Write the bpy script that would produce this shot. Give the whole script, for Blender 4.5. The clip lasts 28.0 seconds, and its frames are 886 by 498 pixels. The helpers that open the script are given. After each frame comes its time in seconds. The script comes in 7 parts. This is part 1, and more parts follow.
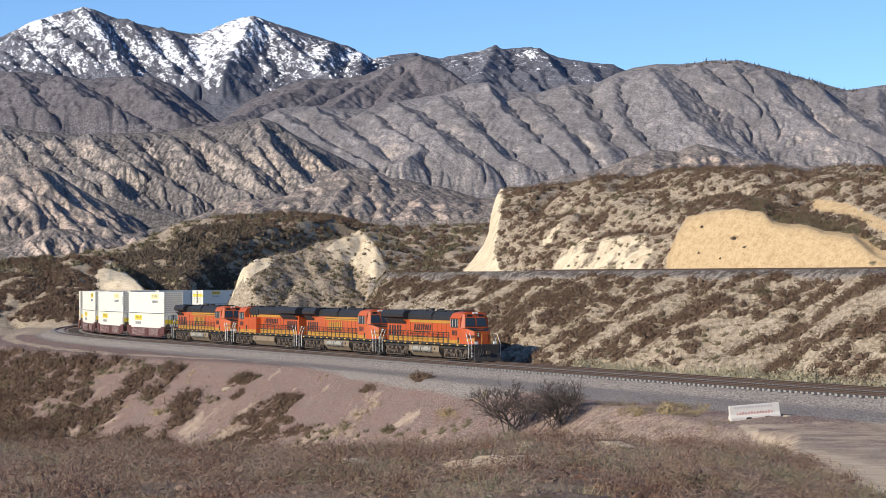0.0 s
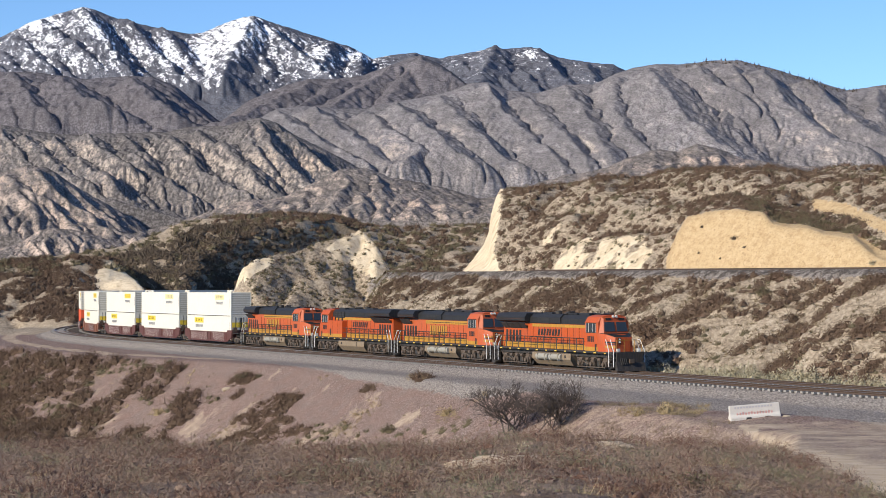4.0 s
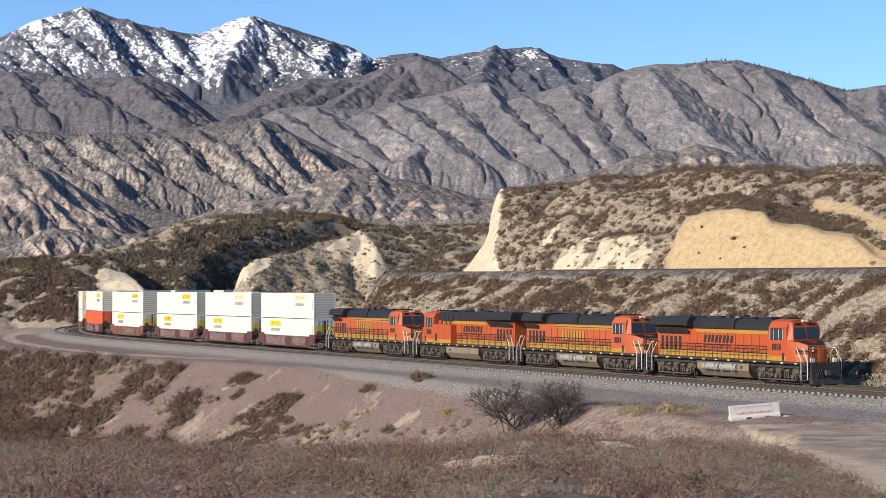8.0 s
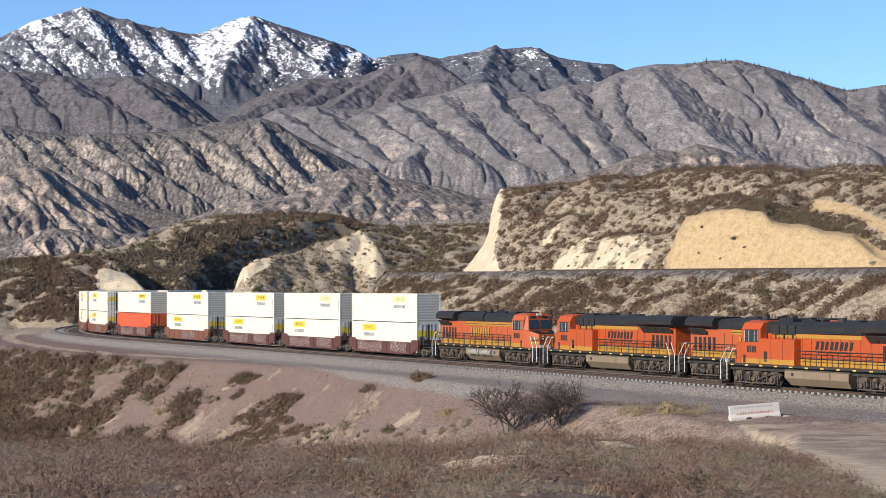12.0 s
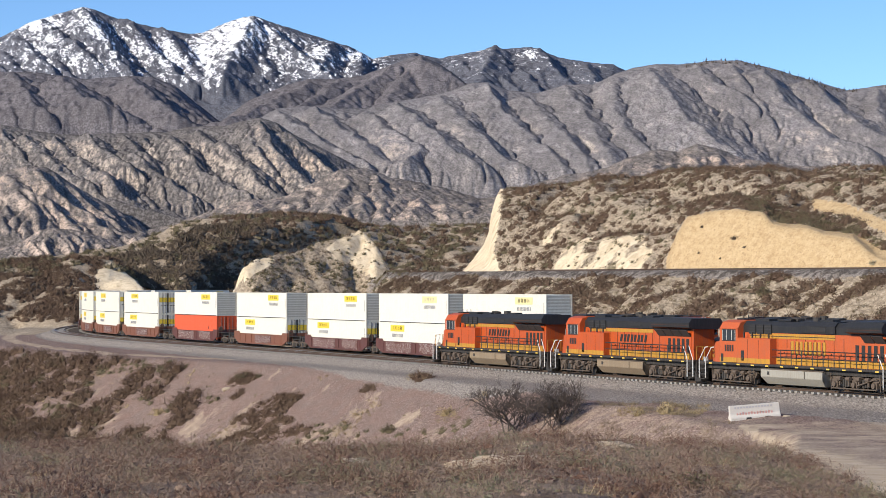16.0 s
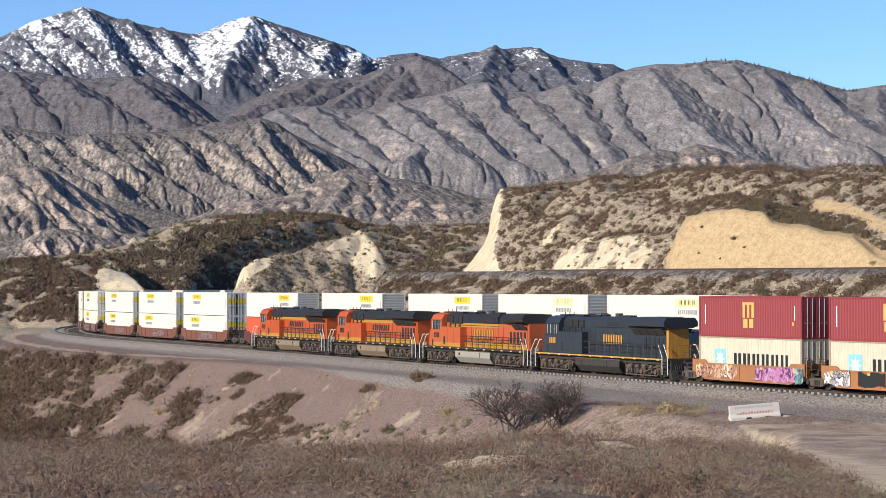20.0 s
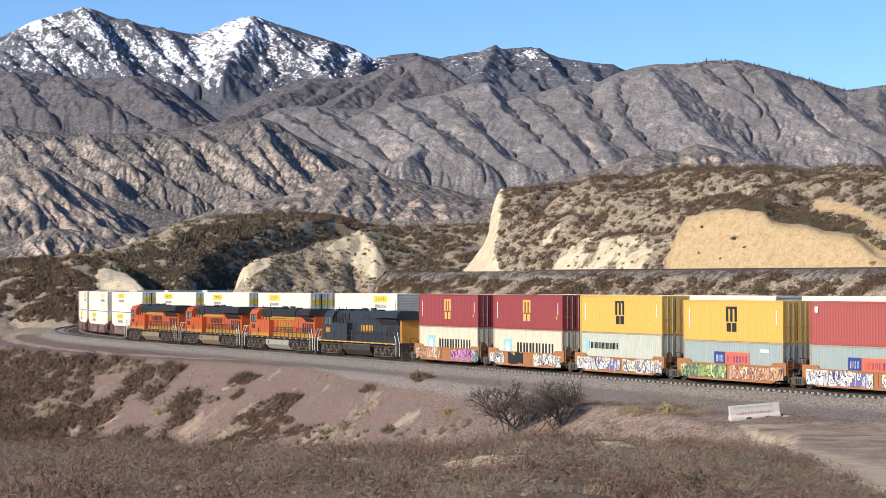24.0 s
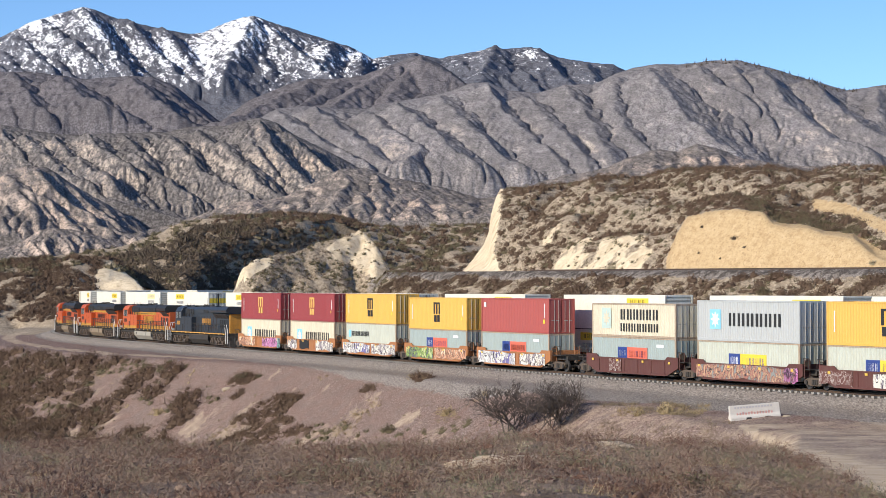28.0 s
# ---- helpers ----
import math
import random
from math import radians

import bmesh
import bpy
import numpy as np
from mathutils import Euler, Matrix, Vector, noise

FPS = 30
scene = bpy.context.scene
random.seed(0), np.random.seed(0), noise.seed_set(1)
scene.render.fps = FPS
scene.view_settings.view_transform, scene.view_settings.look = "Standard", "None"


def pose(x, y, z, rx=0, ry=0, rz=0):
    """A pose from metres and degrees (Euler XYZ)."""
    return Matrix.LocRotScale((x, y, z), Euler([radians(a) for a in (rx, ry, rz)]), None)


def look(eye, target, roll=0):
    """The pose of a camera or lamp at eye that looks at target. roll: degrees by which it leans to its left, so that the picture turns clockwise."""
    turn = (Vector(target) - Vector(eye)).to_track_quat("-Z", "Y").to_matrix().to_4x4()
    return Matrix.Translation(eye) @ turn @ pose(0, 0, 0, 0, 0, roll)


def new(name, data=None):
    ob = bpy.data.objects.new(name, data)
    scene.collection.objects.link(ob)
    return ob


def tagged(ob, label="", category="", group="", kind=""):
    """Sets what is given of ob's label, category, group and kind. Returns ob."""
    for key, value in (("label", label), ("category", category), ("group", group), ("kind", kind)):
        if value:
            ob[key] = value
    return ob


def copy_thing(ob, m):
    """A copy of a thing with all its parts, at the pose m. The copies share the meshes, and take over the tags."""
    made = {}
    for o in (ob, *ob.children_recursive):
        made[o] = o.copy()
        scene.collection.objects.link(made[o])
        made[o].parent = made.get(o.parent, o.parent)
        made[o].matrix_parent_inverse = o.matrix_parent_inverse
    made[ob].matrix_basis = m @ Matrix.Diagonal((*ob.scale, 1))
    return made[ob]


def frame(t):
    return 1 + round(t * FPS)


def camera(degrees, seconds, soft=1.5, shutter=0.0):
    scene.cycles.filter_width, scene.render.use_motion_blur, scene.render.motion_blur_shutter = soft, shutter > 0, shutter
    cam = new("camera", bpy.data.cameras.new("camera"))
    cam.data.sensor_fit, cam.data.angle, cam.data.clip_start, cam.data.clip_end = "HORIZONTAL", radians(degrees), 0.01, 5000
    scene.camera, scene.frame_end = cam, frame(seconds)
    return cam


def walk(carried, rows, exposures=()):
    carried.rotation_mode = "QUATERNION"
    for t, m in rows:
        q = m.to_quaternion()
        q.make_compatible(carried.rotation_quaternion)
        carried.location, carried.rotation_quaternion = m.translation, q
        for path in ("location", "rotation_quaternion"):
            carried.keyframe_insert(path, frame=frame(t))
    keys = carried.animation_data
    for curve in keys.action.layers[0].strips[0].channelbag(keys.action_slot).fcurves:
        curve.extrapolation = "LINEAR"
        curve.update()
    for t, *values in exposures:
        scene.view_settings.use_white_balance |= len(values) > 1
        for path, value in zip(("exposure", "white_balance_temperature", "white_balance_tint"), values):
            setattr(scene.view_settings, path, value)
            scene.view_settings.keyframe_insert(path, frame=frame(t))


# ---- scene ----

SECONDS = 28.0
EYE = (0.0, 0.0, 8.13)
FOCAL = 3700.0            # focal length in picture units, 1568 across
TILT = 0.0139
cam = camera(2 * math.degrees(math.atan(784 / FOCAL)), SECONDS, soft=0.8)
CAM_POSE = pose(*EYE, 90 + math.degrees(TILT), 0, 0)
walk(cam, [(0.0, CAM_POSE), (SECONDS, CAM_POSE)], exposures=[(0.0, 0.12, 6000, 10), (SECONDS, 0.12, 6000, 10)])

# ---------------------------------------------------------------- light
SUN_TO = Vector((-0.80, -0.60, 0.0)).normalized()
SUN_ELEV = radians(26)
world = bpy.data.worlds.new("sky")
scene.world = world
world.use_nodes = True
wn = world.node_tree
sky = wn.nodes.new("ShaderNodeTexSky")
sky.sky_type = "NISHITA"
sky.sun_disc = False
sky.sun_elevation = SUN_ELEV
sky.sun_rotation = math.atan2(SUN_TO.x, SUN_TO.y)
sky.altitude = 1100
sky.air_density = 0.85
sky.dust_density = 0.0
sky.ozone_density = 5.0
wn.links.new(sky.outputs[0], wn.nodes["Background"].inputs[0])
wn.nodes["Background"].inputs[1].default_value = 0.135
sun = new("sun", bpy.data.lights.new("sun", "SUN"))
sun.data.energy = 5.0
sun.data.angle = radians(0.53)
sun.data.color = (1.0, 0.865, 0.665)
sun.matrix_world = look((0, 0, 200), Vector((0, 0, 200)) - (SUN_TO * math.cos(SUN_ELEV) + Vector((0, 0, math.sin(SUN_ELEV)))))


# ---------------------------------------------------------------- materials
def nodes_of(name):
    m = bpy.data.materials.new(name)
    m.use_nodes = True
    nt = m.node_tree
    return m, nt, nt.nodes["Principled BSDF"]


def noise_node(nt, scale, detail=4, rough=0.6, vec=None, dist=0.0):
    n = nt.nodes.new("ShaderNodeTexNoise")
    n.inputs["Scale"].default_value = scale
    n.inputs["Detail"].default_value = detail
    n.inputs["Roughness"].default_value = rough
    n.inputs["Distortion"].default_value = dist
    if vec is not None:
        nt.links.new(vec, n.inputs["Vector"])
    return n.outputs[0]


def ramp(nt, fac, stops):
    r = nt.nodes.new("ShaderNodeValToRGB")
    while len(r.color_ramp.elements) < len(stops):
        r.color_ramp.elements.new(0.5)
    for e, (p, c) in zip(r.color_ramp.elements, stops):
        e.position = p
        e.color = (*c, 1) if len(c) == 3 else c
    nt.links.new(fac, r.inputs[0])
    return r.outputs[0]


def grey(a):
    return (a, a, a)


def mix(nt, fac, a, b, kind="MIX"):
    n = nt.nodes.new("ShaderNodeMix")
    n.data_type = "RGBA"
    n.blend_type = kind
    for sock, v in ((n.inputs[0], fac), (n.inputs[6], a), (n.inputs[7], b)):
        if isinstance(v, (int, float)):
            sock.default_value = v
        elif isinstance(v, tuple):
            sock.default_value = (*v, 1)
        else:
            nt.links.new(v, sock)
    return n.outputs[2]


def bump(nt, bsdf, height, strength, distance):
    b = nt.nodes.new("ShaderNodeBump")
    b.inputs["Strength"].default_value = strength
    b.inputs["Distance"].default_value = distance
    nt.links.new(height, b.inputs["Height"])
    nt.links.new(b.outputs[0], bsdf.inputs["Normal"])


def coords(nt, what="Object"):
    return nt.nodes.new("ShaderNodeTexCoord").outputs[what]


def attribute(nt, name):
    a = nt.nodes.new("ShaderNodeAttribute")
    a.attribute_name = name
    return a.outputs["Fac"]


def mapped(nt, vec, scale):
    m = nt.nodes.new("ShaderNodeMapping")
    m.inputs["Scale"].default_value = scale
    nt.links.new(vec, m.inputs["Vector"])
    return m.outputs[0]


def painted(name, colour, rough=0.5, wear=0.25, wear_colour=(0.12, 0.085, 0.06), metal=0.0, scale=1.2):
    """Weathered paint: two sizes of variation, dusty streaks running down."""
    m, nt, b = nodes_of(name)
    o = coords(nt)
    streak = noise_node(nt, scale * 2, 5, 0.65, mapped(nt, o, (3.0, 3.0, 0.35)))
    blotch = noise_node(nt, scale * 0.7, 4, 0.6, o)
    fine = noise_node(nt, scale * 14, 3, 0.6, o)
    c = mix(nt, ramp(nt, streak, [(0.42, grey(0)), (0.75, grey(wear))]), colour, wear_colour)
    c = mix(nt, ramp(nt, blotch, [(0.45, grey(0)), (0.8, grey(wear * 0.9))]), c, tuple(0.62 * v + 0.03 for v in colour))
    c = mix(nt, ramp(nt, fine, [(0.35, grey(0.30)), (0.55, grey(0))]), c, tuple(0.55 * v for v in colour))
    nt.links.new(c, b.inputs["Base Color"])
    b.inputs["Roughness"].default_value = rough
    b.inputs["Metallic"].default_value = metal
    bump(nt, b, fine, 0.12, 0.01)
    return m


def plain(name, colour, rough=0.6, metal=0.0):
    m, nt, b = nodes_of(name)
    o = coords(nt)
    n = noise_node(nt, 4.0, 5, 0.65, o)
    c = mix(nt, ramp(nt, n, [(0.35, grey(0.0)), (0.75, grey(0.35))]), colour, tuple(v * 0.6 + 0.02 for v in colour))
    nt.links.new(c, b.inputs["Base Color"])
    b.inputs["Roughness"].default_value = rough
    b.inputs["Metallic"].default_value = metal
    return m


def ground_material():
    """Dry hill country: grass and litter, cream sandy soil, red-grey crushed gravel, tan cut banks."""
    m, nt, b = nodes_of("dry_ground")
    o = coords(nt)
    big = noise_node(nt, 0.05, 5, 0.6, o)
    mid = noise_node(nt, 0.5, 6, 0.65, o)
    fine = noise_node(nt, 2.8, 6, 0.8, mapped(nt, o, (1.0, 0.45, 1.0)))
    pebble = noise_node(nt, 9.0, 3, 0.8, mapped(nt, o, (1.0, 0.28, 1.0)))
    soil = ramp(nt, mid, [(0.30, (0.23, 0.182, 0.130)), (0.52, (0.36, 0.288, 0.205)), (0.72, (0.50, 0.41, 0.30))])
    soil = mix(nt, ramp(nt, big, [(0.44, grey(0.0)), (0.62, grey(0.45))]), soil, ramp(nt, mid, [(0.30, (0.20, 0.172, 0.136)), (0.70, (0.41, 0.358, 0.29))]))
    soil = mix(nt, 0.55, soil, ramp(nt, fine, [(0.38, (0.08, 0.056, 0.04)), (0.5, (0.36, 0.285, 0.20)), (0.62, (0.70, 0.59, 0.45))]))
    grass = ramp(nt, noise_node(nt, 0.55, 7, 0.75, mapped(nt, o, (1.0, 0.5, 1.0))), [(0.32, (0.10, 0.072, 0.053)), (0.47, (0.165, 0.118, 0.087)), (0.56, (0.22, 0.160, 0.118)), (0.68, (0.33, 0.25, 0.185))])
    grass = mix(nt, 0.4, grass, ramp(nt, fine, [(0.36, (0.08, 0.056, 0.040)), (0.62, (0.38, 0.28, 0.20))]))
    gravel = ramp(nt, pebble, [(0.34, (0.105, 0.075, 0.064)), (0.5, (0.232, 0.172, 0.146)), (0.62, (0.335, 0.262, 0.225)), (0.72, (0.52, 0.435, 0.375))])
    gravel = mix(nt, ramp(nt, mid, [(0.35, grey(0.0)), (0.65, grey(0.6))]), gravel, mix(nt, 1.0, gravel, (1.05, 0.88, 0.82), "MULTIPLY"))
    greyg = mix(nt, 0.75, gravel, ramp(nt, pebble, [(0.36, (0.125, 0.114, 0.101)), (0.5, (0.275, 0.252, 0.224)), (0.66, (0.47, 0.435, 0.388))]))
    cream = ramp(nt, noise_node(nt, 0.8, 6, 0.6, mapped(nt, o, (1, 1, 0.4)), 0.6), [(0.25, (0.46, 0.355, 0.225)), (0.5, (0.73, 0.60, 0.415)), (0.75, (0.83, 0.72, 0.54))])
    tan = ramp(nt, noise_node(nt, 0.9, 8, 0.75, mapped(nt, o, (1, 1, 2.2)), 0.3), [(0.32, (0.40, 0.27, 0.14)), (0.5, (0.53, 0.385, 0.215)), (0.68, (0.60, 0.455, 0.27))])
    pits = noise_node(nt, 3.2, 7, 0.8, mapped(nt, o, (1.0, 1.0, 1.6)))
    tan = mix(nt, ramp(nt, pits, [(0.36, grey(0.75)), (0.46, grey(0))]), tan, (0.24, 0.155, 0.08))
    tan = mix(nt, ramp(nt, pits, [(0.54, grey(0)), (0.66, grey(0.6))]), tan, (0.70, 0.56, 0.37))
    cream = mix(nt, ramp(nt, pits, [(0.36, grey(0.5)), (0.46, grey(0))]), cream, (0.34, 0.25, 0.15))
    dirt = ramp(nt, mid, [(0.3, (0.46, 0.35, 0.235)), (0.7, (0.64, 0.52, 0.38))])
    bedc = ramp(nt, pebble, [(0.3, (0.03, 0.026, 0.023)), (0.5, (0.085, 0.072, 0.062)), (0.75, (0.19, 0.165, 0.145))])
    c = soil
    for key, col in (("grass", grass), ("gravel", gravel), ("ballast", greyg), ("cream", cream), ("tan", tan), ("dirt", dirt), ("bed", bedc)):
        edge = nt.nodes.new("ShaderNodeMath")
        edge.operation = "ADD"
        nt.links.new(attribute(nt, key), edge.inputs[0])
        wob = nt.nodes.new("ShaderNodeMath")
        wob.operation = "MULTIPLY_ADD"
        nt.links.new(noise_node(nt, 1.3, 5, 0.65, o), wob.inputs[0])
        wob.inputs[1].default_value = 1.0
        wob.inputs[2].default_value = -0.5
        nt.links.new(wob.outputs[0], edge.inputs[1])
        c = mix(nt, ramp(nt, edge.outputs[0], [(0.22, grey(0)), (0.90, grey(1))] if key == "dirt" else [(0.40, grey(0)), (0.60, grey(1))]), c, col)
    nt.links.new(c, b.inputs["Base Color"])
    b.inputs["Roughness"].default_value = 0.95
    b.inputs["Specular IOR Level"].default_value = 0.1
    h = mix(nt, 0.5, fine, pebble)
    bump(nt, b, h, 1.0, 0.13)
    return m


def added(nt, a, b2):
    e = nt.nodes.new("ShaderNodeMath")
    e.operation = "ADD"
    for sock, v in zip(e.inputs, (a, b2)):
        if isinstance(v, (int, float)):
            sock.default_value = v
        else:
            nt.links.new(v, sock)
    return e.outputs[0]


def mountain_material(name, brush, bare_sunlit, snowy=False, bare_at=0.55):
    """Brush-covered slopes: bush speckle over soil, pale scars and painted sunlit flanks, snow in drifts."""
    m, nt, b = nodes_of(name)
    o = coords(nt)
    big = noise_node(nt, 0.010, 4, 0.6, o)
    mid = noise_node(nt, 0.05, 6, 0.7, o)
    fine = noise_node(nt, 0.22, 5, 0.8, o)
    dots = noise_node(nt, 0.42, 3, 0.75, o)
    fall = nt.nodes.new("ShaderNodeMapping")
    fall.vector_type = "TEXTURE"
    fall.inputs["Rotation"].default_value = (0, 0, radians(20))
    fall.inputs["Scale"].default_value = (7.0, 46.0, 20.0)
    nt.links.new(o, fall.inputs["Vector"])
    streak = noise_node(nt, 1.0, 5, 0.7, fall.outputs[0])
    bare_c = ramp(nt, fine, [(0.32, tuple(v * 0.62 for v in bare_sunlit)), (0.5, bare_sunlit), (0.66, tuple(min(1, v * 1.35) for v in bare_sunlit))])
    bare_c = mix(nt, ramp(nt, big, [(0.35, grey(0)), (0.65, grey(0.6))]), bare_c, mix(nt, 1.0, bare_c, (1.0, 0.89, 0.80), "MULTIPLY"))
    low = mix(nt, ramp(nt, mix(nt, 0.55, big, streak), [(0.38, grey(0)), (0.60, grey(1))]), tuple(v * 0.84 for v in brush), tuple(v * 1.45 + 0.01 for v in brush))
    # this mask holds bare scars plus light painted on the sunward flanks
    e = added(nt, attribute(nt, "bare_sunlit"), mix(nt, 0.6, mid, streak))
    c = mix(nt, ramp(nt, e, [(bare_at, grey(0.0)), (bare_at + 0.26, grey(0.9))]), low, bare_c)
    # single bushes: close together where the slope is brushy, few on bare ground
    thin = ramp(nt, e, [(bare_at - 0.12, grey(0.045)), (bare_at + 0.24, grey(0.0))])
    bush = mix(nt, 0.35, dots, noise_node(nt, 0.9, 2, 0.6, o))
    c = mix(nt, ramp(nt, added(nt, bush, thin), [(0.515, grey(0)), (0.560, grey(0.85))]), c, tuple(v * 0.42 for v in brush))
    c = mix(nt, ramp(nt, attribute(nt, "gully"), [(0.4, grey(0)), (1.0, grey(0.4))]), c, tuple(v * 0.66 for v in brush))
    if snowy:
        streaky = mix(nt, 0.5, noise_node(nt, 0.8, 5, 0.68, fall.outputs[0]), noise_node(nt, 0.17, 5, 0.75, o))
        e2 = added(nt, attribute(nt, "snow"), ramp(nt, streaky, [(0.36, grey(0.0)), (0.62, grey(0.80))]))
        c = mix(nt, ramp(nt, e2, [(0.73, grey(0)), (0.77, grey(1))]), c, (0.90, 0.91, 0.94))
    nt.links.new(c, b.inputs["Base Color"])
    b.inputs["Roughness"].default_value = 0.95
    b.inputs["Specular IOR Level"].default_value = 0.05
    bump(nt, b, mix(nt, 0.5, fine, dots), 0.6, 0.9)
    return m


def leaf_material(name, dark, light, rough=0.8):
    m, nt, b = nodes_of(name)
    geo = nt.nodes.new("ShaderNodeNewGeometry")
    c = ramp(nt, geo.outputs["Random Per Island"], [(0.0, tuple(0.5 * a + 0.5 * b2 for a, b2 in zip(dark, light))), (0.6, light), (1.0, tuple(min(1, v * 1.12) for v in light))])
    patch = noise_node(nt, 0.25, 3, 0.6, coords(nt))
    c = mix(nt, ramp(nt, patch, [(0.35, grey(0)), (0.65, grey(0.7))]), c, mix(nt, 0.5, c, (0.16, 0.12, 0.08)))
    nt.links.new(c, b.inputs["Base Color"])
    b.inputs["Roughness"].default_value = rough
    b.inputs["Specular IOR Level"].default_value = 0.1
    return m


# ---------------------------------------------------------------- numbers: noise and the railway curve
def lattice(ix, iy, seed):
    h = (ix.astype(np.int64) * 374761393 + iy.astype(np.int64) * 668265263 + seed * 1274126177) & 0xFFFFFFFF
    h = ((h ^ (h >> 13)) * 1274126177) & 0xFFFFFFFF
    return ((h ^ (h >> 16)) & 0xFFFF) / 65536.0


def gnoise(x, y, seed=0):
    """Gradient noise, about -0.7 to 0.7."""
    ix, iy = np.floor(x), np.floor(y)
    fx, fy = x - ix, y - iy
    wx, wy = fx * fx * fx * (fx * (fx * 6 - 15) + 10), fy * fy * fy * (fy * (fy * 6 - 15) + 10)

    def corner(ox, oy):
        a = lattice(ix + ox, iy + oy, seed) * 2 * math.pi
        return np.cos(a) * (fx - ox) + np.sin(a) * (fy - oy)
    lo = corner(0, 0) * (1 - wx) + corner(1, 0) * wx
    hi = corner(0, 1) * (1 - wx) + corner(1, 1) * wx
    return lo * (1 - wy) + hi * wy


def turned(x, y, i):
    c, sn = math.cos(0.6 * i + 0.3), math.sin(0.6 * i + 0.3)
    return x * c - y * sn, x * sn + y * c


def fbm(x, y, octaves=4, seed=0, gain=0.5):
    t, amp, tot = 0.0, 1.0, 0.0
    for i in range(octaves):
        a, b2 = turned(x * 2 ** i, y * 2 ** i, i)
        t = t + amp * gnoise(a + i * 17.3, b2 - i * 9.1, seed + i)
        tot += amp
        amp *= gain
    return 1.9 * t / tot


def ridged(x, y, octaves=4, seed=0, gain=0.5):
    """0 in the gullies to 1 on the ridges."""
    t, amp, tot, w = 0.0, 1.0, 0.0, 1.0
    for i in range(octaves):
        a, b2 = turned(x * 2 ** i, y * 2 ** i, i if i else -0.5)
        v = 1 - np.clip(np.abs(gnoise(a + i * 31.7, b2 + i * 11.9, seed + i)) * 1.9, 0, 1)
        v = v * v * w
        w = np.clip(v * 1.5, 0.15, 1)
        t = t + amp * v
        tot += amp
        amp *= gain
    return t / tot


def smooth(a, b, x):
    t = np.clip((x - a) / (b - a), 0, 1)
    return t * t * (3 - 2 * t)


def smax(a, b, k):
    h = np.clip(0.5 + 0.5 * (a - b) / k, 0, 1)
    return b * (1 - h) + a * h + k * h * (1 - h)


# Curvature (per km) along the near edge of the nearer track; s runs towards the right of the bend.
BEND_S = (-340, -290, -220, -170, -130, -100, -70, -40, 0, 40, 80, 130, 200)
BEND_K = (0.0, 5.0, 7.49, 6.01, 4.87, 4.415, 4.92, 0.387, -0.25, 0.189, 0.271, 3.644, 0.0)
GRADE = 0.004
RS = np.linspace(-520, 520, 2081)
_k = np.interp(RS, BEND_S, BEND_K) / 1000
RH = np.concatenate([[0], np.cumsum((_k[1:] + _k[:-1]) / 2 * 0.5)])
_i0 = int(np.argmin(abs(RS)))
RH = RH - RH[_i0] - 1.1187
RX = np.concatenate([[0], np.cumsum((np.cos(RH[1:]) + np.cos(RH[:-1])) / 2 * 0.5)])
RY = np.concatenate([[0], np.cumsum((np.sin(RH[1:]) + np.sin(RH[:-1])) / 2 * 0.5)])
RX, RY = RX - RX[_i0] - 22.95, RY - RY[_i0] + 237.85
NEAR_N, FAR_N = 1.25, 5.68          # centre lines of the two tracks, from the near edge


def rail_point(s, n):
    h = np.interp(s, RS, RH)
    return np.interp(s, RS, RX) - np.sin(h) * n, np.interp(s, RS, RY) + np.cos(h) * n, GRADE * np.clip(s, -300, 300)


def rail_coords(x, y):
    """s along the line and n across it (positive away from the near side)."""
    px, py, step = RX[::8], RY[::8], RS[::8]
    hh = RH[::8]
    s_out, n_out = np.empty(x.shape), np.empty(x.shape)
    for a in range(0, len(x), 40000):
        xs, ys = x[a:a + 40000, None], y[a:a + 40000, None]
        i = np.argmin((xs - px) ** 2 + (ys - py) ** 2, axis=1)
        dx, dy = xs[:, 0] - px[i], ys[:, 0] - py[i]
        c, sn = np.cos(hh[i]), np.sin(hh[i])
        s_out[a:a + 40000] = step[i] + dx * c + dy * sn
        n_out[a:a + 40000] = -dx * sn + dy * c
    return s_out, n_out


# ---------------------------------------------------------------- the lie of the land
def crest(u, pts):
    """Crest line of a hill: bearing u (right of the view's axis, in picture units) to sight angle."""
    p = np.array(pts, float)
    return np.interp(u, p[:, 0], p[:, 1])


HORIZON = 441 + FOCAL * TILT


def rise(y, d):
    """Height of something seen at picture row y and depth d."""
    return EYE[2] + (HORIZON - y) / FOCAL * d


HILL_A = [(250, 570), (330, 545), (395, 512), (450, 458), (520, 442), (590, 420), (640, 403), (664, 428), (700, 497), (760, 520), (900, 560)]
HILL_C = [(-900, 430), (-300, 440), (0, 462), (130, 450), (200, 440), (330, 396), (400, 384), (480, 377), (590, 382), (640, 396), (720, 406), (860, 396), (1100, 390), (1568, 380), (2500, 380)]
HILL_D = [(-900, 450), (0, 466), (130, 452), (185, 459), (215, 461), (260, 464), (300, 472), (400, 500)]
HILL_B = [(780, 560), (822, 490), (838, 463), (856, 436), (865, 410), (868, 385), (876, 358), (885, 338), (950, 336), (1050, 326), (1150, 316), (1350, 304), (1450, 308), (1568, 306), (2000, 330), (2600, 360)]
CUT_TOP = [(1174, 484), (1196, 420), (1214, 392), (1250, 378), (1300, 370), (1350, 380), (1370, 394), (1420, 401), (1460, 414), (1510, 420), (1540, 438), (1568, 452), (1620, 468), (1700, 484)]


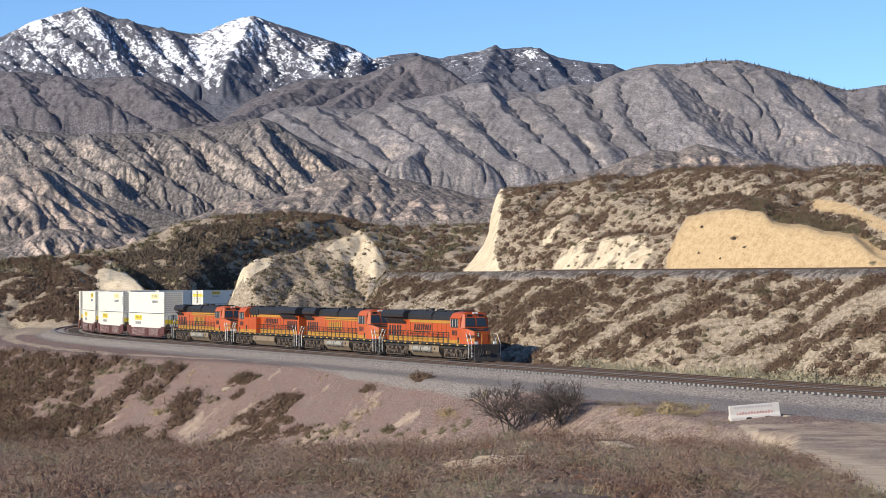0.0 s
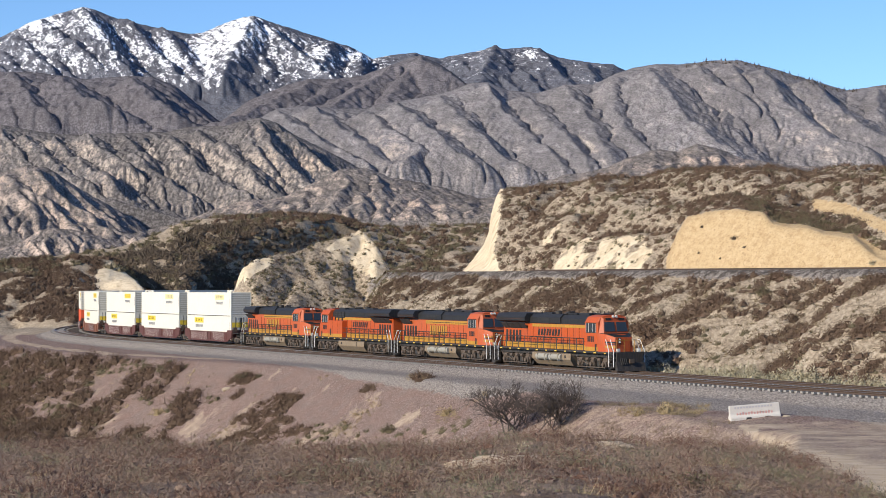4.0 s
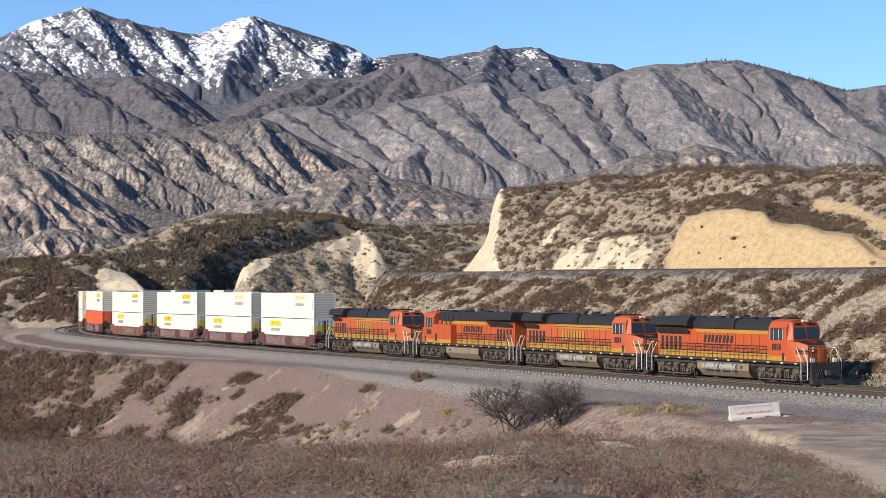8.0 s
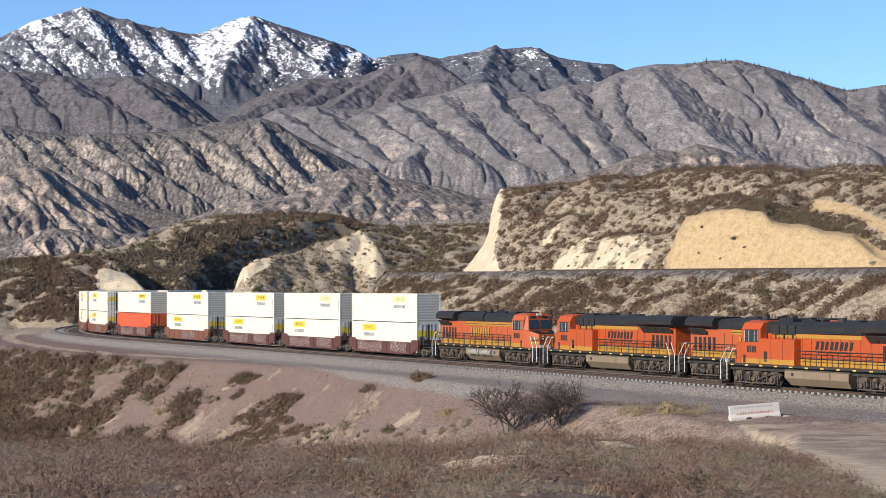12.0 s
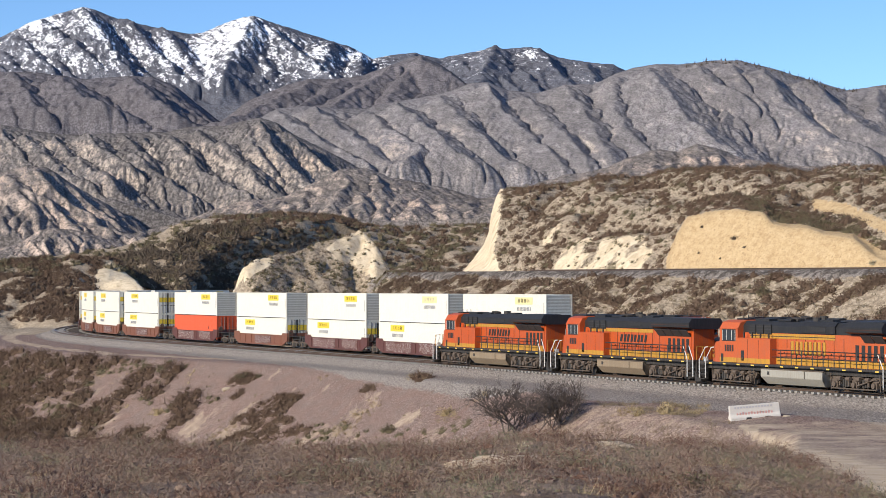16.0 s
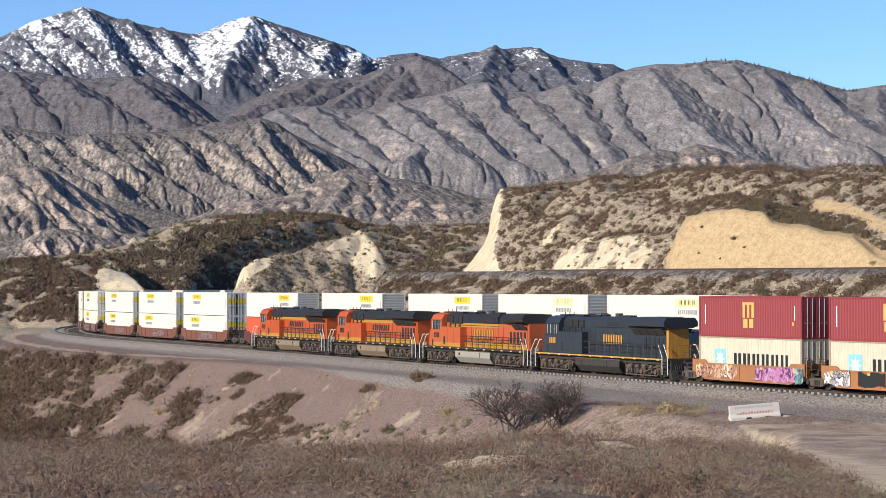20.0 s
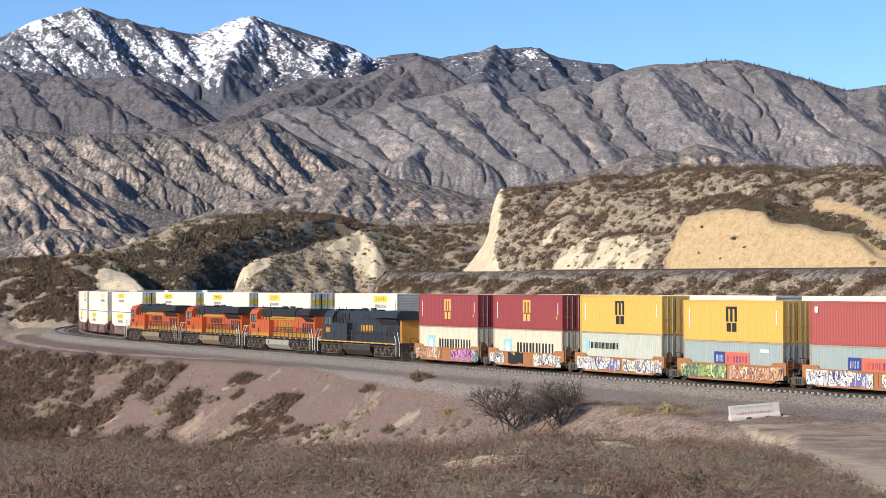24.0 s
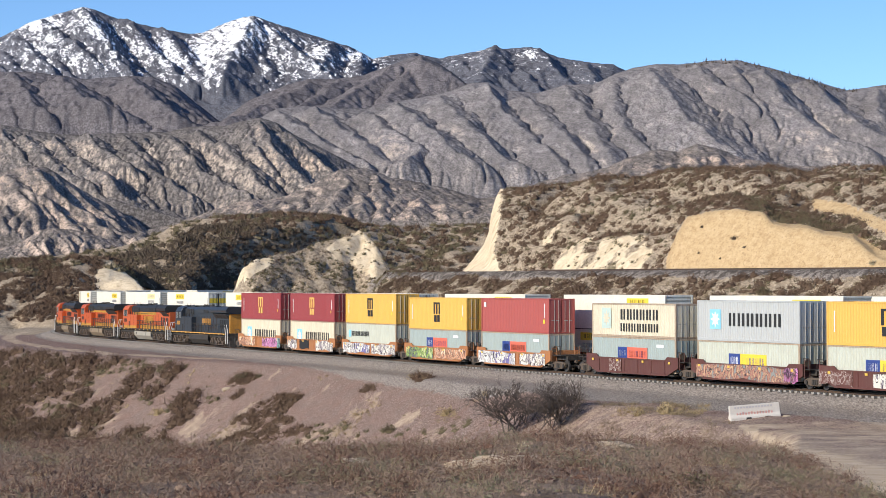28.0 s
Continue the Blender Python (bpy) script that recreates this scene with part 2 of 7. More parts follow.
def land(x, y):
    """Height and ground cover at plan points."""
    d = np.maximum(y, 1.0)
    u = np.where(y > 1, 784 + FOCAL * x / d, np.where(x > 0, 6000, -6000))
    u = np.clip(u, -6000, 6000)
    s, n = rail_coords(x, y)
    zt = GRADE * np.clip(s, -300, 300)
    r = np.hypot(x, y)
    rough = fbm(x / 9, y / 9, 4, 5)
    fine = fbm(x / 2.2, y / 2.2, 3, 9)
    # broad valley, rising towards the mountains
    base = np.interp(r, [0, 100, 300, 470, 900, 1500, 2100, 5000], [-60, -60, -40, 1.0, 22, 45, 60, 60]) * np.interp(u, [-200, 100, 300, 450], [0.38, 0.42, 0.75, 1.0]) + rough * 0.6
    # near side: gravel shoulder, then the fill slope
    width = np.interp(s, [-120, -70, -40, -15, 5, 30, 45, 75, 110, 140, 200], [16, 13, 11.5, 10.5, 7.0, 4.0, 3.4, 5, 12, 18, 20])
    m = -n
    fill = zt - 0.75 - np.maximum(0, m - 1.7 - width) * 0.60 - smooth(2, 20, m) * 0.3
    fill = np.maximum(fill, -9 + rough * 1.0)
    fill = fill + np.where(m > 3, 1, 0) * (rough * 0.35 * smooth(3, 12, m) + fine * 0.10)
    u2 = np.where(y > 25, u, 784 + FOCAL * x / 25)
    mound = np.interp(y, [-60, 0, 20, 45, 62, 78, 95, 120, 160], [7.0, 6.4, 5.0, 3.35, 2.55, 1.75, -0.6, -4.5, -9.5])
    mound = mound + 0.28 * np.clip(fbm(x / 14, y / 10, 3, 21), -1, 1) + 0.10 * fine + 0.16 * fbm(x / 3.5, y / 5, 3, 23) - 0.9 * smooth(1250, 1750, u2) + 0.35 * np.exp(-((u2 - 950) / 160) ** 2)
    near = smax(fill, mound, 1.2)
    ramp_z = np.interp(y, [30, 55, 66, 80, 95, 110, 119, 125], [3.4, 2.3, 1.87, 1.3, 0.62, -0.1, -0.55, -1.0]) + 0.06 * fine
    k_ramp = smooth(1310, 1420, u2) * smooth(24, 40, y) * smooth(125, 118, y)
    near = near * (1 - k_ramp) + np.maximum(fill, ramp_z) * k_ramp
    # far side: ditch, cut slope, bench of the upper line
    gully = ridged(s / 13 + 0.25 * n / 10, n / 40, 4, 33)
    bench = 8.35 + 0.0 * s
    up = zt - 0.7 + np.clip(n - 10.0, 0, 40) * 0.60 + rough * 0.7 * smooth(9, 15, n) - (gully - 0.45) * 1.9 * smooth(10, 16, n) * smooth(26, 20, n)
    right = smooth(615, 690, u) * (s > -60)
    cut = np.minimum(up, bench) * right + (1 - right) * (zt - 0.6 + np.clip(n - 10, 0, 12) * 0.22 + rough * 0.4 * smooth(9, 14, n))
    okU = (n > 20) & (n < 34)
    far = np.where(n > 7.3, cut, zt - 0.1)
    inside = n > 3.3
    z = np.where(inside, far, near)
    cover = {k: np.zeros(x.shape) for k in ("grass", "gravel", "ballast", "cream", "tan", "dirt", "bed")}
    # hill with the cream scarps between the tracks of the bend
    dA = np.interp(u, [250, 400, 640, 700, 760], [260, 272, 292, 281, 272])
    zA = rise(crest(u, HILL_A), dA)
    front = np.where(y < dA, (dA - y) * 0.62, (y - dA) * 0.5)
    hA = zA - front + rough * 0.5 + 0.45 * fbm(x / 2.2, y / 4, 4, 43) - (ridged(x / 5 + 3.3, y / 9, 4, 41) - 0.45) * 1.5 * smooth(0.3, 4, front)
    okA = inside & (s < 60) & (s > -230)
    z = np.where(okA, smax(z, hA, 0.4), z)
    # brushy hill behind the upper line, ending in a scarp; a quarried face at its foot
    dB0 = np.interp(u, [700, 885, 1100, 1290, 1568, 2500], [282, 262, 234, 214, 190, 150])
    dB1 = dB0 + 60
    zB = rise(crest(u, HILL_B), dB1)
    prof = np.clip((y - dB0) / 60, 0, 2.5)
    topB = bench + (zB - bench) * np.where(prof < 1, np.sin(np.clip(prof, 0, 1) * math.pi / 2) ** 0.85, 1 - (prof - 1) * 0.5)
    hB = topB + rough * 0.8 * smooth(0, 0.2, prof) - (ridged(x / 13, y / 20, 4, 61) - 0.4) * 2.4 * smooth(0.02, 0.3, prof) * smooth(1.05, 0.8, prof)
    zcut = rise(crest(u, CUT_TOP), dB0 + 6) + 0.25 * fbm(u / 40, u * 0, 3, 8)
    brow = zcut + np.clip(y - dB0 - 6, -10, 16) * 0.13 - np.maximum(0, y - dB0 - 30) * 0.3 + rough * 0.3
    off_cut = smooth(1186, 1172, u) + smooth(1650, 1720, u)
    face = bench - 0.1 + np.clip(y - dB0, 0, 90) * (1.15 + 12 * off_cut) + 0.12 * fine + 0.5 * (ridged(x / 3.0, y / 40, 3, 64) - 0.4) * smooth(0.5, 3, y - dB0)
    hB = np.minimum(smax(hB, np.where(off_cut < 1, brow, -50), 0.5), face)
    okB = inside & (y > dB0 - 1) & (u > 780) & (s > -60)
    z = np.where(okB, np.maximum(z, hB), z)
    # far hills round the outside of the bend
    dC = np.interp(u, [-900, 0, 300, 600, 1568], [520, 560, 590, 600, 640])
    zC = rise(crest(u, HILL_C), dC)
    hC = zC - np.where(y < dC, (dC - y) * 0.22, (y - dC) * 0.10) + rough * 1.2 - (ridged(x / 22 + y / 60, y / 40, 4, 71) - 0.4) * 5.0 * smooth(0, 30, dC - y)
    z = np.where(y > 440, np.maximum(z, hC), z)
    dD = 470.0 + 0.0 * u
    zD = rise(crest(u, HILL_D), dD)
    hD = zD - np.where(y < dD, (dD - y) * 0.27, (y - dD) * 0.3) + rough * 0.9 - (ridged(x / 14, y / 26, 4, 77) - 0.4) * 2.5 * smooth(2, 20, dD - y)
    okD = (~inside) & (s < -70)
    z = np.where(okD, np.maximum(z, hD), z)
    # shaded canyon wall below the crest of the far spur
    xr = (np.interp(y, [425, 440, 455, 470, 500, 560, 600], [285, 258, 228, 203, 250, 338, 350]) - 784) / FOCAL * y
    zr = EYE[2] + (HORIZON - np.interp(y, [425, 440, 455, 470, 500, 560, 600], [535, 512, 483, 462, 434, 398, 390])) / FOCAL * y
    wall = zr - np.maximum(x - xr, 0) * 1.25 - (ridged(x / 9 - y / 16, y / 30, 3, 83) - 0.5) * 2.0 * smooth(1, 6, x - xr) + smooth(548, 592, y) * 45
    z = np.where((y > 425) & (y < 592) & (x > xr - 0.5) & (u < 640), np.minimum(z, np.maximum(wall, base - 4)), z)
    z = z + okU * 0.55 * smooth(24.6, 25.8, n) * smooth(30.0, 28.8, n) * right * (np.abs(z - bench) < 1.2)
    # the track bed itself
    z = np.maximum(z, base)
    bed = np.where(n < 3.3, zt - 0.03 - 0.09 * smooth(0.25, 0.0, n) - 0.58 * smooth(-0.2, -1.9, n), zt - 0.03 - 0.6 * smooth(7.1, 8.8, n))
    k = smooth(-8, -3.0, n) * smooth(13.0, 8.8, n)
    k = np.where((n < 3.3) & (s > -80), smooth(-2.3, -1.7, n), k)
    z = z * (1 - k) + bed * k
    # cover
    edge = np.interp(s, [-120, -60, 0, 40, 80], [-2.2, -2.6, -4.5, -5.5, -8.5])
    cover["ballast"] = smooth(edge - 1.2, edge + 0.8, n) * smooth(10.2, 9.2, n)
    cover["bed"] = smooth(-0.25, 0.05, n) * smooth(7.6, 7.2, n) * 0.9
    cover["gravel"] = np.where(n < 3.3, smooth(-50, -30, n) * smooth(-130, -100, s), 0) * smooth(100, 112, y)
    cover["grass"] = np.where((n < 3.3) & (mound > fill - 0.3), 1.0, 0.0) * smooth(120, 108, y)
    berm = smooth(24.2, 24.8, n) * smooth(31, 29.5, n) * right
    cover["bed"] = np.maximum(cover["bed"], 0.55 * berm)
    cover["ballast"] = np.maximum(cover["ballast"], berm)
    row = HORIZON - (z - EYE[2]) / d * FOCAL
    spot = fbm(x / 4, y / 4, 3, 90)
    lineA, wideA = np.interp(row, [403, 420, 440, 455, 470, 490, 502], [641, 633, 624, 632, 656, 678, 691]), np.interp(row, [400, 420, 440, 455, 470, 490, 505], [8, 28, 48, 46, 30, 22, 8])
    lineS, wideS = np.interp(row, [446, 460, 470, 483, 500], [459, 459, 455, 437, 412]), np.interp(row, [444, 450, 460, 470, 483, 500, 512], [2, 15, 23, 27, 20, 9, 4])
    patchA = smooth(8, -8, np.abs(u - lineA) - wideA) + smooth(6, -6, np.abs(u - lineS) - wideS)
    creamA = okA * np.clip(patchA * 1.15 + 0.9 * fbm(x / 2.2, y / 3, 4, 94) - 0.22, 0, 1) * smooth(3.0, 1.0, np.abs(z - hA))
    creamB = okB * (smooth(8, -5, u + 7 * spot - np.interp(row, [336, 400, 440, 468, 490], [891, 882, 873, 880, 893])) + np.clip(smooth(950, 1000, u) * smooth(1165, 1130, u) * smooth(17, 7, y - dB0) * 0.80 + 1.2 * fbm(x / 2.5, y / 4, 4, 96) - 0.08, 0, 1) * smooth(930, 980, u) * smooth(1170, 1140, u) * smooth(24, 12, y - dB0))
    creamD = (~inside) * (y > 425) * (y < 505) * smooth(-4, 4, row - np.interp(u, [158, 178, 197, 226, 258], [500, 474, 462, 482, 512])) * smooth(160, 176, u + 8 * spot) * smooth(262, 254, u)
    creamE = inside * (y > 296) * (y < 450) * smooth(690, 730, u) * smooth(865, 845, u) * np.clip(1.6 * fbm(x / 5, y / 14, 3, 95) + 0.15 + 0.5 * smooth(420, 440, row) * smooth(780, 800, u), 0, 0.9)
    cover["cream"] = np.clip(creamE + creamA + creamB + creamD + inside * (n > 10) * 0.55 * np.clip(spot - 0.15, 0, 1), 0, 1)
    cover["tan"] = okB * (off_cut < 0.5) * (y < dB0 + 8) * smooth(0.9, 0.3, z - zcut)
    cover["tan"] = np.maximum(cover["tan"], okB * smooth(1425, 1450, u) * smooth(14, 8, np.abs(row - np.interp(u, [1440, 1500, 1568], [362, 372, 402]))))
    cover["tan"] = np.maximum(cover["tan"], inside * (1 - right) * smooth(11, 13, n) * smooth(20, 17, n) * smooth(-20, 0, s) * 0.6)
    road = smooth(1.5, 0.7, np.abs(m - np.interp(s, [-120, -70, -40, -15, 0, 10], [6.0, 8.0, 9.6, 9.4, 6.6, 4.2]))) * (s < 10) * (s > -140) * (n < 0)
    verge = np.interp(u, [1200, 1295, 1325, 1350, 1395, 1445, 1500, 1568, 1700], [690, 748, 770, 788, 806, 829, 846, 876, 930])
    near_right = (y < 124) & (y > 12) & (n < 0) & (u > 1285)
    above = verge - row + 5 * spot
    yard = near_right * smooth(-4, 4, above)
    road2 = yard * smooth(1.0, 0.55, above / np.interp(u, [1300, 1380, 1450, 1568], [16, 26, 46, 64]) + 0.25 * spot)
    streak = fbm(s / 2.2, n / 16, 3, 97) + 0.5 * fbm(s / 9, n / 12, 2, 98)
    straw = np.clip(0.08 + 1.2 * streak, 0, 0.60) * smooth(-30, 10, s) * smooth(-9, -15, n) * smooth(100, 70, s) * (n < 0) * smooth(100, 112, y)
    outcrop = (n < 0) * (y < 112) * smooth(1.0, 0.6, np.minimum(np.minimum(np.hypot((u - 892) / 80, (row - 814) / 8), np.hypot((u - 1085) / 32, (row - 790) / 5)), np.hypot((u - 620) / 26, (row - 816) / 5)) + 0.5 * spot)
    cover["cream"] = np.maximum(cover["cream"], outcrop * 0.85)
    slide = np.full(x.shape, 9.0)
    for u0, r0, ru, rr in ((345, 752, 16, 28), (395, 768, 24, 18), (638, 728, 24, 34), (600, 764, 34, 13), (425, 735, 8, 26), (720, 745, 22, 18), (520, 688, 8, 16), (130, 770, 26, 16), (60, 790, 24, 14), (560, 700, 6, 26), (480, 668, 5, 18)):
        slide = np.minimum(slide, np.hypot((u - u0 + 1.15 * (row - r0)) / ru, (row - r0) / rr))
    cover["gravel"] = np.maximum(cover["gravel"], yard)
    cover["grass"] = cover["grass"] * (1 - smooth(0.2, 0.6, np.maximum(yard, road2)))
    straw = np.maximum(straw, 0.56 * smooth(1.2, 0.3, slide + 0.6 * streak + 1.1 * fbm(x / 0.9, y / 2.5, 3, 99)) * (n < -4) * (y > 104))
    cover["dirt"] = np.maximum(np.maximum(np.maximum(road * 0.62, np.maximum(road2 * 1.0, yard * np.clip(0.56 + 0.5 * spot, 0, 0.72))), straw), 0.34 * smooth(75, 100, s) * smooth(-8, -12, n) * (n < 0) * (cover["grass"] < 0.5))
    return z, cover, s, n


def mesh_from(name, verts, faces, mat, smooth_shade=True):
    me = bpy.data.meshes.new(name)
    me.vertices.add(len(verts))
    me.vertices.foreach_set("co", np.asarray(verts, np.float32).ravel())
    faces = np.asarray(faces, np.int32)
    k = faces.shape[1]
    me.loops.add(faces.size)
    me.loops.foreach_set("vertex_index", faces.ravel())
    me.polygons.add(len(faces))
    me.polygons.foreach_set("loop_start", np.arange(0, faces.size, k, dtype=np.int32))
    if smooth_shade:
        me.polygons.foreach_set("use_smooth", np.ones(len(faces), bool))
    me.update(calc_edges=True)
    me.validate()
    if mat:
        me.materials.append(mat)
    return me


def set_attr(me, key, values):
    a = me.attributes.new(key, "FLOAT", "POINT")
    a.data.foreach_set("value", np.asarray(values, np.float32))


def grid_faces(nr, nc, wrap=False):
    a = np.arange(nr * nc).reshape(nr, nc)
    b2 = np.roll(a, -1, axis=1) if wrap else a
    if wrap:
        return np.stack([a[:-1], b2[:-1], b2[1:], a[1:]], -1).reshape(-1, 4)
    return np.stack([a[:-1, :-1], a[:-1, 1:], a[1:, 1:], a[1:, :-1]], -1).reshape(-1, 4)


MAT_GROUND = ground_material()
ang = np.concatenate([np.linspace(-math.pi, -0.6, 26)[:-1], np.linspace(-0.6, -0.225, 20)[:-1], np.linspace(-0.225, 0.225, 400),
                      np.linspace(0.225, 0.6, 20)[1:], np.linspace(0.6, math.pi, 26)[1:-1]])
rad = np.concatenate([[0.05], np.linspace(1.5, 40, 20)[:-1], np.linspace(40, 100, 90)[:-1], np.linspace(100, 310, 225)[:-1],
                      np.linspace(310, 460, 110)[:-1], np.linspace(460, 620, 60)[:-1], np.geomspace(620, 4850, 40)])
AA, RR = np.meshgrid(ang, rad)
gx, gy = (RR * np.sin(AA)).ravel() + 0.3, (RR * np.cos(AA)).ravel() - 0.4
gz, cover, _, _ = land(gx, gy)
ground_me = mesh_from("ground", np.stack([gx, gy, gz], 1), grid_faces(len(rad), len(ang), True), MAT_GROUND)
for key, val in cover.items():
    set_attr(ground_me, key, val)
ground = tagged(new("ground", ground_me), "dry brown grass, gravel fill and sandy cut hillsides", "ground", kind="structure")


# ---------------------------------------------------------------- mountains
def erode(Z, dx, dr, env, rounds, k):
    """Let water run down the rows (crest to foot) and cut gullies where it gathers."""
    nr, nc = Z.shape
    cols = np.arange(nc)
    for it in range(rounds):
        flow = np.ones((nr, nc)) * 0.8
        drop = np.zeros((nr, nc))
        for r in range(nr - 1, 0, -1):
            best, step = None, None
            for o in (0, -1, 1, -2, 2):
                t = np.clip(cols + o, 0, nc - 1)
                g = (Z[r] - Z[r - 1, t]) / np.hypot(dr, o * dx)
                if best is None:
                    best, step = g, t
                else:
                    w = g > best
                    best, step = np.where(w, g, best), np.where(w, t, step)
            drop[r] = np.maximum(best, 0.02)
            flow[r - 1] += np.bincount(step, flow[r], nc)
        Z = Z - k * env * np.minimum(flow, 600) ** 0.45 * drop
        sm = Z.copy()
        sm[1:-1, 1:-1] = (Z[:-2, 1:-1] + Z[2:, 1:-1] + Z[1:-1, :-2] + Z[1:-1, 2:]) / 4
        Z = Z + (sm - Z) * 0.06 * env
    return Z, flow


def fold(q):
    """Sharp-crested ribs with even flanks."""
    return 1 - np.abs(2 * (q - np.floor(q)) - 1)


def side_spurs(seed, count, u0, u1, top, reach, amp, slant=1.0, wander=0.35):
    """Lesser spurs leaving the crest at even chances, all leaning with the range."""
    rnd = random.Random(seed)
    out = []
    for i in range(count):
        u = u0 + (u1 - u0) * (i + rnd.uniform(0.1, 0.9)) / count
        r = float(crest(u, top)) + rnd.uniform(4, reach * 0.8)
        ln, sl = rnd.uniform(0.35, 0.9) * reach, slant + rnd.uniform(-wander, wander)
        out.append((amp * rnd.uniform(0.5, 1.1), [(u, r), (u + sl * ln * 0.5 + rnd.uniform(-5, 5), r + ln * 0.5), (u + sl * ln, r + ln)]))
    return out


def range_mesh(name, label, foot, top, d_foot, d_top, mat, spurs, seed, rows=170, cols=760, grade=(0.55, 0.75), rib=(22.0, 2.0), fine=1.0, bare_sunlit=None, snow=None, back=0.6, rounds=10, k=0.075, round_top=0.0, span=(-60, 1630)):
    """A mountain side from its foot line to its crest line, with spurs (rise, course) standing out of it."""
    us = np.concatenate([np.linspace(-2600, span[0], 24)[:-1], np.linspace(*span, cols), np.linspace(span[1], 4200, 24)[1:]])
    pitch = (span[1] - span[0]) / cols * d_foot / FOCAL
    vs = np.linspace(0, 1, rows)
    U, V = np.meshgrid(us, vs)
    D = d_foot + (d_top - d_foot) * V
    zf, zc = rise(crest(U, foot), d_foot), rise(crest(U, top), d_top)
    Z = zf + (zc - zf) * V
    X = (U - 784) / FOCAL * D
    bend = 7.0 * fbm(X / 45, D / 45, 4, seed + 50, 0.55) * fine
    vary = 1 + 0.30 * fbm(X / 40, D / 40, 3, seed + 52)
    H = np.zeros(X.shape) + 0.6 * fbm(X / 60, D / 60, 3, seed + 3) * fine
    across = np.full(X.shape, 40.0)
    tv = np.linspace(0.0, 1.0, 160)
    for rank, (amp, course) in enumerate(spurs):
        pv, px = [], []
        for u, row in course:
            d = d_foot + (d_top - d_foot) * tv
            f, c = rise(float(crest(u, foot)), d_foot), rise(float(crest(u, top)), d_top)
            z = f + (c - f) * tv + amp * smooth(1.0, 0.82, tv) * smooth(0.0, 0.10, tv)
            seen = HORIZON - (z - EYE[2]) / d * FOCAL
            v = float(np.interp(-row, -seen, tv)) if seen[0] > seen[-1] else 0.5
            pv.append(v)
            px.append((u - 784) / FOCAL * (d_foot + (d_top - d_foot) * v))
        o = np.argsort(pv)
        pv, px = np.array(pv)[o], np.array(px)[o]
        xs = np.interp(V, pv, px)
        a = amp * smooth(1.0, 0.82, V) * smooth(0.0, 0.10, V) * smooth(pv[0] - 0.10, pv[0] + 0.02, V) * smooth(pv[-1] + 0.12, pv[-1], V)
        b = X + bend - xs
        a = a * (1 + 0.22 * fbm(V * 9 + rank * 3.7, V * 0 + rank * 1.3, 3, seed + 53))
        h = a - np.where(b < 0, -b * grade[0], b * grade[1]) * vary
        if round_top:
            h = np.minimum(h, a - round_top * (1 - np.exp(-np.abs(b) / round_top)) * 0.4)
        win = h > H
        across = np.where(win, np.abs(b), across)
        H = smax(h, H, 1.2)
    env = smooth(0, 0.06, V) * smooth(1.0, 0.93, V)
    lam, ra = rib
    q = (D * 0.9 + X * 0.55) / lam + 0.8 * fbm(X / lam / 1.5, D / lam / 1.5, 3, seed + 60)
    H = H + env * ra * (fold(q) - 0.5) * smooth(0, lam * 0.45, across)
    q2 = (X - 0.35 * D) / (lam * 0.6) + 0.9 * fbm(X / lam, D / lam, 3, seed + 61)
    H = H + env * ra * 0.55 * (fold(q2) - 0.5)
    Z = Z + H + env * fine * (2.0 * ridged(X / 15 + D / 40, D / 45, 4, seed + 70, 0.5) + 0.8 * fbm(X / 7, D / 9, 3, seed + 71, 0.6))
    Z = Z + fine * 0.7 * smooth(0.9, 1.0, V) * fbm(X / 12, D / 30, 3, seed + 5, 0.6)
    Z, flow = erode(Z, pitch, (d_top - d_foot) / rows, env * 0.97 + 0.03 * smooth(0, 0.1, V), rounds, k)
    gy, gx2 = np.gradient(Z, axis=0) / ((d_top - d_foot) / rows), np.gradient(Z, axis=1) / pitch
    steep = np.hypot(np.clip(gx2, -3, 3), np.clip(gy, -3, 3))
    ROW = HORIZON - (Z - EYE[2]) / D * FOCAL
    # the far side
    vb = np.linspace(1.05, 1.6, 8)[:, None]
    Xall = np.vstack([X, (U[-1:] - 784) / FOCAL * (d_foot + (d_top - d_foot) * vb)])
    Dall = np.vstack([D, d_foot + (d_top - d_foot) * vb + U[-1:] * 0])
    Zall = np.vstack([Z, Z[-1:] - (vb - 1) * (d_top - d_foot) * back])
    Zall[0] -= 60
    me = mesh_from(name, np.stack([Xall.ravel(), Dall.ravel(), Zall.ravel()], 1), grid_faces(rows + 8, len(us)), mat)

    def full(a):
        return np.vstack([a, np.repeat(a[-1:], 8, axis=0)]).ravel()
    # steep flanks facing the sun are painted paler, on top of the scars
    b0 = -0.12 + 0.22 * smooth(0.45, 1.2, steep) * smooth(-0.3, 0.4, gx2) + (bare_sunlit(U, ROW) if bare_sunlit is not None else 0)
    set_attr(me, "bare_sunlit", full(b0))
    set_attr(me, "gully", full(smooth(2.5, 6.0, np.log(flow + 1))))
    if snow is not None:
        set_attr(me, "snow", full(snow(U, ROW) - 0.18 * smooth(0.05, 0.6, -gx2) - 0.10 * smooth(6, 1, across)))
    return tagged(new(name, me), label, "mountain", kind="structure")


def spots(U, ROW, *blobs):
    """Soft patches: (bearing, sight row, half width, half height, lean, strength)."""
    t = 0.0
    for u, r, a, b, lean, w in blobs:
        t = t + w * np.exp(-((U - u - lean * (ROW - r)) / a) ** 2 - ((ROW - r) / b) ** 2)
    return t


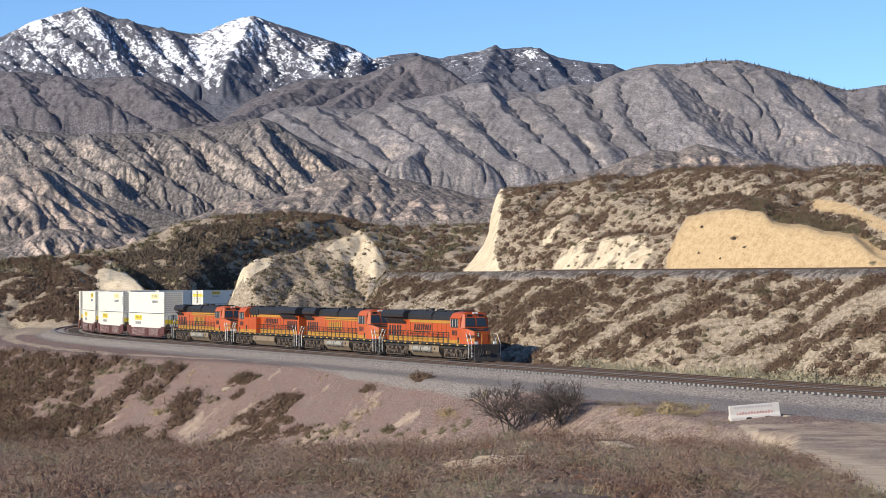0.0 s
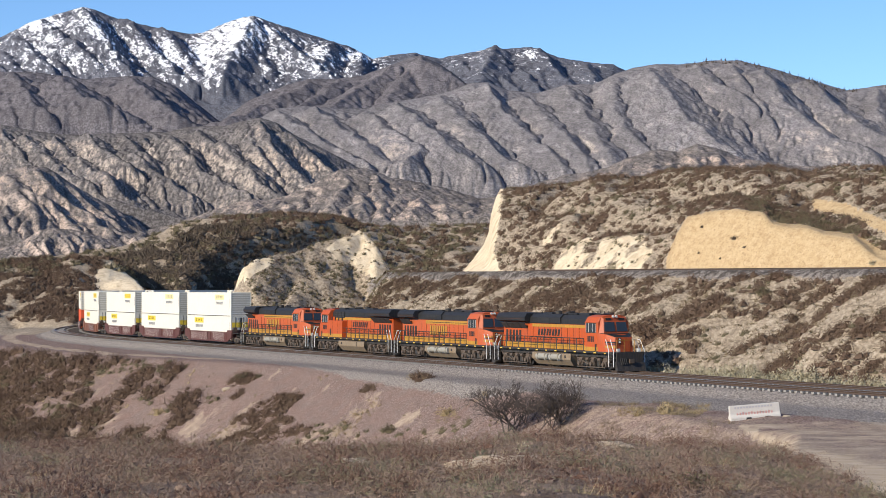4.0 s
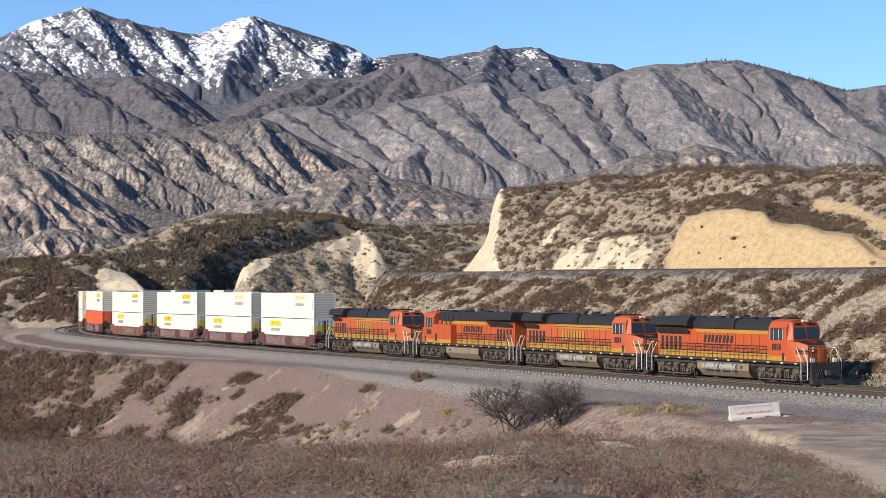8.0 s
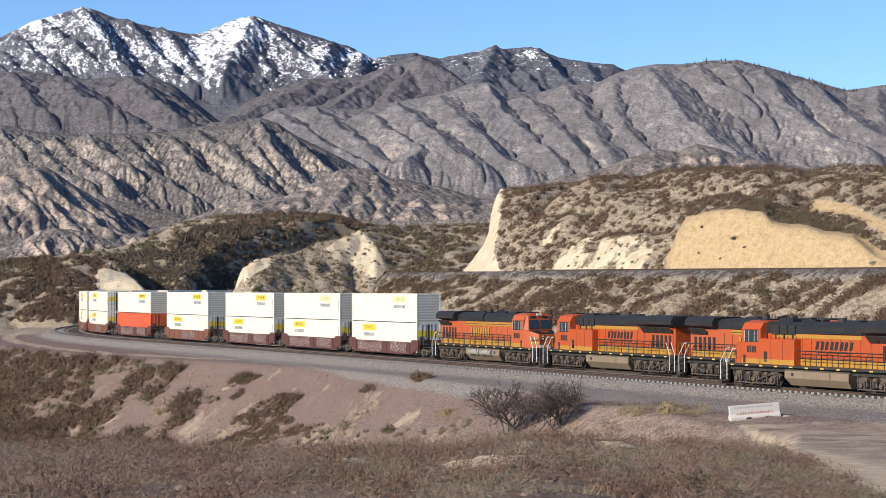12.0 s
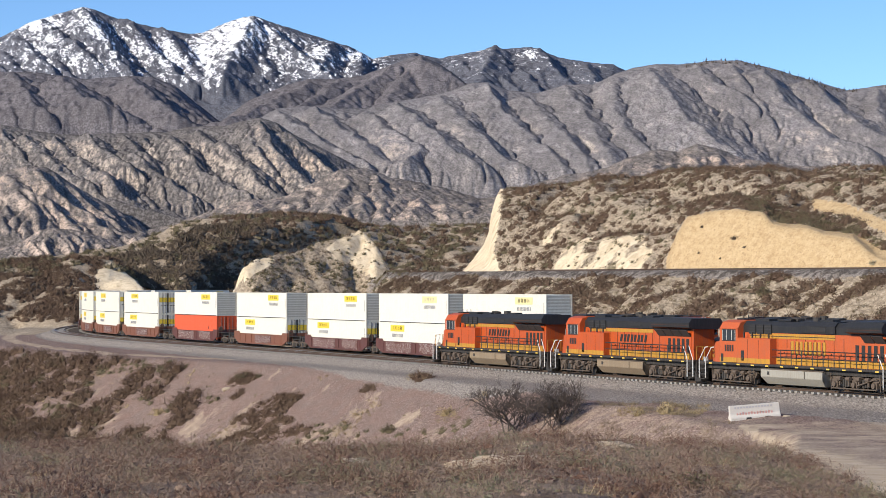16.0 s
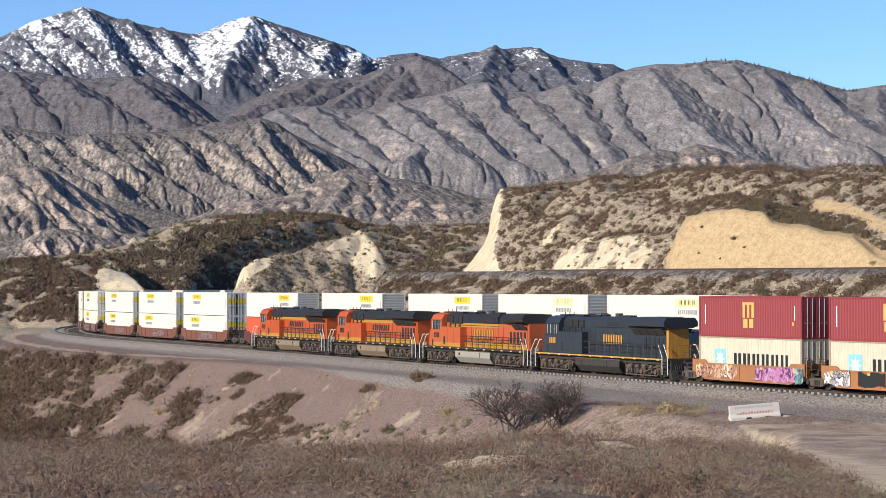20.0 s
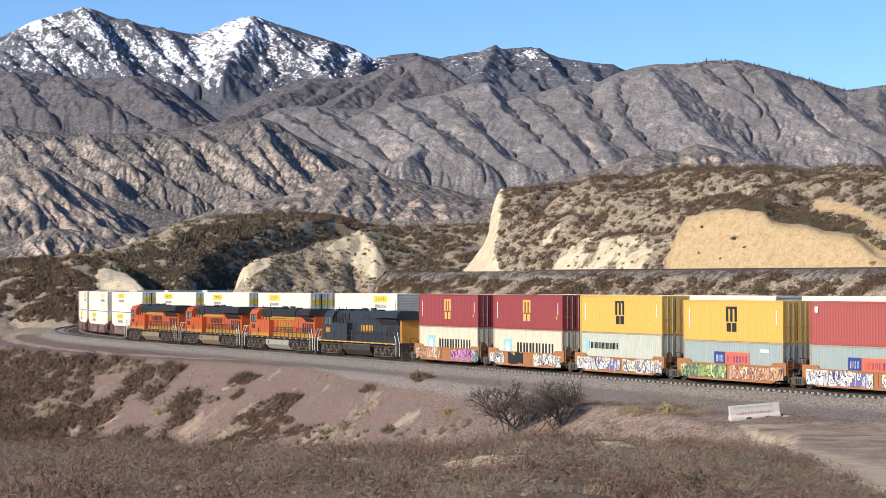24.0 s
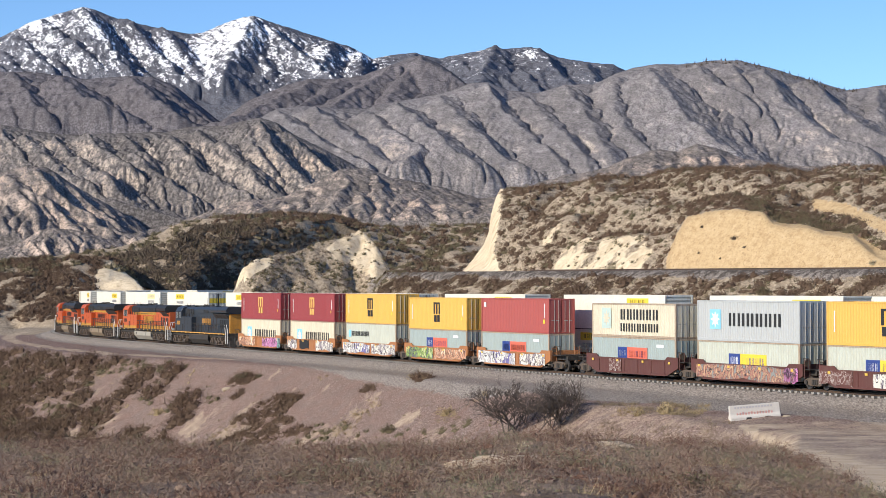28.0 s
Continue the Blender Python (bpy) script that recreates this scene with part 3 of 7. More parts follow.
# Air haze is put into the farther brush colours: MID, RIGHT and SNOW are bluer.
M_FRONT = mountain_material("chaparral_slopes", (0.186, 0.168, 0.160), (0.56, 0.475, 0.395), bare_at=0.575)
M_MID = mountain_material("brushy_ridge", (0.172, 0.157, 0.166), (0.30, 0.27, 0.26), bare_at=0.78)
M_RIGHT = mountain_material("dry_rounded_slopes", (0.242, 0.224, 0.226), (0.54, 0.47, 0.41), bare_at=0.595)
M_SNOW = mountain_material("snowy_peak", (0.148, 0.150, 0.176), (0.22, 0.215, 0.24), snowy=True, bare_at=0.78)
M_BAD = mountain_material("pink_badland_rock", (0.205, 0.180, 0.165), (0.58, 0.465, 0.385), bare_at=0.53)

SNOW_TOP = [(-2600, 160), (-400, 110), (0, 66), (50, 40), (100, 24), (145, 12), (165, 16), (200, 30), (270, 48), (335, 60), (355, 58), (400, 40), (430, 30), (450, 28), (500, 45), (590, 74), (620, 82), (660, 104), (700, 96), (735, 93), (780, 104), (800, 98), (860, 88), (940, 83), (990, 102), (1060, 112), (1085, 113), (1110, 126), (1250, 170), (2000, 220), (4200, 260)]
SNOW_FOOT = [(-2600, 190), (0, 150), (400, 190), (800, 190), (1200, 210), (4200, 280)]
MID_TOP = [(-2600, 170), (-200, 135), (0, 127), (50, 127), (110, 134), (150, 140), (230, 134), (270, 136), (310, 152), (350, 185), (390, 216), (440, 178), (500, 152), (545, 140), (590, 140), (640, 134), (690, 116), (725, 102), (745, 97), (775, 112), (800, 128), (825, 148), (900, 160), (1000, 170), (1100, 190), (1300, 210), (4200, 260)]
MID_FOOT = [(-2600, 260), (0, 245), (600, 250), (1568, 260), (4200, 300)]
RIGHT_TOP = [(-2600, 360), (380, 330), (430, 240), (455, 212), (490, 192), (540, 187), (600, 192), (650, 192), (700, 180), (760, 170), (800, 160), (835, 146), (865, 146), (900, 160), (950, 165), (1000, 150), (1050, 150), (1090, 130), (1120, 120), (1160, 113), (1200, 114), (1230, 112), (1260, 107), (1310, 107), (1370, 122), (1430, 140), (1500, 160), (1530, 155), (1568, 150), (1800, 140), (2600, 200), (4200, 260)]
RIGHT_FOOT = [(-2600, 380), (400, 345), (700, 350), (900, 355), (1568, 325), (4200, 330)]
FRONT_TOP = [(-2600, 260), (-200, 215), (0, 220), (60, 232), (110, 238), (150, 238), (230, 236), (300, 233), (330, 225), (400, 222), (430, 214), (460, 208), (490, 218), (520, 238), (570, 262), (640, 300), (700, 330), (800, 350), (1000, 370), (1568, 380), (4200, 380)]
FRONT_FOOT = [(-2600, 440), (0, 400), (130, 370), (200, 358), (330, 392), (400, 396), (600, 392), (700, 392), (800, 390), (1000, 390), (1568, 390), (4200, 390)]
BAD_TOP = [(-2600, 400), (-100, 330), (0, 306), (45, 292), (85, 298), (120, 322), (160, 346), (205, 370), (240, 392), (262, 408), (280, 404), (310, 396), (380, 372), (440, 352), (470, 356), (510, 346), (560, 322), (600, 300), (650, 298), (690, 314), (740, 322), (790, 334), (850, 352), (900, 345), (950, 325), (1000, 310), (1040, 306), (1075, 296), (1110, 280), (1160, 264), (1200, 270), (1235, 254), (1275, 264), (1320, 282), (1360, 288), (1400, 294), (1470, 296), (1530, 292), (1700, 300), (4200, 340)]
BAD_FOOT = [(-2600, 450), (0, 420), (120, 440), (260, 440), (400, 398), (500, 398), (620, 394), (760, 396), (870, 384), (1000, 350), (1568, 330), (4200, 370)]
KNOB_TOP = [(-2600, 480), (-200, 470), (0, 440), (40, 428), (70, 408), (95, 404), (130, 408), (170, 418), (215, 432), (245, 456), (270, 480), (4200, 500)]
KNOB_FOOT = [(-2600, 500), (0, 468), (250, 470), (4200, 520)]

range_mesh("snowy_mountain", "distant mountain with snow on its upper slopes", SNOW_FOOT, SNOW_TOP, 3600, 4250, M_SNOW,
           [(34, [(148, 14), (185, 60), (215, 110), (240, 150)]), (26, [(70, 36), (110, 62), (160, 98), (210, 136)]), (24, [(215, 32), (262, 78), (305, 118), (345, 152)]), (22, [(275, 48), (322, 90), (360, 140)]),
            (36, [(450, 30), (410, 92), (392, 150)]), (28, [(455, 30), (505, 70), (560, 110), (600, 150)]), (20, [(20, 62), (60, 95), (100, 135)]), (22, [(590, 74), (570, 110), (560, 150)]), (18, [(640, 95), (640, 130)]), (24, [(735, 95), (690, 140)]),
            (26, [(880, 86), (860, 120), (850, 150)]), (20, [(945, 84), (985, 125), (1030, 160)]), (16, [(1040, 112), (1060, 150)])] + side_spurs(5, 30, -40, 1100, SNOW_TOP, 70, 13, 0.9),
           101, rows=110, cols=480, span=(-60, 1200), grade=(0.45, 0.62), rib=(34, 5.0), fine=1.8,
           snow=lambda U, r: 0.15 + spots(U, r, (60, 42, 90, 14, 0, 0.22), (178, 58, 14, 48, 0.75, 0.30), (225, 80, 12, 30, 0.9, 0.16), (80, 85, 42, 28, 0.2, 0.16), (275, 85, 30, 40, 0.9, 0.16), (330, 110, 40, 40, 0.8, 0.12), (160, 110, 45, 18, 0.6, 0.10), (430, 58, 70, 40, -0.5, 0.34), (360, 95, 20, 40, 0.3, 0.22), (500, 100, 40, 40, -0.6, 0.10), (590, 100, 45, 35, 0, 0.22), (640, 95, 24, 16, 0.6, 0.32), (935, 95, 22, 10, 0.7, 0.18), (880, 105, 130, 22, 0, 0.10)) - 0.30 * smooth(145, 175, r) - 0.10 * smooth(660, 720, U) - 0.20 * np.exp(-((r - crest(U, SNOW_TOP)) / 9) ** 2) * smooth(150, 175, U) * (1 - smooth(345, 360, U) * smooth(470, 450, U)) * smooth(640, 610, U))
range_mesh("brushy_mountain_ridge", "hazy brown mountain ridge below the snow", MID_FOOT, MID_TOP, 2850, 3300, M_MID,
           [(34, [(22, 130), (52, 175), (85, 228)]), (40, [(112, 136), (142, 170), (190, 200), (285, 226)]), (26, [(232, 136), (270, 170), (318, 212)]), (30, [(545, 142), (478, 178), (398, 220)]), (26, [(690, 118), (640, 152), (585, 190)]), (30, [(747, 99), (792, 126), (830, 155)]), (22, [(600, 142), (560, 170), (520, 196)]), (22, [(-30, 130), (0, 175), (30, 225)]), (18, [(735, 110), (700, 150), (680, 180)])] + side_spurs(15, 14, -40, 830, MID_TOP, 60, 10, 0.7, 0.6),
           131, rows=100, cols=380, span=(-60, 1000), grade=(0.38, 0.46), rib=(30, 4.0), fine=1.2, k=0.06, round_top=12)
range_mesh("rounded_mountain", "rounded brown mountain with dry brush and ravines", RIGHT_FOOT, RIGHT_TOP, 2250, 2750, M_RIGHT,
           [(34, [(1152, 118), (1180, 163), (1212, 202), (1248, 238), (1310, 284)]), (20, [(1218, 114), (1262, 140), (1310, 166), (1340, 190)]), (26, [(1352, 124), (1392, 178), (1425, 208), (1480, 246), (1560, 290)]), (26, [(1000, 153), (1034, 192), (1062, 246), (1085, 280)]), (22, [(1080, 140), (1090, 195), (1120, 240), (1165, 275)]),
            (24, [(930, 167), (965, 205), (1005, 250), (1050, 300)]), (24, [(862, 150), (890, 190), (935, 236), (1000, 290)]), (24, [(780, 168), (815, 212), (865, 256), (930, 300)]), (30, [(702, 184), (762, 228), (805, 268), (870, 335)]), (26, [(650, 195), (690, 230), (745, 262), (715, 296)]), (24, [(560, 190), (610, 228), (665, 272), (705, 300)]), (26, [(488, 196), (530, 225), (590, 262), (660, 300)]), (22, [(1440, 145), (1480, 185), (1530, 225), (1600, 260)]), (18, [(1290, 112), (1330, 160), (1370, 215)])] + side_spurs(25, 40, 450, 1600, RIGHT_TOP, 110, 8.5, 0.6, 0.8),
           151, rows=160, cols=520, span=(400, 1630), grade=(0.42, 0.48), rib=(19, 1.5), fine=1.0,
           bare_sunlit=lambda U, r: spots(U, r, (590, 235, 22, 30, 0.6, 0.10), (700, 255, 40, 40, 0.4, 0.22), (690, 280, 25, 16, 0, 0.14), (800, 232, 20, 18, 0.9, 0.20), (780, 270, 14, 16, 0.9, 0.14), (935, 220, 16, 20, 0.9, 0.14), (1045, 260, 9, 30, 0.9, 0.30), (1085, 235, 16, 20, 0, 0.14), (1265, 200, 26, 30, 0.2, 0.14), (1462, 228, 6, 24, 1.0, 0.32), (1420, 245, 50, 24, 0, 0.18), (1440, 190, 45, 22, 0.4, 0.14), (1490, 205, 25, 14, 0.6, 0.14), (1470, 275, 30, 16, -0.5, 0.24), (1340, 130, 60, 16, 0.3, 0.10)))
range_mesh("eroded_foothills", "eroded foothill range with pale gullied slopes", FRONT_FOOT, FRONT_TOP, 1950, 2230, M_FRONT,
           [(15, [(0, 232), (30, 262), (60, 292)]), (18, [(45, 240), (105, 298), (150, 334), (185, 352)]), (16, [(95, 246), (150, 294), (205, 334), (235, 352)]), (19, [(150, 240), (195, 272), (240, 296), (290, 306)]), (14, [(225, 262), (262, 292), (300, 320), (340, 345)]), (18, [(298, 242), (345, 288), (395, 322), (440, 345)]), (17, [(392, 250), (432, 292), (470, 330), (500, 352)]), (16, [(455, 212), (480, 250), (520, 300), (560, 330)]), (13, [(350, 232), (385, 262), (425, 300)]), (12, [(430, 225), (455, 265), (480, 300)]), (14, [(215, 240), (245, 262), (265, 285)]), (14, [(520, 242), (560, 280), (600, 310)])] + side_spurs(35, 30, -40, 560, FRONT_TOP, 80, 6.5, 0.95),
           171, rows=160, cols=380, span=(-60, 760), grade=(0.47, 0.54), rib=(12, 2.2), fine=1.0,
           bare_sunlit=lambda U, r: 0.05 + spots(U, r, (80, 255, 60, 14, 0.8, 0.10), (155, 265, 16, 20, 0.6, 0.16), (180, 300, 30, 22, 0.9, 0.14), (270, 275, 8, 22, 0.2, 0.24), (240, 315, 24, 14, 0.5, 0.24), (385, 285, 30, 22, 0.6, 0.20), (420, 310, 28, 16, 0.7, 0.16), (470, 290, 26, 22, 0.6, 0.20), (545, 290, 40, 24, 0, 0.24), (500, 320, 30, 14, 0, 0.16), (320, 300, 20, 16, 0, 0.10)) - 0.30 * smooth(14, 4, r - crest(U, FRONT_TOP)))
range_mesh("badland_hills", "low pale pinkish badland hills, furrowed into facets", BAD_FOOT, BAD_TOP, 1720, 1900, M_BAD,
           [(8, [(45, 294), (95, 330), (150, 372), (190, 410)]), (7, [(0, 310), (40, 350), (75, 400)]), (7, [(20, 330), (75, 345), (115, 385), (160, 420)]), (5, [(120, 326), (160, 360), (215, 400)]), (6, [(1040, 308), (1060, 330)])] + side_spurs(45, 26, -20, 260, BAD_TOP, 100, 4.5, 0.6, 0.8) + side_spurs(46, 34, 270, 900, BAD_TOP, 70, 5.0, 0.1, 0.9) + side_spurs(47, 34, 940, 1600, BAD_TOP, 45, 4.0, 0.1, 0.9),
           191, rows=90, cols=640, grade=(0.46, 0.56), rib=(6, 1.3), fine=1.3, bare_sunlit=lambda U, r: 0.12 + spots(U, r, (130, 370, 80, 40, 0, 0.10), (440, 370, 60, 20, 0, 0.12), (730, 370, 60, 20, 0, 0.12), (1300, 285, 60, 12, 0, 0.16), (1460, 285, 60, 10, 0, 0.16)))
range_mesh("rocky_knob", "low pale rocky knob rising from the valley floor", KNOB_FOOT, KNOB_TOP, 1480, 1560, M_BAD,
           side_spurs(55, 16, 0, 250, KNOB_TOP, 45, 4.0, 0.6, 0.6), 211, rows=50, cols=200, span=(-60, 340), grade=(0.7, 1.0), rib=(7, 1.2), fine=0.8, bare_sunlit=lambda U, r: 0.16 + 0 * U)

# ---------------------------------------------------------------- helpers for meshes
def box_bm(size, at=(0, 0, 0), bevel=0.0):
    bm = bmesh.new()
    add_box(bm, size, at)
    if bevel:
        bmesh.ops.bevel(bm, geom=bm.edges[:], offset=bevel, segments=1, affect="EDGES")
    return bm


def add_box(bm, size, at=(0, 0, 0), m=None):
    made = bmesh.ops.create_cube(bm, size=1)["verts"]
    bmesh.ops.scale(bm, vec=size, verts=made)
    bmesh.ops.translate(bm, vec=at, verts=made)
    if m is not None:
        bmesh.ops.transform(bm, matrix=m, verts=made)
    return made


def add_tube(bm, a, b, r, sides=6, r2=None):
    a, b = Vector(a), Vector(b)
    made = bmesh.ops.create_cone(bm, cap_ends=True, segments=sides, radius1=r, radius2=r if r2 is None else r2, depth=(b - a).length)["verts"]
    m = Matrix.Translation((a + b) / 2) @ (b - a).to_track_quat("Z", "Y").to_matrix().to_4x4()
    bmesh.ops.transform(bm, matrix=m, verts=made)
    return made


def add_prism(bm, outline, y0, y1):
    """A solid with the (x, z) outline between two planes of y."""
    a = [bm.verts.new((x, y0, z)) for x, z in outline]
    b = [bm.verts.new((x, y1, z)) for x, z in outline]
    bm.faces.new(a)
    bm.faces.new(b[::-1])
    for i in range(len(a)):
        j = (i + 1) % len(a)
        bm.faces.new((a[j], a[i], b[i], b[j]))
    bmesh.ops.recalc_face_normals(bm, faces=bm.faces[:])
    return a + b


def add_section(bm, outline, x0, x1):
    """A solid with the (y, z) outline between two planes of x."""
    a = [bm.verts.new((x0, y, z)) for y, z in outline]
    b = [bm.verts.new((x1, y, z)) for y, z in outline]
    bm.faces.new(a)
    bm.faces.new(b[::-1])
    for i in range(len(a)):
        j = (i + 1) % len(a)
        bm.faces.new((a[j], a[i], b[i], b[j]))
    bmesh.ops.recalc_face_normals(bm, faces=bm.faces[:])
    return a + b


def part(name, bm, material, parent, label=""):
    me = bpy.data.meshes.new(name)
    bm.to_mesh(me)
    bm.free()
    me.materials.append(material)
    ob = new(name, me)
    ob.parent = parent
    if label:
        ob["label"] = label
    return ob


# ---------------------------------------------------------------- plants
RNG = np.random.default_rng(7)


def leafy(count, size, flat=0.75, lift=0.05, slim=1.0, core=0.0, out=1.2):
    """One clump: loose small leaves and twigs filling a dome of radius 1. Triangles as (count, 3, 3)."""
    a, v = RNG.uniform(0, 2 * math.pi, count), RNG.uniform(0, 1, count)
    lobe = 0.82 + 0.22 * np.sin(a * 2 + RNG.uniform(0, 6)) + 0.14 * np.sin(a * 5 + RNG.uniform(0, 6))
    r = RNG.uniform(0.40, 1, count) ** 0.5 * lobe
    c = np.stack([np.cos(a) * np.sqrt(1 - v * v) * r, np.sin(a) * np.sqrt(1 - v * v) * r, v * r * flat + lift], 1)
    d1 = RNG.normal(size=(count, 3)) + c * out * np.array([1, 1, 1.5])
    d1 /= np.linalg.norm(d1, axis=1)[:, None]
    d2 = np.cross(d1, RNG.normal(size=(count, 3)))
    d2 /= np.linalg.norm(d2, axis=1)[:, None]
    k = size * RNG.uniform(0.6, 1.5, (count, 1))
    leaves = np.stack([c - d1 * k - d2 * k * 0.45 * slim, c - d1 * k * 0.6 + d2 * k * 0.55 * slim, c + d1 * k * 1.1], 1)
    if not core:
        return leaves
    # woody heart of the bush, hidden under the leaves
    ring = [(math.cos(t), math.sin(t)) for t in np.arange(6) * math.pi / 3 + RNG.uniform(0, 1)]
    w = core * RNG.uniform(0.75, 1.1, 6)
    low = [np.array((x * w[i], y * w[i], -0.05)) for i, (x, y) in enumerate(ring)]
    top = [np.array((x * w[i] * 0.45, y * w[i] * 0.45, core * flat * (0.75 + 0.2 * math.sin(i * 2.1)))) for i, (x, y) in enumerate(ring)]
    heart = []
    for i in range(6):
        j = (i + 1) % 6
        heart += [(low[i], low[j], top[j]), (low[i], top[j], top[i])]
    heart += [(top[0], top[2], top[4]), (top[0], top[1], top[2]), (top[2], top[3], top[4]), (top[4], top[5], top[0])]
    return np.concatenate([np.array(heart), leaves])


def tuft(count, spread, lean=0.55):
    """Dry grass: thin blades from one root."""
    a = RNG.uniform(0, 2 * math.pi, count)
    root = np.stack([np.cos(a), np.sin(a), np.zeros(count)], 1) * RNG.uniform(0, spread, (count, 1))
    tip = root + np.stack([np.cos(a) * lean, np.sin(a) * lean, np.ones(count)], 1) * RNG.uniform(0.5, 1.0, (count, 1)) + RNG.normal(size=(count, 3)) * 0.12
    side = np.stack([-np.sin(a), np.cos(a), np.zeros(count)], 1) * 0.02
    return np.stack([root - side, root + side, tip], 1)


def scatter(name, kinds, pts, sizes, tall, mat, label, category="brush"):
    """Many plants too many to count, in one mesh: random pick of the kinds, turned and scaled."""
    tris = []
    for i, (p, r) in enumerate(zip(pts, sizes)):
        base = kinds[i % len(kinds)]
        a = RNG.uniform(0, 2 * math.pi)
        c, sn = math.cos(a), math.sin(a)
        q = base @ np.array([[c, sn, 0], [-sn, c, 0], [0, 0, 1]])
        tris.append(q * np.array([r * RNG.uniform(0.8, 1.3), r * RNG.uniform(0.8, 1.3), r * tall * RNG.uniform(0.8, 1.2)]) + p)
    v = np.concatenate(tris).reshape(-1, 3)
    me = mesh_from(name, v, np.arange(len(v)).reshape(-1, 3), mat, False)
    return tagged(new(name, me), label, category, kind="stuff")


def ground_points(u0, u1, d0, d1, count, keep):
    """Random plan points in a sector of the view that keep() accepts."""
    u, d = RNG.uniform(u0, u1, count), np.sqrt(RNG.uniform(d0 * d0, d1 * d1, count))
    x = (u - 784) / FOCAL * d
    z, cov, s, n = land(x, d)
    ok = keep(x, d, u, s, n, z, cov)
    return np.stack([x, d, z], 1)[ok]


def sight(u, row):
    """The ground point that bearing u meets at that sight row, nearest first."""
    d = np.arange(40, 620, 0.25)
    x = (u - 784) / FOCAL * d
    z = land(x, d)[0]
    hit = np.nonzero(HORIZON - (z - EYE[2]) / d * FOCAL <= row)[0]
    i = hit[0] if len(hit) else -1
    return np.array((x[i], d[i], z[i]))


M_BRUSH = leaf_material("brown_brush", (0.055, 0.035, 0.026), (0.135, 0.089, 0.062))
M_OLIVE = leaf_material("olive_brush", (0.050, 0.044, 0.027), (0.150, 0.128, 0.076))
M_DARK = leaf_material("dark_oak_scrub", (0.034, 0.026, 0.020), (0.115, 0.090, 0.068))
M_SAGE = leaf_material("pale_sage", (0.21, 0.185, 0.120), (0.44, 0.395, 0.27))
M_GRASS = leaf_material("dry_grass", (0.15, 0.107, 0.082), (0.275, 0.198, 0.155))
M_GREENISH = leaf_material("grey_green_tuft", (0.075, 0.076, 0.045), (0.21, 0.200, 0.125))
M_RUSSET = leaf_material("russet_shrub", (0.075, 0.040, 0.030), (0.165, 0.092, 0.068))
M_DRYBUSH = leaf_material("dry_olive_tuft", (0.10, 0.08, 0.052), (0.25, 0.20, 0.128))
M_STRAW = leaf_material("straw_grass", (0.22, 0.16, 0.08), (0.46, 0.36, 0.20))

CLUMPS = [leafy(74, 0.120, 0.86, slim=0.52, core=0.56, out=1.4) for _ in range(12)]
FAR_CLUMPS = [leafy(42, 0.17, 0.85, slim=0.6, core=0.62, out=1.6) for _ in range(10)]
BIG_CLUMPS = [leafy(110, 0.16, 0.82, slim=0.22, core=0.55, out=2.0) for _ in range(8)]
STRAWS = [tuft(40, 0.5, 0.8) for _ in range(6)]
FUZZ = [leafy(124, 0.080, 0.82, slim=0.25, core=0.32, out=1.0) for _ in range(12)]
TUFTS = [tuft(16, 0.8, 0.75) for _ in range(10)]


def free_soil(cov):
    return (cov["cream"] + cov["tan"] + cov["dirt"] + cov["ballast"] + cov["bed"] < 0.35)


def bands(s, n, seed):
    return fbm((s - 0.9 * n) / 5.0, (n + 0.4 * s) / 16.0, 3, seed)


def brush_on(name, u0, u1, d0, d1, tries, keep, r0, r1, mat, label, tall=0.9, kinds=None):
    p = ground_points(u0, u1, d0, d1, tries, keep)
    return scatter(name, kinds or CLUMPS, p - np.array([0, 0, 0.08]), RNG.uniform(r0, r1, len(p)), tall, mat, label)


brush_on("brush", 600, 1640, 120, 262, 26000, lambda x, y, u, s, n, z, cov: (n > 10.5) & (n < 24.4) & (s > -40) & free_soil(cov) & (bands(s, n, 3) + 0.5 * fbm(s / 3, n / 3, 2, 4) > -0.02 + 0.14 * smooth(60, 90, s) * smooth(14, 18, n)), 0.40, 1.05, M_BRUSH, "brown dry brush in streaks on the cut slope")
brush_on("brush", 600, 1640, 130, 262, 3600, lambda x, y, u, s, n, z, cov: (n > 10.0) & (n < 24.6) & (s > 10) & free_soil(cov) & (bands(s, n, 19) > 0.25), 0.3, 0.7, M_OLIVE, "olive brush on the cut slope")
brush_on("brush", 800, 1640, 185, 330, 6400, lambda x, y, u, s, n, z, cov: (n > 31) & free_soil(cov) & (z > 9) & (fbm(x / 8, y / 8, 3, 15) > -0.40), 0.5, 1.1, M_BRUSH, "brown chaparral covering the hill above the upper line")
brush_on("brush", 800, 1640, 185, 345, 1500, lambda x, y, u, s, n, z, cov: (n > 31) & free_soil(cov) & (z > 9) & (fbm(x / 8, y / 8, 3, 25) > 0.1), 0.5, 1.1, M_OLIVE, "olive chaparral on the hill above the upper line")
brush_on("brush", 385, 720, 252, 300, 3400, lambda x, y, u, s, n, z, cov: (n > 12) & (s < 60) & (cov["cream"] < 0.35) & (cov["tan"] < 0.4) & (fbm(x / 4, y / 5, 3, 35) > -0.25), 0.25, 0.6, M_OLIVE, "olive scrub on the scarped hill")
brush_on("brush", -120, 290, 380, 480, 7600, lambda x, y, u, s, n, z, cov: (n < -6) & (s < -95) & (cov["cream"] < 0.35) & (cov["dirt"] < 0.3) & (z > -0.6) & (fbm(x / 9, y / 9, 3, 45) > -0.25), 0.7, 1.4, M_BRUSH, "brown scrub on the hillside outside the bend", kinds=FAR_CLUMPS)
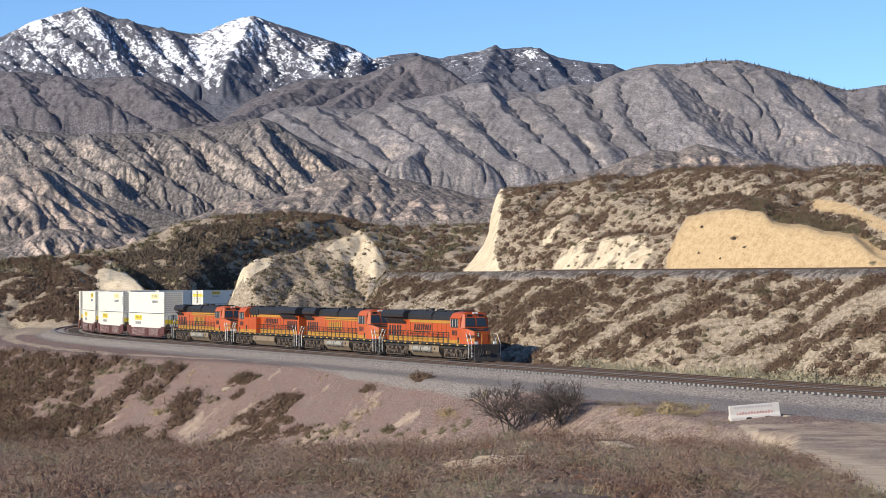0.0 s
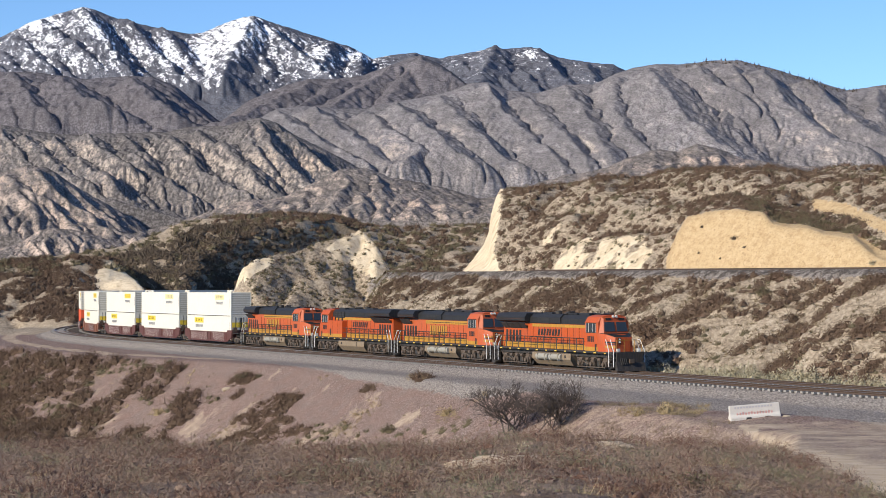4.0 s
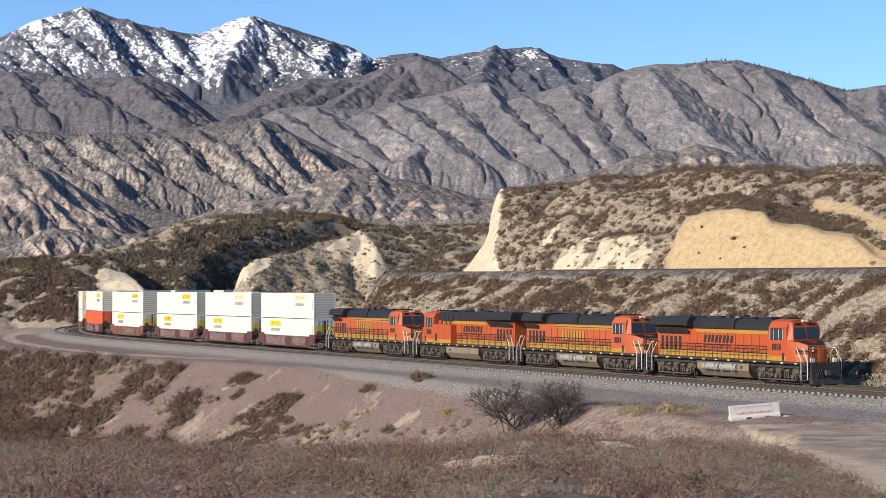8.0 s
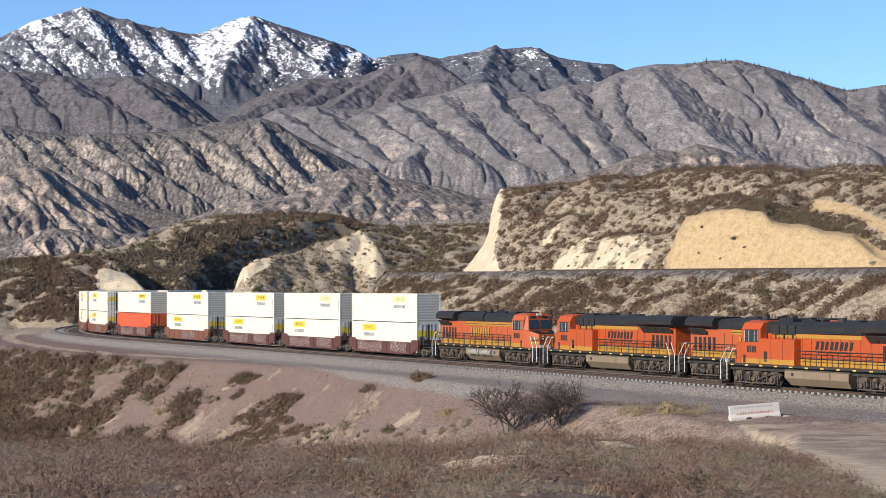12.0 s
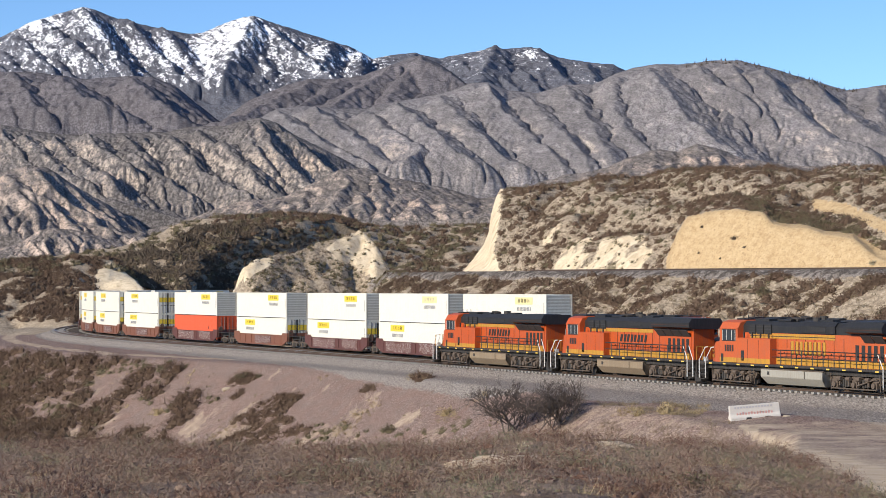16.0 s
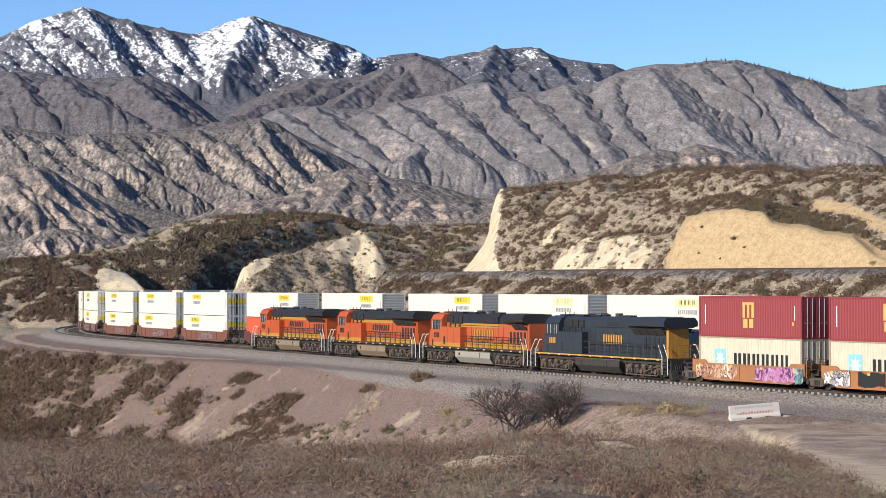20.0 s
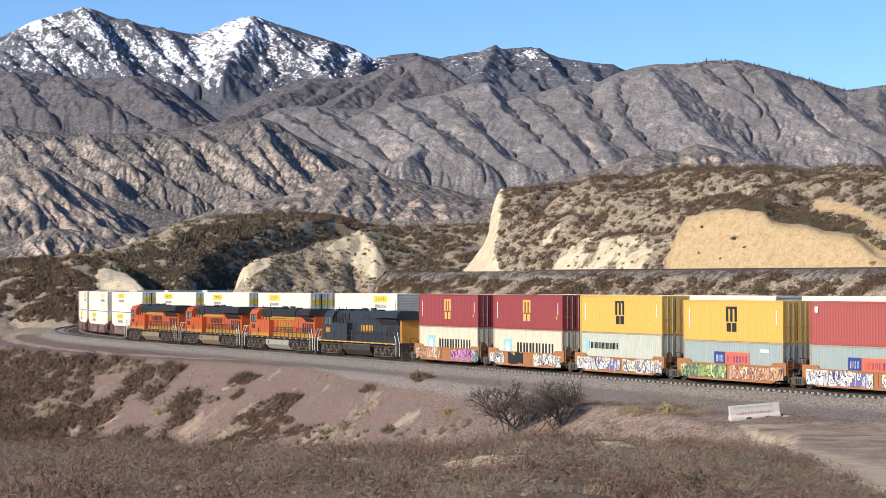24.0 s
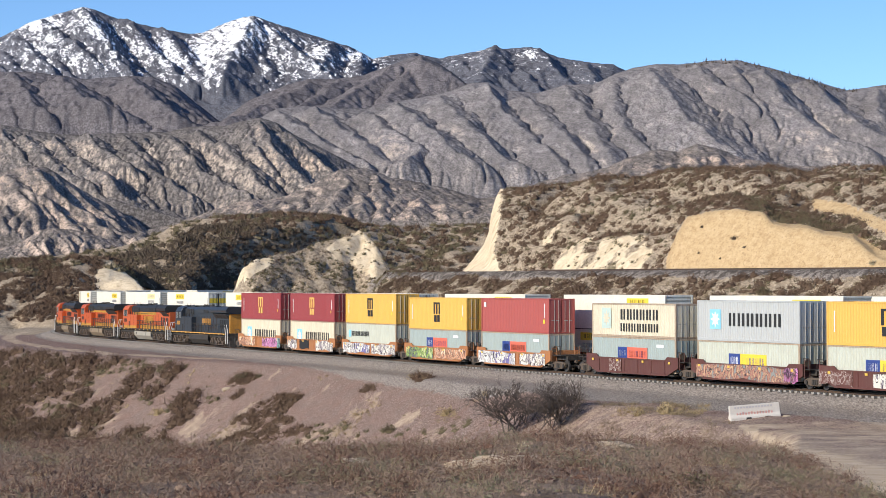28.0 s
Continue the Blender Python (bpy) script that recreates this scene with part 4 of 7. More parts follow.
brush_on("brush", -120, 900, 455, 620, 4200, lambda x, y, u, s, n, z, cov: (z > 3) & (fbm(x / 12, y / 12, 3, 55) > -0.1), 0.9, 2.0, M_OLIVE, "scrub on the far hills", kinds=FAR_CLUMPS)
brush_on("brush", 690, 872, 284, 455, 1700, lambda x, y, u, s, n, z, cov: (n > 12) & (cov["cream"] < 0.4) & (fbm(x / 6, y / 9, 3, 57) > -0.25), 0.6, 1.4, M_BRUSH, "brown scrub on the low ground behind the upper line")
brush_on("brush", 560, 900, 460, 620, 1600, lambda x, y, u, s, n, z, cov: (z > 3) & (fbm(x / 10, y / 14, 3, 58) > -0.22), 0.9, 1.9, M_BRUSH, "brown scrub on the far ridge", kinds=FAR_CLUMPS)
brush_on("brush", 370, 640, 470, 612, 2900, lambda x, y, u, s, n, z, cov: (z > 3) & (cov["cream"] < 0.3) & (fbm(x / 9, y / 14, 3, 59) > -0.28), 0.7, 1.6, M_BRUSH, "brown scrub on the slopes above the canyon", kinds=FAR_CLUMPS)
# canyon shade is partly painted: dense scrub in a dark colour deepens it
brush_on("oak_scrub", 195, 530, 455, 600, 3900, lambda x, y, u, s, n, z, cov: (z > 1) & (cov["cream"] < 0.3) & (HORIZON - (z - EYE[2]) / y * FOCAL > np.interp(u, [195, 300, 345, 420, 500, 560, 610], [457, 432, 402, 397, 403, 409, 428])), 1.0, 2.3, M_DARK, "oak scrub filling the canyon, coloured dark for its shade", kinds=FAR_CLUMPS)
brush_on("brush", -60, 380, 95, 300, 6000, lambda x, y, u, s, n, z, cov: (n < -8) & (s < 45) & (y > 112) & (z < GRADE * s - 1.25) & (cov["dirt"] < 0.5) & (fbm(x / 5, y / 12, 3, 65) > np.interp(u, [0, 150, 280, 380], [-0.35, -0.22, -0.08, 0.36])), 0.7, 1.55, M_BRUSH, "brown brush on the gravel fill slope", kinds=BIG_CLUMPS)


brush_on("brush", 1320, 1600, 190, 240, 5500, lambda x, y, u, s, n, z, cov: (n > 31) & (cov["tan"] < 0.5) & (np.abs(HORIZON - (z - EYE[2]) / y * FOCAL - crest(u, CUT_TOP) + 12) < 11 + 8 * fbm(x / 3, y / 3, 2, 29)), 0.3, 0.7, M_OLIVE, "grey-green bushes along the brow of the quarried face")
TINY = [leafy(11, 0.34, 0.8, slim=0.7) for _ in range(8)]
brush_on("low_scrub", 800, 1640, 185, 335, 9000, lambda x, y, u, s, n, z, cov: (n > 31) & free_soil(cov) & (z > 9), 0.18, 0.5, M_OLIVE, "small dry bushes dotting the sandy hill", kinds=TINY)
brush_on("low_scrub", 600, 1640, 120, 262, 17000, lambda x, y, u, s, n, z, cov: (n > 10.5) & (n < 24.4) & (s > -40) & free_soil(cov), 0.16, 0.46, M_DRYBUSH, "small dry tufts dotting the cut slope", kinds=TINY)
brush_on("low_scrub", 385, 900, 250, 330, 3600, lambda x, y, u, s, n, z, cov: (n > 12) & (cov["cream"] < 0.6), 0.2, 0.5, M_BRUSH, "small dry bushes dotting the scarped hill", kinds=TINY)
brush_on("low_scrub", -60, 900, 110, 260, 6000, lambda x, y, u, s, n, z, cov: (n < -9) & (z < -1.6) & (cov["grass"] < 0.3) & (fbm(x / 3, y / 8, 3, 60) > 0.12), 0.12, 0.34, M_DRYBUSH, "small dry tufts on the gravel fill", kinds=TINY)


def patches(spots):
    """Keep points near given bearings and sight rows; the clumps lean with the fall of the slope."""
    def keep(x, y, u, s, n, z, cov):
        row = HORIZON - (z - EYE[2]) / y * FOCAL
        best = np.full(x.shape, 9.0)
        for u0, r0, ru, rr in spots:
            best = np.minimum(best, np.hypot((u - u0 + 1.1 * (row - r0)) / ru, (row - r0) / rr))
        return (n < -3) & (cov["grass"] < 0.5) & (y > 104) & (best + 0.45 * fbm(x / 1.5, y / 4, 3, 67) < 1.0)
    return keep


brush_on("brush", 180, 900, 104, 260, 26000, patches([(500, 712, 30, 16), (470, 742, 50, 16), (455, 772, 45, 20), (528, 762, 26, 10), (432, 672, 26, 12), (420, 700, 10, 8), (655, 690, 12, 6), (745, 670, 14, 6)]), 0.35, 0.85, M_BRUSH, "brown brush in clumps on the gravel fill", kinds=BIG_CLUMPS)
brush_on("brush", 100, 1250, 104, 260, 12000, patches([(580, 762, 36, 12), (690, 768, 60, 8), (320, 795, 60, 9), (410, 788, 50, 9), (240, 650, 70, 12), (560, 775, 30, 8), (770, 764, 40, 6), (820, 750, 20, 8)]), 0.3, 0.75, M_OLIVE, "olive brush at the foot of the fill slope", kinds=BIG_CLUMPS)
brush_on("straw_grass", 200, 1320, 104, 200, 16000, patches([(272, 725, 26, 12), (345, 752, 18, 22), (395, 765, 22, 18), (640, 728, 22, 26), (610, 760, 25, 12), (1185, 728, 35, 9), (1110, 730, 25, 8), (1240, 725, 16, 9), (860, 700, 12, 10), (565, 668, 14, 6), (740, 668, 20, 5), (790, 738, 20, 10)]), 0.25, 0.5, M_STRAW, "straw-coloured dry grass on the gravel shoulder", kinds=STRAWS)
brush_on("straw_grass", 985, 1300, 104, 165, 5000, lambda x, y, u, s, n, z, cov: (n < -8) & (cov["grass"] < 0.4) & (fbm(x / 1.6, y / 5, 3, 93) > 0.20), 0.25, 0.6, M_DRYBUSH, "low straw and olive tufts on the gravel shoulder", kinds=TUFTS, tall=0.8)
MOUND = dict(u0=-60, u1=1640, d0=40, d1=112)
MOUND_SOIL = lambda cov: (cov["grass"] > 0.4) & (cov["dirt"] < 0.3) & (cov["cream"] < 0.3)
brush_on("brush", *MOUND.values(), 5200, lambda x, y, u, s, n, z, cov: MOUND_SOIL(cov) & (fbm(x / 3, y / 5, 3, 88) > -0.30), 0.35, 0.85, M_GRASS, "low brown buckwheat shrubs on the grassy mound", kinds=FUZZ, tall=0.85)
brush_on("brush", *MOUND.values(), 4200, lambda x, y, u, s, n, z, cov: MOUND_SOIL(cov) & (fbm(x / 4.5, y / 8, 3, 78) + 0.25 * fbm(x, y, 2, 80) > 0.12), 0.3, 0.75, M_GREENISH, "grey-green low shrubs among the dry grass", kinds=FUZZ, tall=0.95)
brush_on("brush", *MOUND.values(), 4600, lambda x, y, u, s, n, z, cov: MOUND_SOIL(cov) & (fbm(x / 3.5, y / 6, 3, 77) > 0.06), 0.4, 0.85, M_RUSSET, "dark reddish brown low shrubs among the dry grass", kinds=FUZZ, tall=0.95)
brush_on("dry_grass", *MOUND.values(), 2600, lambda x, y, u, s, n, z, cov: (cov["grass"] > 0.4) & (cov["dirt"] < 0.3) & (fbm(x / 2.5, y / 4, 3, 79) > 0.0), 0.2, 0.42, M_STRAW, "dry grass stalks on the mound", kinds=TUFTS, tall=0.85)
LEFT_FILL = lambda lo, seed: (lambda x, y, u, s, n, z, cov: (n < -8) & (s < 45) & (y > 112) & (z < GRADE * s - 1.25) & (cov["dirt"] < 0.5) & (fbm(x / 4, y / 9, 3, seed) > lo + np.interp(u, [0, 200, 330, 400], [0.0, 0.0, 0.15, 0.6])))
brush_on("brush", -60, 400, 95, 300, 3000, LEFT_FILL(0.12, 66), 0.5, 1.1, M_OLIVE, "olive brush on the gravel fill slope", kinds=BIG_CLUMPS)
brush_on("straw_grass", -60, 400, 95, 300, 3000, LEFT_FILL(0.18, 64), 0.4, 0.8, M_STRAW, "straw-coloured grass among the brush of the fill slope", kinds=FUZZ)


def skyline_trees():
    """Small far conifers along the rounded mountain's crest."""
    ob = bpy.data.objects["rounded_mountain"]
    co = np.empty(len(ob.data.vertices) * 3, np.float32)
    ob.data.vertices.foreach_get("co", co)
    co = co.reshape(-1, 3)
    uu = 784 + FOCAL * co[:, 0] / co[:, 1]
    rows = HORIZON - (co[:, 2] - EYE[2]) / co[:, 1] * FOCAL
    top = crest(uu, RIGHT_TOP)
    near = co[(uu > 1215) & (uu < 1520) & (rows < top + 7)]
    pick = near[RNG.choice(len(near), 150)]
    cone = []
    for k in range(24):
        a, h = RNG.uniform(0, 6.28), RNG.uniform(0.1, 1)
        r = (1.05 - h) * 0.62
        cone.append([(math.cos(a) * r, math.sin(a) * r, h - 0.05), (math.cos(a + 0.8) * r * 0.5, math.sin(a + 0.8) * r * 0.5, h - 0.12), (0, 0, h + 0.12)])
    scatter("conifer", [np.array(cone)], pick - np.array([0, 0, 0.5]), RNG.uniform(1.8, 4.6, len(pick)), 1.0, M_DARK, "small dark conifers along the mountain crest", "tree")


brush_on("brush", 385, 1170, 215, 300, 6000, lambda x, y, u, s, n, z, cov: (n > 12) & (cov["cream"] > 0.35) & (cov["tan"] < 0.2) & ((u < 820) | (u > 900)) & (fbm(x / 2, y / 2, 2, 39) > -0.05), 0.22, 0.55, M_OLIVE, "small scrub dotting the cream scarps")
skyline_trees()




def shrub(name, at, r, mat, label, n=420, tall=0.9, leaf=0.11):
    tri = leafy(n, leaf, 0.95, 0.05, 0.6, 0.62, 0.9) * np.array([r, r, r * tall])
    v = tri.reshape(-1, 3)
    stem = bmesh.new()
    for i in range(5):
        a = RNG.uniform(0, 6.28)
        add_tube(stem, (0, 0, -0.15), (math.cos(a) * r * 0.5, math.sin(a) * r * 0.5, r * tall * 0.6), 0.02 * r + 0.01, 5, 0.006)
    e = new(name)
    e.location = at
    part("trunk", stem, M_TWIG, e)
    ob = new("foliage", mesh_from("foliage", v, np.arange(len(v)).reshape(-1, 3), mat, False))
    ob.parent = e
    return tagged(e, label, "bush")


M_TWIG = plain("grey_twigs", (0.075, 0.058, 0.050), 0.9)
for i in range(30):
    sg = 62 + i * 2.05 + RNG.uniform(-0.6, 0.6)
    ng = 9.2 + RNG.uniform(0, 0.9)
    bx, by, _ = rail_point(sg, ng)
    bz = land(np.array([bx]), np.array([by]))[0][0]
    tagged(shrub("sagebrush", (bx, by, bz - 0.05), RNG.uniform(1.35, 2.0), M_SAGE, "pale grey-green sagebrush beside the track ditch", 900, 0.95, 0.075), group="sagebrush along the ditch")
for u, row, r, mat, label in ((1352, 522, 1.0, M_OLIVE, "dark round bush alone on the cut slope"), (1405, 570, 1.1, M_BRUSH, "dark brown bush on the cut slope"), (1085, 478, 0.75, M_SAGE, "pale bush at the foot of the cream scarp"),
                              (430, 672, 0.9, M_OLIVE, "dark green bush on the gravel slope"), (505, 716, 1.0, M_BRUSH, "dark brown bush on the gravel slope"), (460, 668, 0.5, M_OLIVE, "small dark bush on the gravel slope"),
                              (1180, 732, 0.9, M_STRAW, "straw-coloured grass clump on the shoulder"), (1130, 735, 0.6, M_STRAW, "straw-coloured grass clump on the shoulder"), (1253, 797, 0.32, M_SAGE, "pale dry bush among the dry grass"),
                              (1365, 812, 0.6, M_SAGE, "pale yellow bush beside the dirt road"), (925, 803, 0.45, M_SAGE, "pale green bush among the dry grass"), (790, 735, 0.9, M_STRAW, "straw-coloured grass clump on the gravel slope"),
                              (690, 765, 0.8, M_OLIVE, "olive bush at the foot of the gravel slope"), (280, 735, 0.9, M_STRAW, "straw-coloured bush on the gravel slope"), (1230, 865, 0.5, M_OLIVE, "grey-green bush among the dry grass"),
                              (855, 820, 0.5, M_GREENISH, "grey-green bush among the dry grass"), (1300, 425, 0.5, M_DARK, "small dark bush growing on the quarried face"), (1243, 406, 0.35, M_DARK, "small dark bush growing on the quarried face"), (1318, 443, 0.3, M_DARK, "small dark bush growing on the quarried face"), (1237, 452, 0.25, M_DARK, "small dark bush growing on the quarried face"), (1275, 462, 0.25, M_OLIVE, "small olive bush at the foot of the quarried face"), (1545, 472, 0.5, M_SAGE, "pale bush at the foot of the quarried face")):
    shrub("bush", sight(u, row) - np.array([0, 0, 0.06]), r, mat, label)


M_PALEROCK = painted("pale_crumbling_soil", (0.46, 0.37, 0.265), 0.95, 0.6, (0.26, 0.20, 0.14), scale=3.0)


def outcrop(name, u, row, size, label, seed, detail=4, category="rock"):
    """Weathered lump bedded in the ground."""
    bm = bmesh.new()
    bmesh.ops.create_icosphere(bm, subdivisions=detail, radius=1)
    co = np.array([v.co[:] for v in bm.verts])
    k = 1 + 0.30 * fbm(co[:, 0] * 1.7 + seed, co[:, 1] * 1.7 + co[:, 2], 3, seed) + 0.16 * fbm(co[:, 0] * 6 + co[:, 2] * 5, co[:, 1] * 6, 3, seed + 1)
    for v, q in zip(bm.verts, k):
        v.co = Vector((v.co.x * size[0], v.co.y * size[1], v.co.z * size[2])) * float(q)
    e = part(name, bm, M_PALEROCK, None)
    e.location = Vector(sight(u, row)) + Vector((0, 0, size[2] * 0.05))
    return tagged(e, label, category)


outcrop("soil_bank", 905, 825, (1.30, 0.7, 0.26), "pale crumbling soil bank showing through the dry grass", 3)
outcrop("soil_bank", 838, 832, (0.75, 0.5, 0.20), "low pale soil bank showing through the dry grass", 5)
outcrop("soil_bank", 1082, 794, (0.75, 0.5, 0.20), "low pale soil bank showing through the dry grass", 7)
outcrop("soil_bank", 1012, 802, (0.45, 0.4, 0.14), "low pale soil bank showing through the dry grass", 9)
outcrop("soil_bank", 615, 820, (0.62, 0.4, 0.14), "low pale soil bank showing through the dry grass", 11)
outcrop("stone", 934, 870, (0.07, 0.06, 0.06), "small white stone lying in the dry grass", 13, 2, "stone")
outcrop("stone", 108, 673, (0.16, 0.13, 0.12), "pale stone on the gravel slope", 15, 2, "stone")
outcrop("stone", 402, 690, (0.55, 0.3, 0.25), "pale boulder beside a dark bush on the gravel slope", 17, 3, "stone")
outcrop("stone", 1392, 737, (0.28, 0.12, 0.09), "dark flat stone beside the barrier", 19, 2, "stone")


def sticks(name, segs, mat, parent):
    """Tapered three-sided sticks: (start, end, radius, end radius)."""
    v, f = [], []
    for p, q, r0, r1 in segs:
        d = (q - p).normalized()
        a = d.orthogonal().normalized()
        b2 = d.cross(a)
        k = len(v)
        for c, r in ((p, r0), (q, r1)):
            for i in range(3):
                t = i * 2.0944
                v.append(tuple(c + a * (math.cos(t) * r) + b2 * (math.sin(t) * r)))
        for i in range(3):
            j = (i + 1) % 3
            f.append((k + i, k + j, k + 3 + j, k + 3 + i))
    me = bpy.data.meshes.new(name)
    me.from_pydata(v, [], f)
    me.materials.append(mat)
    ob = new(name, me)
    ob.parent = parent
    return ob


def bare_tree(at, height, seed):
    """Leafless shrub: forked limbs ending in fine twigs."""
    rnd = random.Random(seed)
    e = new("bare_shrub")
    e.location = at
    limb, twig = [], []

    def grow(p, d, length, r, level):
        q = p + d * length
        (limb if level < 2 else twig).append((p, q, r, r * 0.65))
        if level >= 6:
            return
        for _ in range(3 if level < 4 else 2):
            nd = (d + Vector((rnd.uniform(-1, 1), rnd.uniform(-1, 1), rnd.uniform(-0.45, 0.7))) * 0.8).normalized()
            grow(p + d * length * rnd.uniform(0.5, 1.0), nd, length * rnd.uniform(0.6, 0.85), max(r * 0.62, 0.011), level + 1)
    for i in range(8):
        a = i * 0.8 + rnd.uniform(-0.4, 0.4)
        grow(Vector((rnd.uniform(-1.2, 1.2), rnd.uniform(-0.6, 0.6), -0.25)), Vector((math.cos(a) * 0.85, math.sin(a) * 0.5, 0.95)).normalized(), height * rnd.uniform(0.20, 0.30), 0.07, 0)
    sticks("trunk", limb, M_TWIG, e)
    sticks("crown", twig, M_TWIG, e)
    return tagged(e, "leafless grey shrub with forked branches on the slope", "shrub")


bare_tree(sight(918, 764), 5.2, 4)
bare_tree(sight(984, 760), 5.0, 9)


# ---------------------------------------------------------------- railway tracks
M_CONCRETE = plain("weathered_concrete", (0.30, 0.282, 0.255), 0.9)
M_RAIL = plain("rusty_rail", (0.10, 0.065, 0.045), 0.6, 0.3)
M_RAILTOP = plain("polished_rail_head", (0.45, 0.43, 0.41), 0.3, 0.9)


def ribbon(s0, s1, n, outline, step=2.0, lift=0.0, dn=None):
    """A profile (across, up) carried along the line at offset n."""
    ss = np.arange(s0, s1 + 0.01, step)
    x, y, z = rail_point(ss, n if dn is None else n + dn(ss))
    h = np.interp(ss, RS, RH)
    k = len(outline)
    v = np.empty((len(ss), k, 3))
    for j, (a, b2) in enumerate(outline):
        v[:, j] = np.stack([x - np.sin(h) * a, y + np.cos(h) * a, z + b2 + lift], 1)
    return v.reshape(-1, 3), grid_faces(len(ss), k, True)


def tie_mesh():
    bm = bmesh.new()
    add_prism(bm, [(-1.31, -0.18), (1.31, -0.18), (1.31, 0.03), (0.45, 0.0), (-0.45, 0.0), (-1.31, 0.03)], -0.13, 0.13)
    me = bpy.data.meshes.new("sleeper")
    bm.to_mesh(me)
    bm.free()
    me.materials.append(M_CONCRETE)
    return me


TIE = tie_mesh()


def railway(n, s0, s1, near, label, z0=0.0, flat=None):
    e = new("railway_track")
    for side in (-0.7175, 0.7175):
        for nm, outline, mat in (("rail", [(-0.07, 0.0), (-0.07, 0.02), (-0.012, 0.03), (-0.012, 0.13), (-0.036, 0.14), (-0.036, 0.168), (0.036, 0.168), (0.036, 0.14), (0.012, 0.13), (0.012, 0.03), (0.07, 0.02), (0.07, 0.0)], M_RAIL),
                                 ("rail_head", [(-0.034, 0.1685), (0.034, 0.1685), (0.03, 0.174), (-0.03, 0.174)], M_RAILTOP)):
            v, f = ribbon(s0, s1, n + side, outline, lift=z0 + 0.02)
            if flat is not None:
                v[:, 2] += flat - GRADE * np.repeat(np.clip(np.arange(s0, s1 + 0.01, 2.0), -300, 300), len(outline))
            ob = new(nm, mesh_from(nm, v, f, mat, False))
            ob.parent = e
    ss = np.arange(s0, s1, 0.61)
    tv = np.array([v.co[:] for v in TIE.vertices])
    tf = [p.vertices[:] for p in TIE.polygons]
    rest = []
    for q in ss:
        x, y, z = rail_point(q, n)
        z = (z if flat is None else flat) + z0
        a = float(np.interp(q, RS, RH)) + math.pi / 2
        if near[0] < q < near[1]:
            ob = new("sleeper", TIE)
            ob.parent = e
            ob.matrix_basis = Matrix.Translation((x, y, z)) @ Matrix.Rotation(a, 4, "Z")
        else:
            c, sn = math.cos(a), math.sin(a)
            rest.append(tv @ np.array([[c, sn, 0], [-sn, c, 0], [0, 0, 1]]) + np.array([x, y, z]))
    if rest:
        bmv = np.concatenate(rest)
        me = bpy.data.meshes.new("far_sleepers")
        faces = [tuple(i + k * len(tv) for i in f) for k in range(len(rest)) for f in tf]
        me.from_pydata(bmv.tolist(), [], faces)
        me.materials.append(M_CONCRETE)
        ob = tagged(new("far_sleepers", me), kind="stuff")
        ob.parent = e
    return tagged(e, label, "railway track", kind="structure")


railway(NEAR_N, -420, 300, (-10, 125), "nearer railway track with concrete sleepers on ballast")
railway(FAR_N, -420, 300, (60, 125), "farther railway track with concrete sleepers on ballast")
railway(27.3, 20, 170, (999, 999), "upper railway track on its ballast bench", z0=0.0, flat=8.86)

# ---------------------------------------------------------------- concrete barrier
def barrier():
    p0, p1 = sight(1291, 744), sight(1379, 736)
    mid = (p0 + p1) / 2
    e = new("concrete_barrier")
    ln = float(np.linalg.norm(p1 - p0))
    e.matrix_basis = Matrix.Translation(mid) @ Matrix.Rotation(math.atan2(p1[1] - p0[1], p1[0] - p0[0]), 4, "Z") @ Matrix.Rotation(radians(-4), 4, "Y")
    bm = bmesh.new()
    add_section(bm, [(-0.30, -0.1), (0.30, -0.1), (0.30, 0.10), (0.17, 0.30), (0.11, 0.84), (-0.11, 0.84), (-0.17, 0.30), (-0.30, 0.10)], -ln / 2, ln / 2)
    bmesh.ops.bevel(bm, geom=bm.edges[:], offset=0.025, segments=2, affect="EDGES")
    part("block", bm, M_BARRIER, e)
    for x in (-0.45, 0.75):
        part("lifting_slot", box_bm((0.32, 0.05, 0.11), (x, -0.285, 0.03)), M_BLACK, e, "dark slot under the block")
    for k in range(13):
        part("writing_bar", box_bm((0.10, 0.012, 0.16 + 0.05 * (k % 3)), (-ln / 2 + 0.45 + k * (ln - 0.8) / 13, -0.196, 0.30)), M_REDBAR, e, "faded red spray-paint mark")
        part("writing_bar", box_bm((0.12, 0.012, 0.10), (-ln / 2 + 0.35 + k * (ln - 0.7) / 13, -0.135, 0.70)), M_GREYBAR, e, "faded grey spray-paint mark")
    return tagged(e, "white weathered concrete barrier block with faded spray paint", "barrier")


M_BARRIER = plain("whitewashed_concrete", (0.64, 0.60, 0.54), 0.9)
M_BLACK = plain("black_steel", (0.018, 0.017, 0.017), 0.6)
M_REDBAR = plain("faded_red_paint", (0.62, 0.36, 0.32), 0.9)
M_GREYBAR = plain("faded_grey_paint", (0.50, 0.48, 0.50), 0.9)
barrier()

# ---------------------------------------------------------------- rolling stock: materials
M_ORANGE = painted("orange_loco_paint", (0.52, 0.083, 0.008), 0.5, 0.45)
M_ORANGE2 = painted("faded_orange_paint", (0.52, 0.100, 0.022), 0.55, 0.38, (0.22, 0.12, 0.07))
M_ROOF = painted("black_roof_paint", (0.016, 0.016, 0.017), 0.55, 0.25, (0.09, 0.075, 0.06))
M_YELLOW = painted("yellow_stripe_paint", (0.52, 0.26, 0.022), 0.6, 0.55)
M_NAVY = painted("dark_blue_loco_paint", (0.026, 0.033, 0.043), 0.4, 0.22, (0.08, 0.075, 0.07))
M_GOLD = painted("gold_paint", (0.60, 0.29, 0.05), 0.5, 0.3)
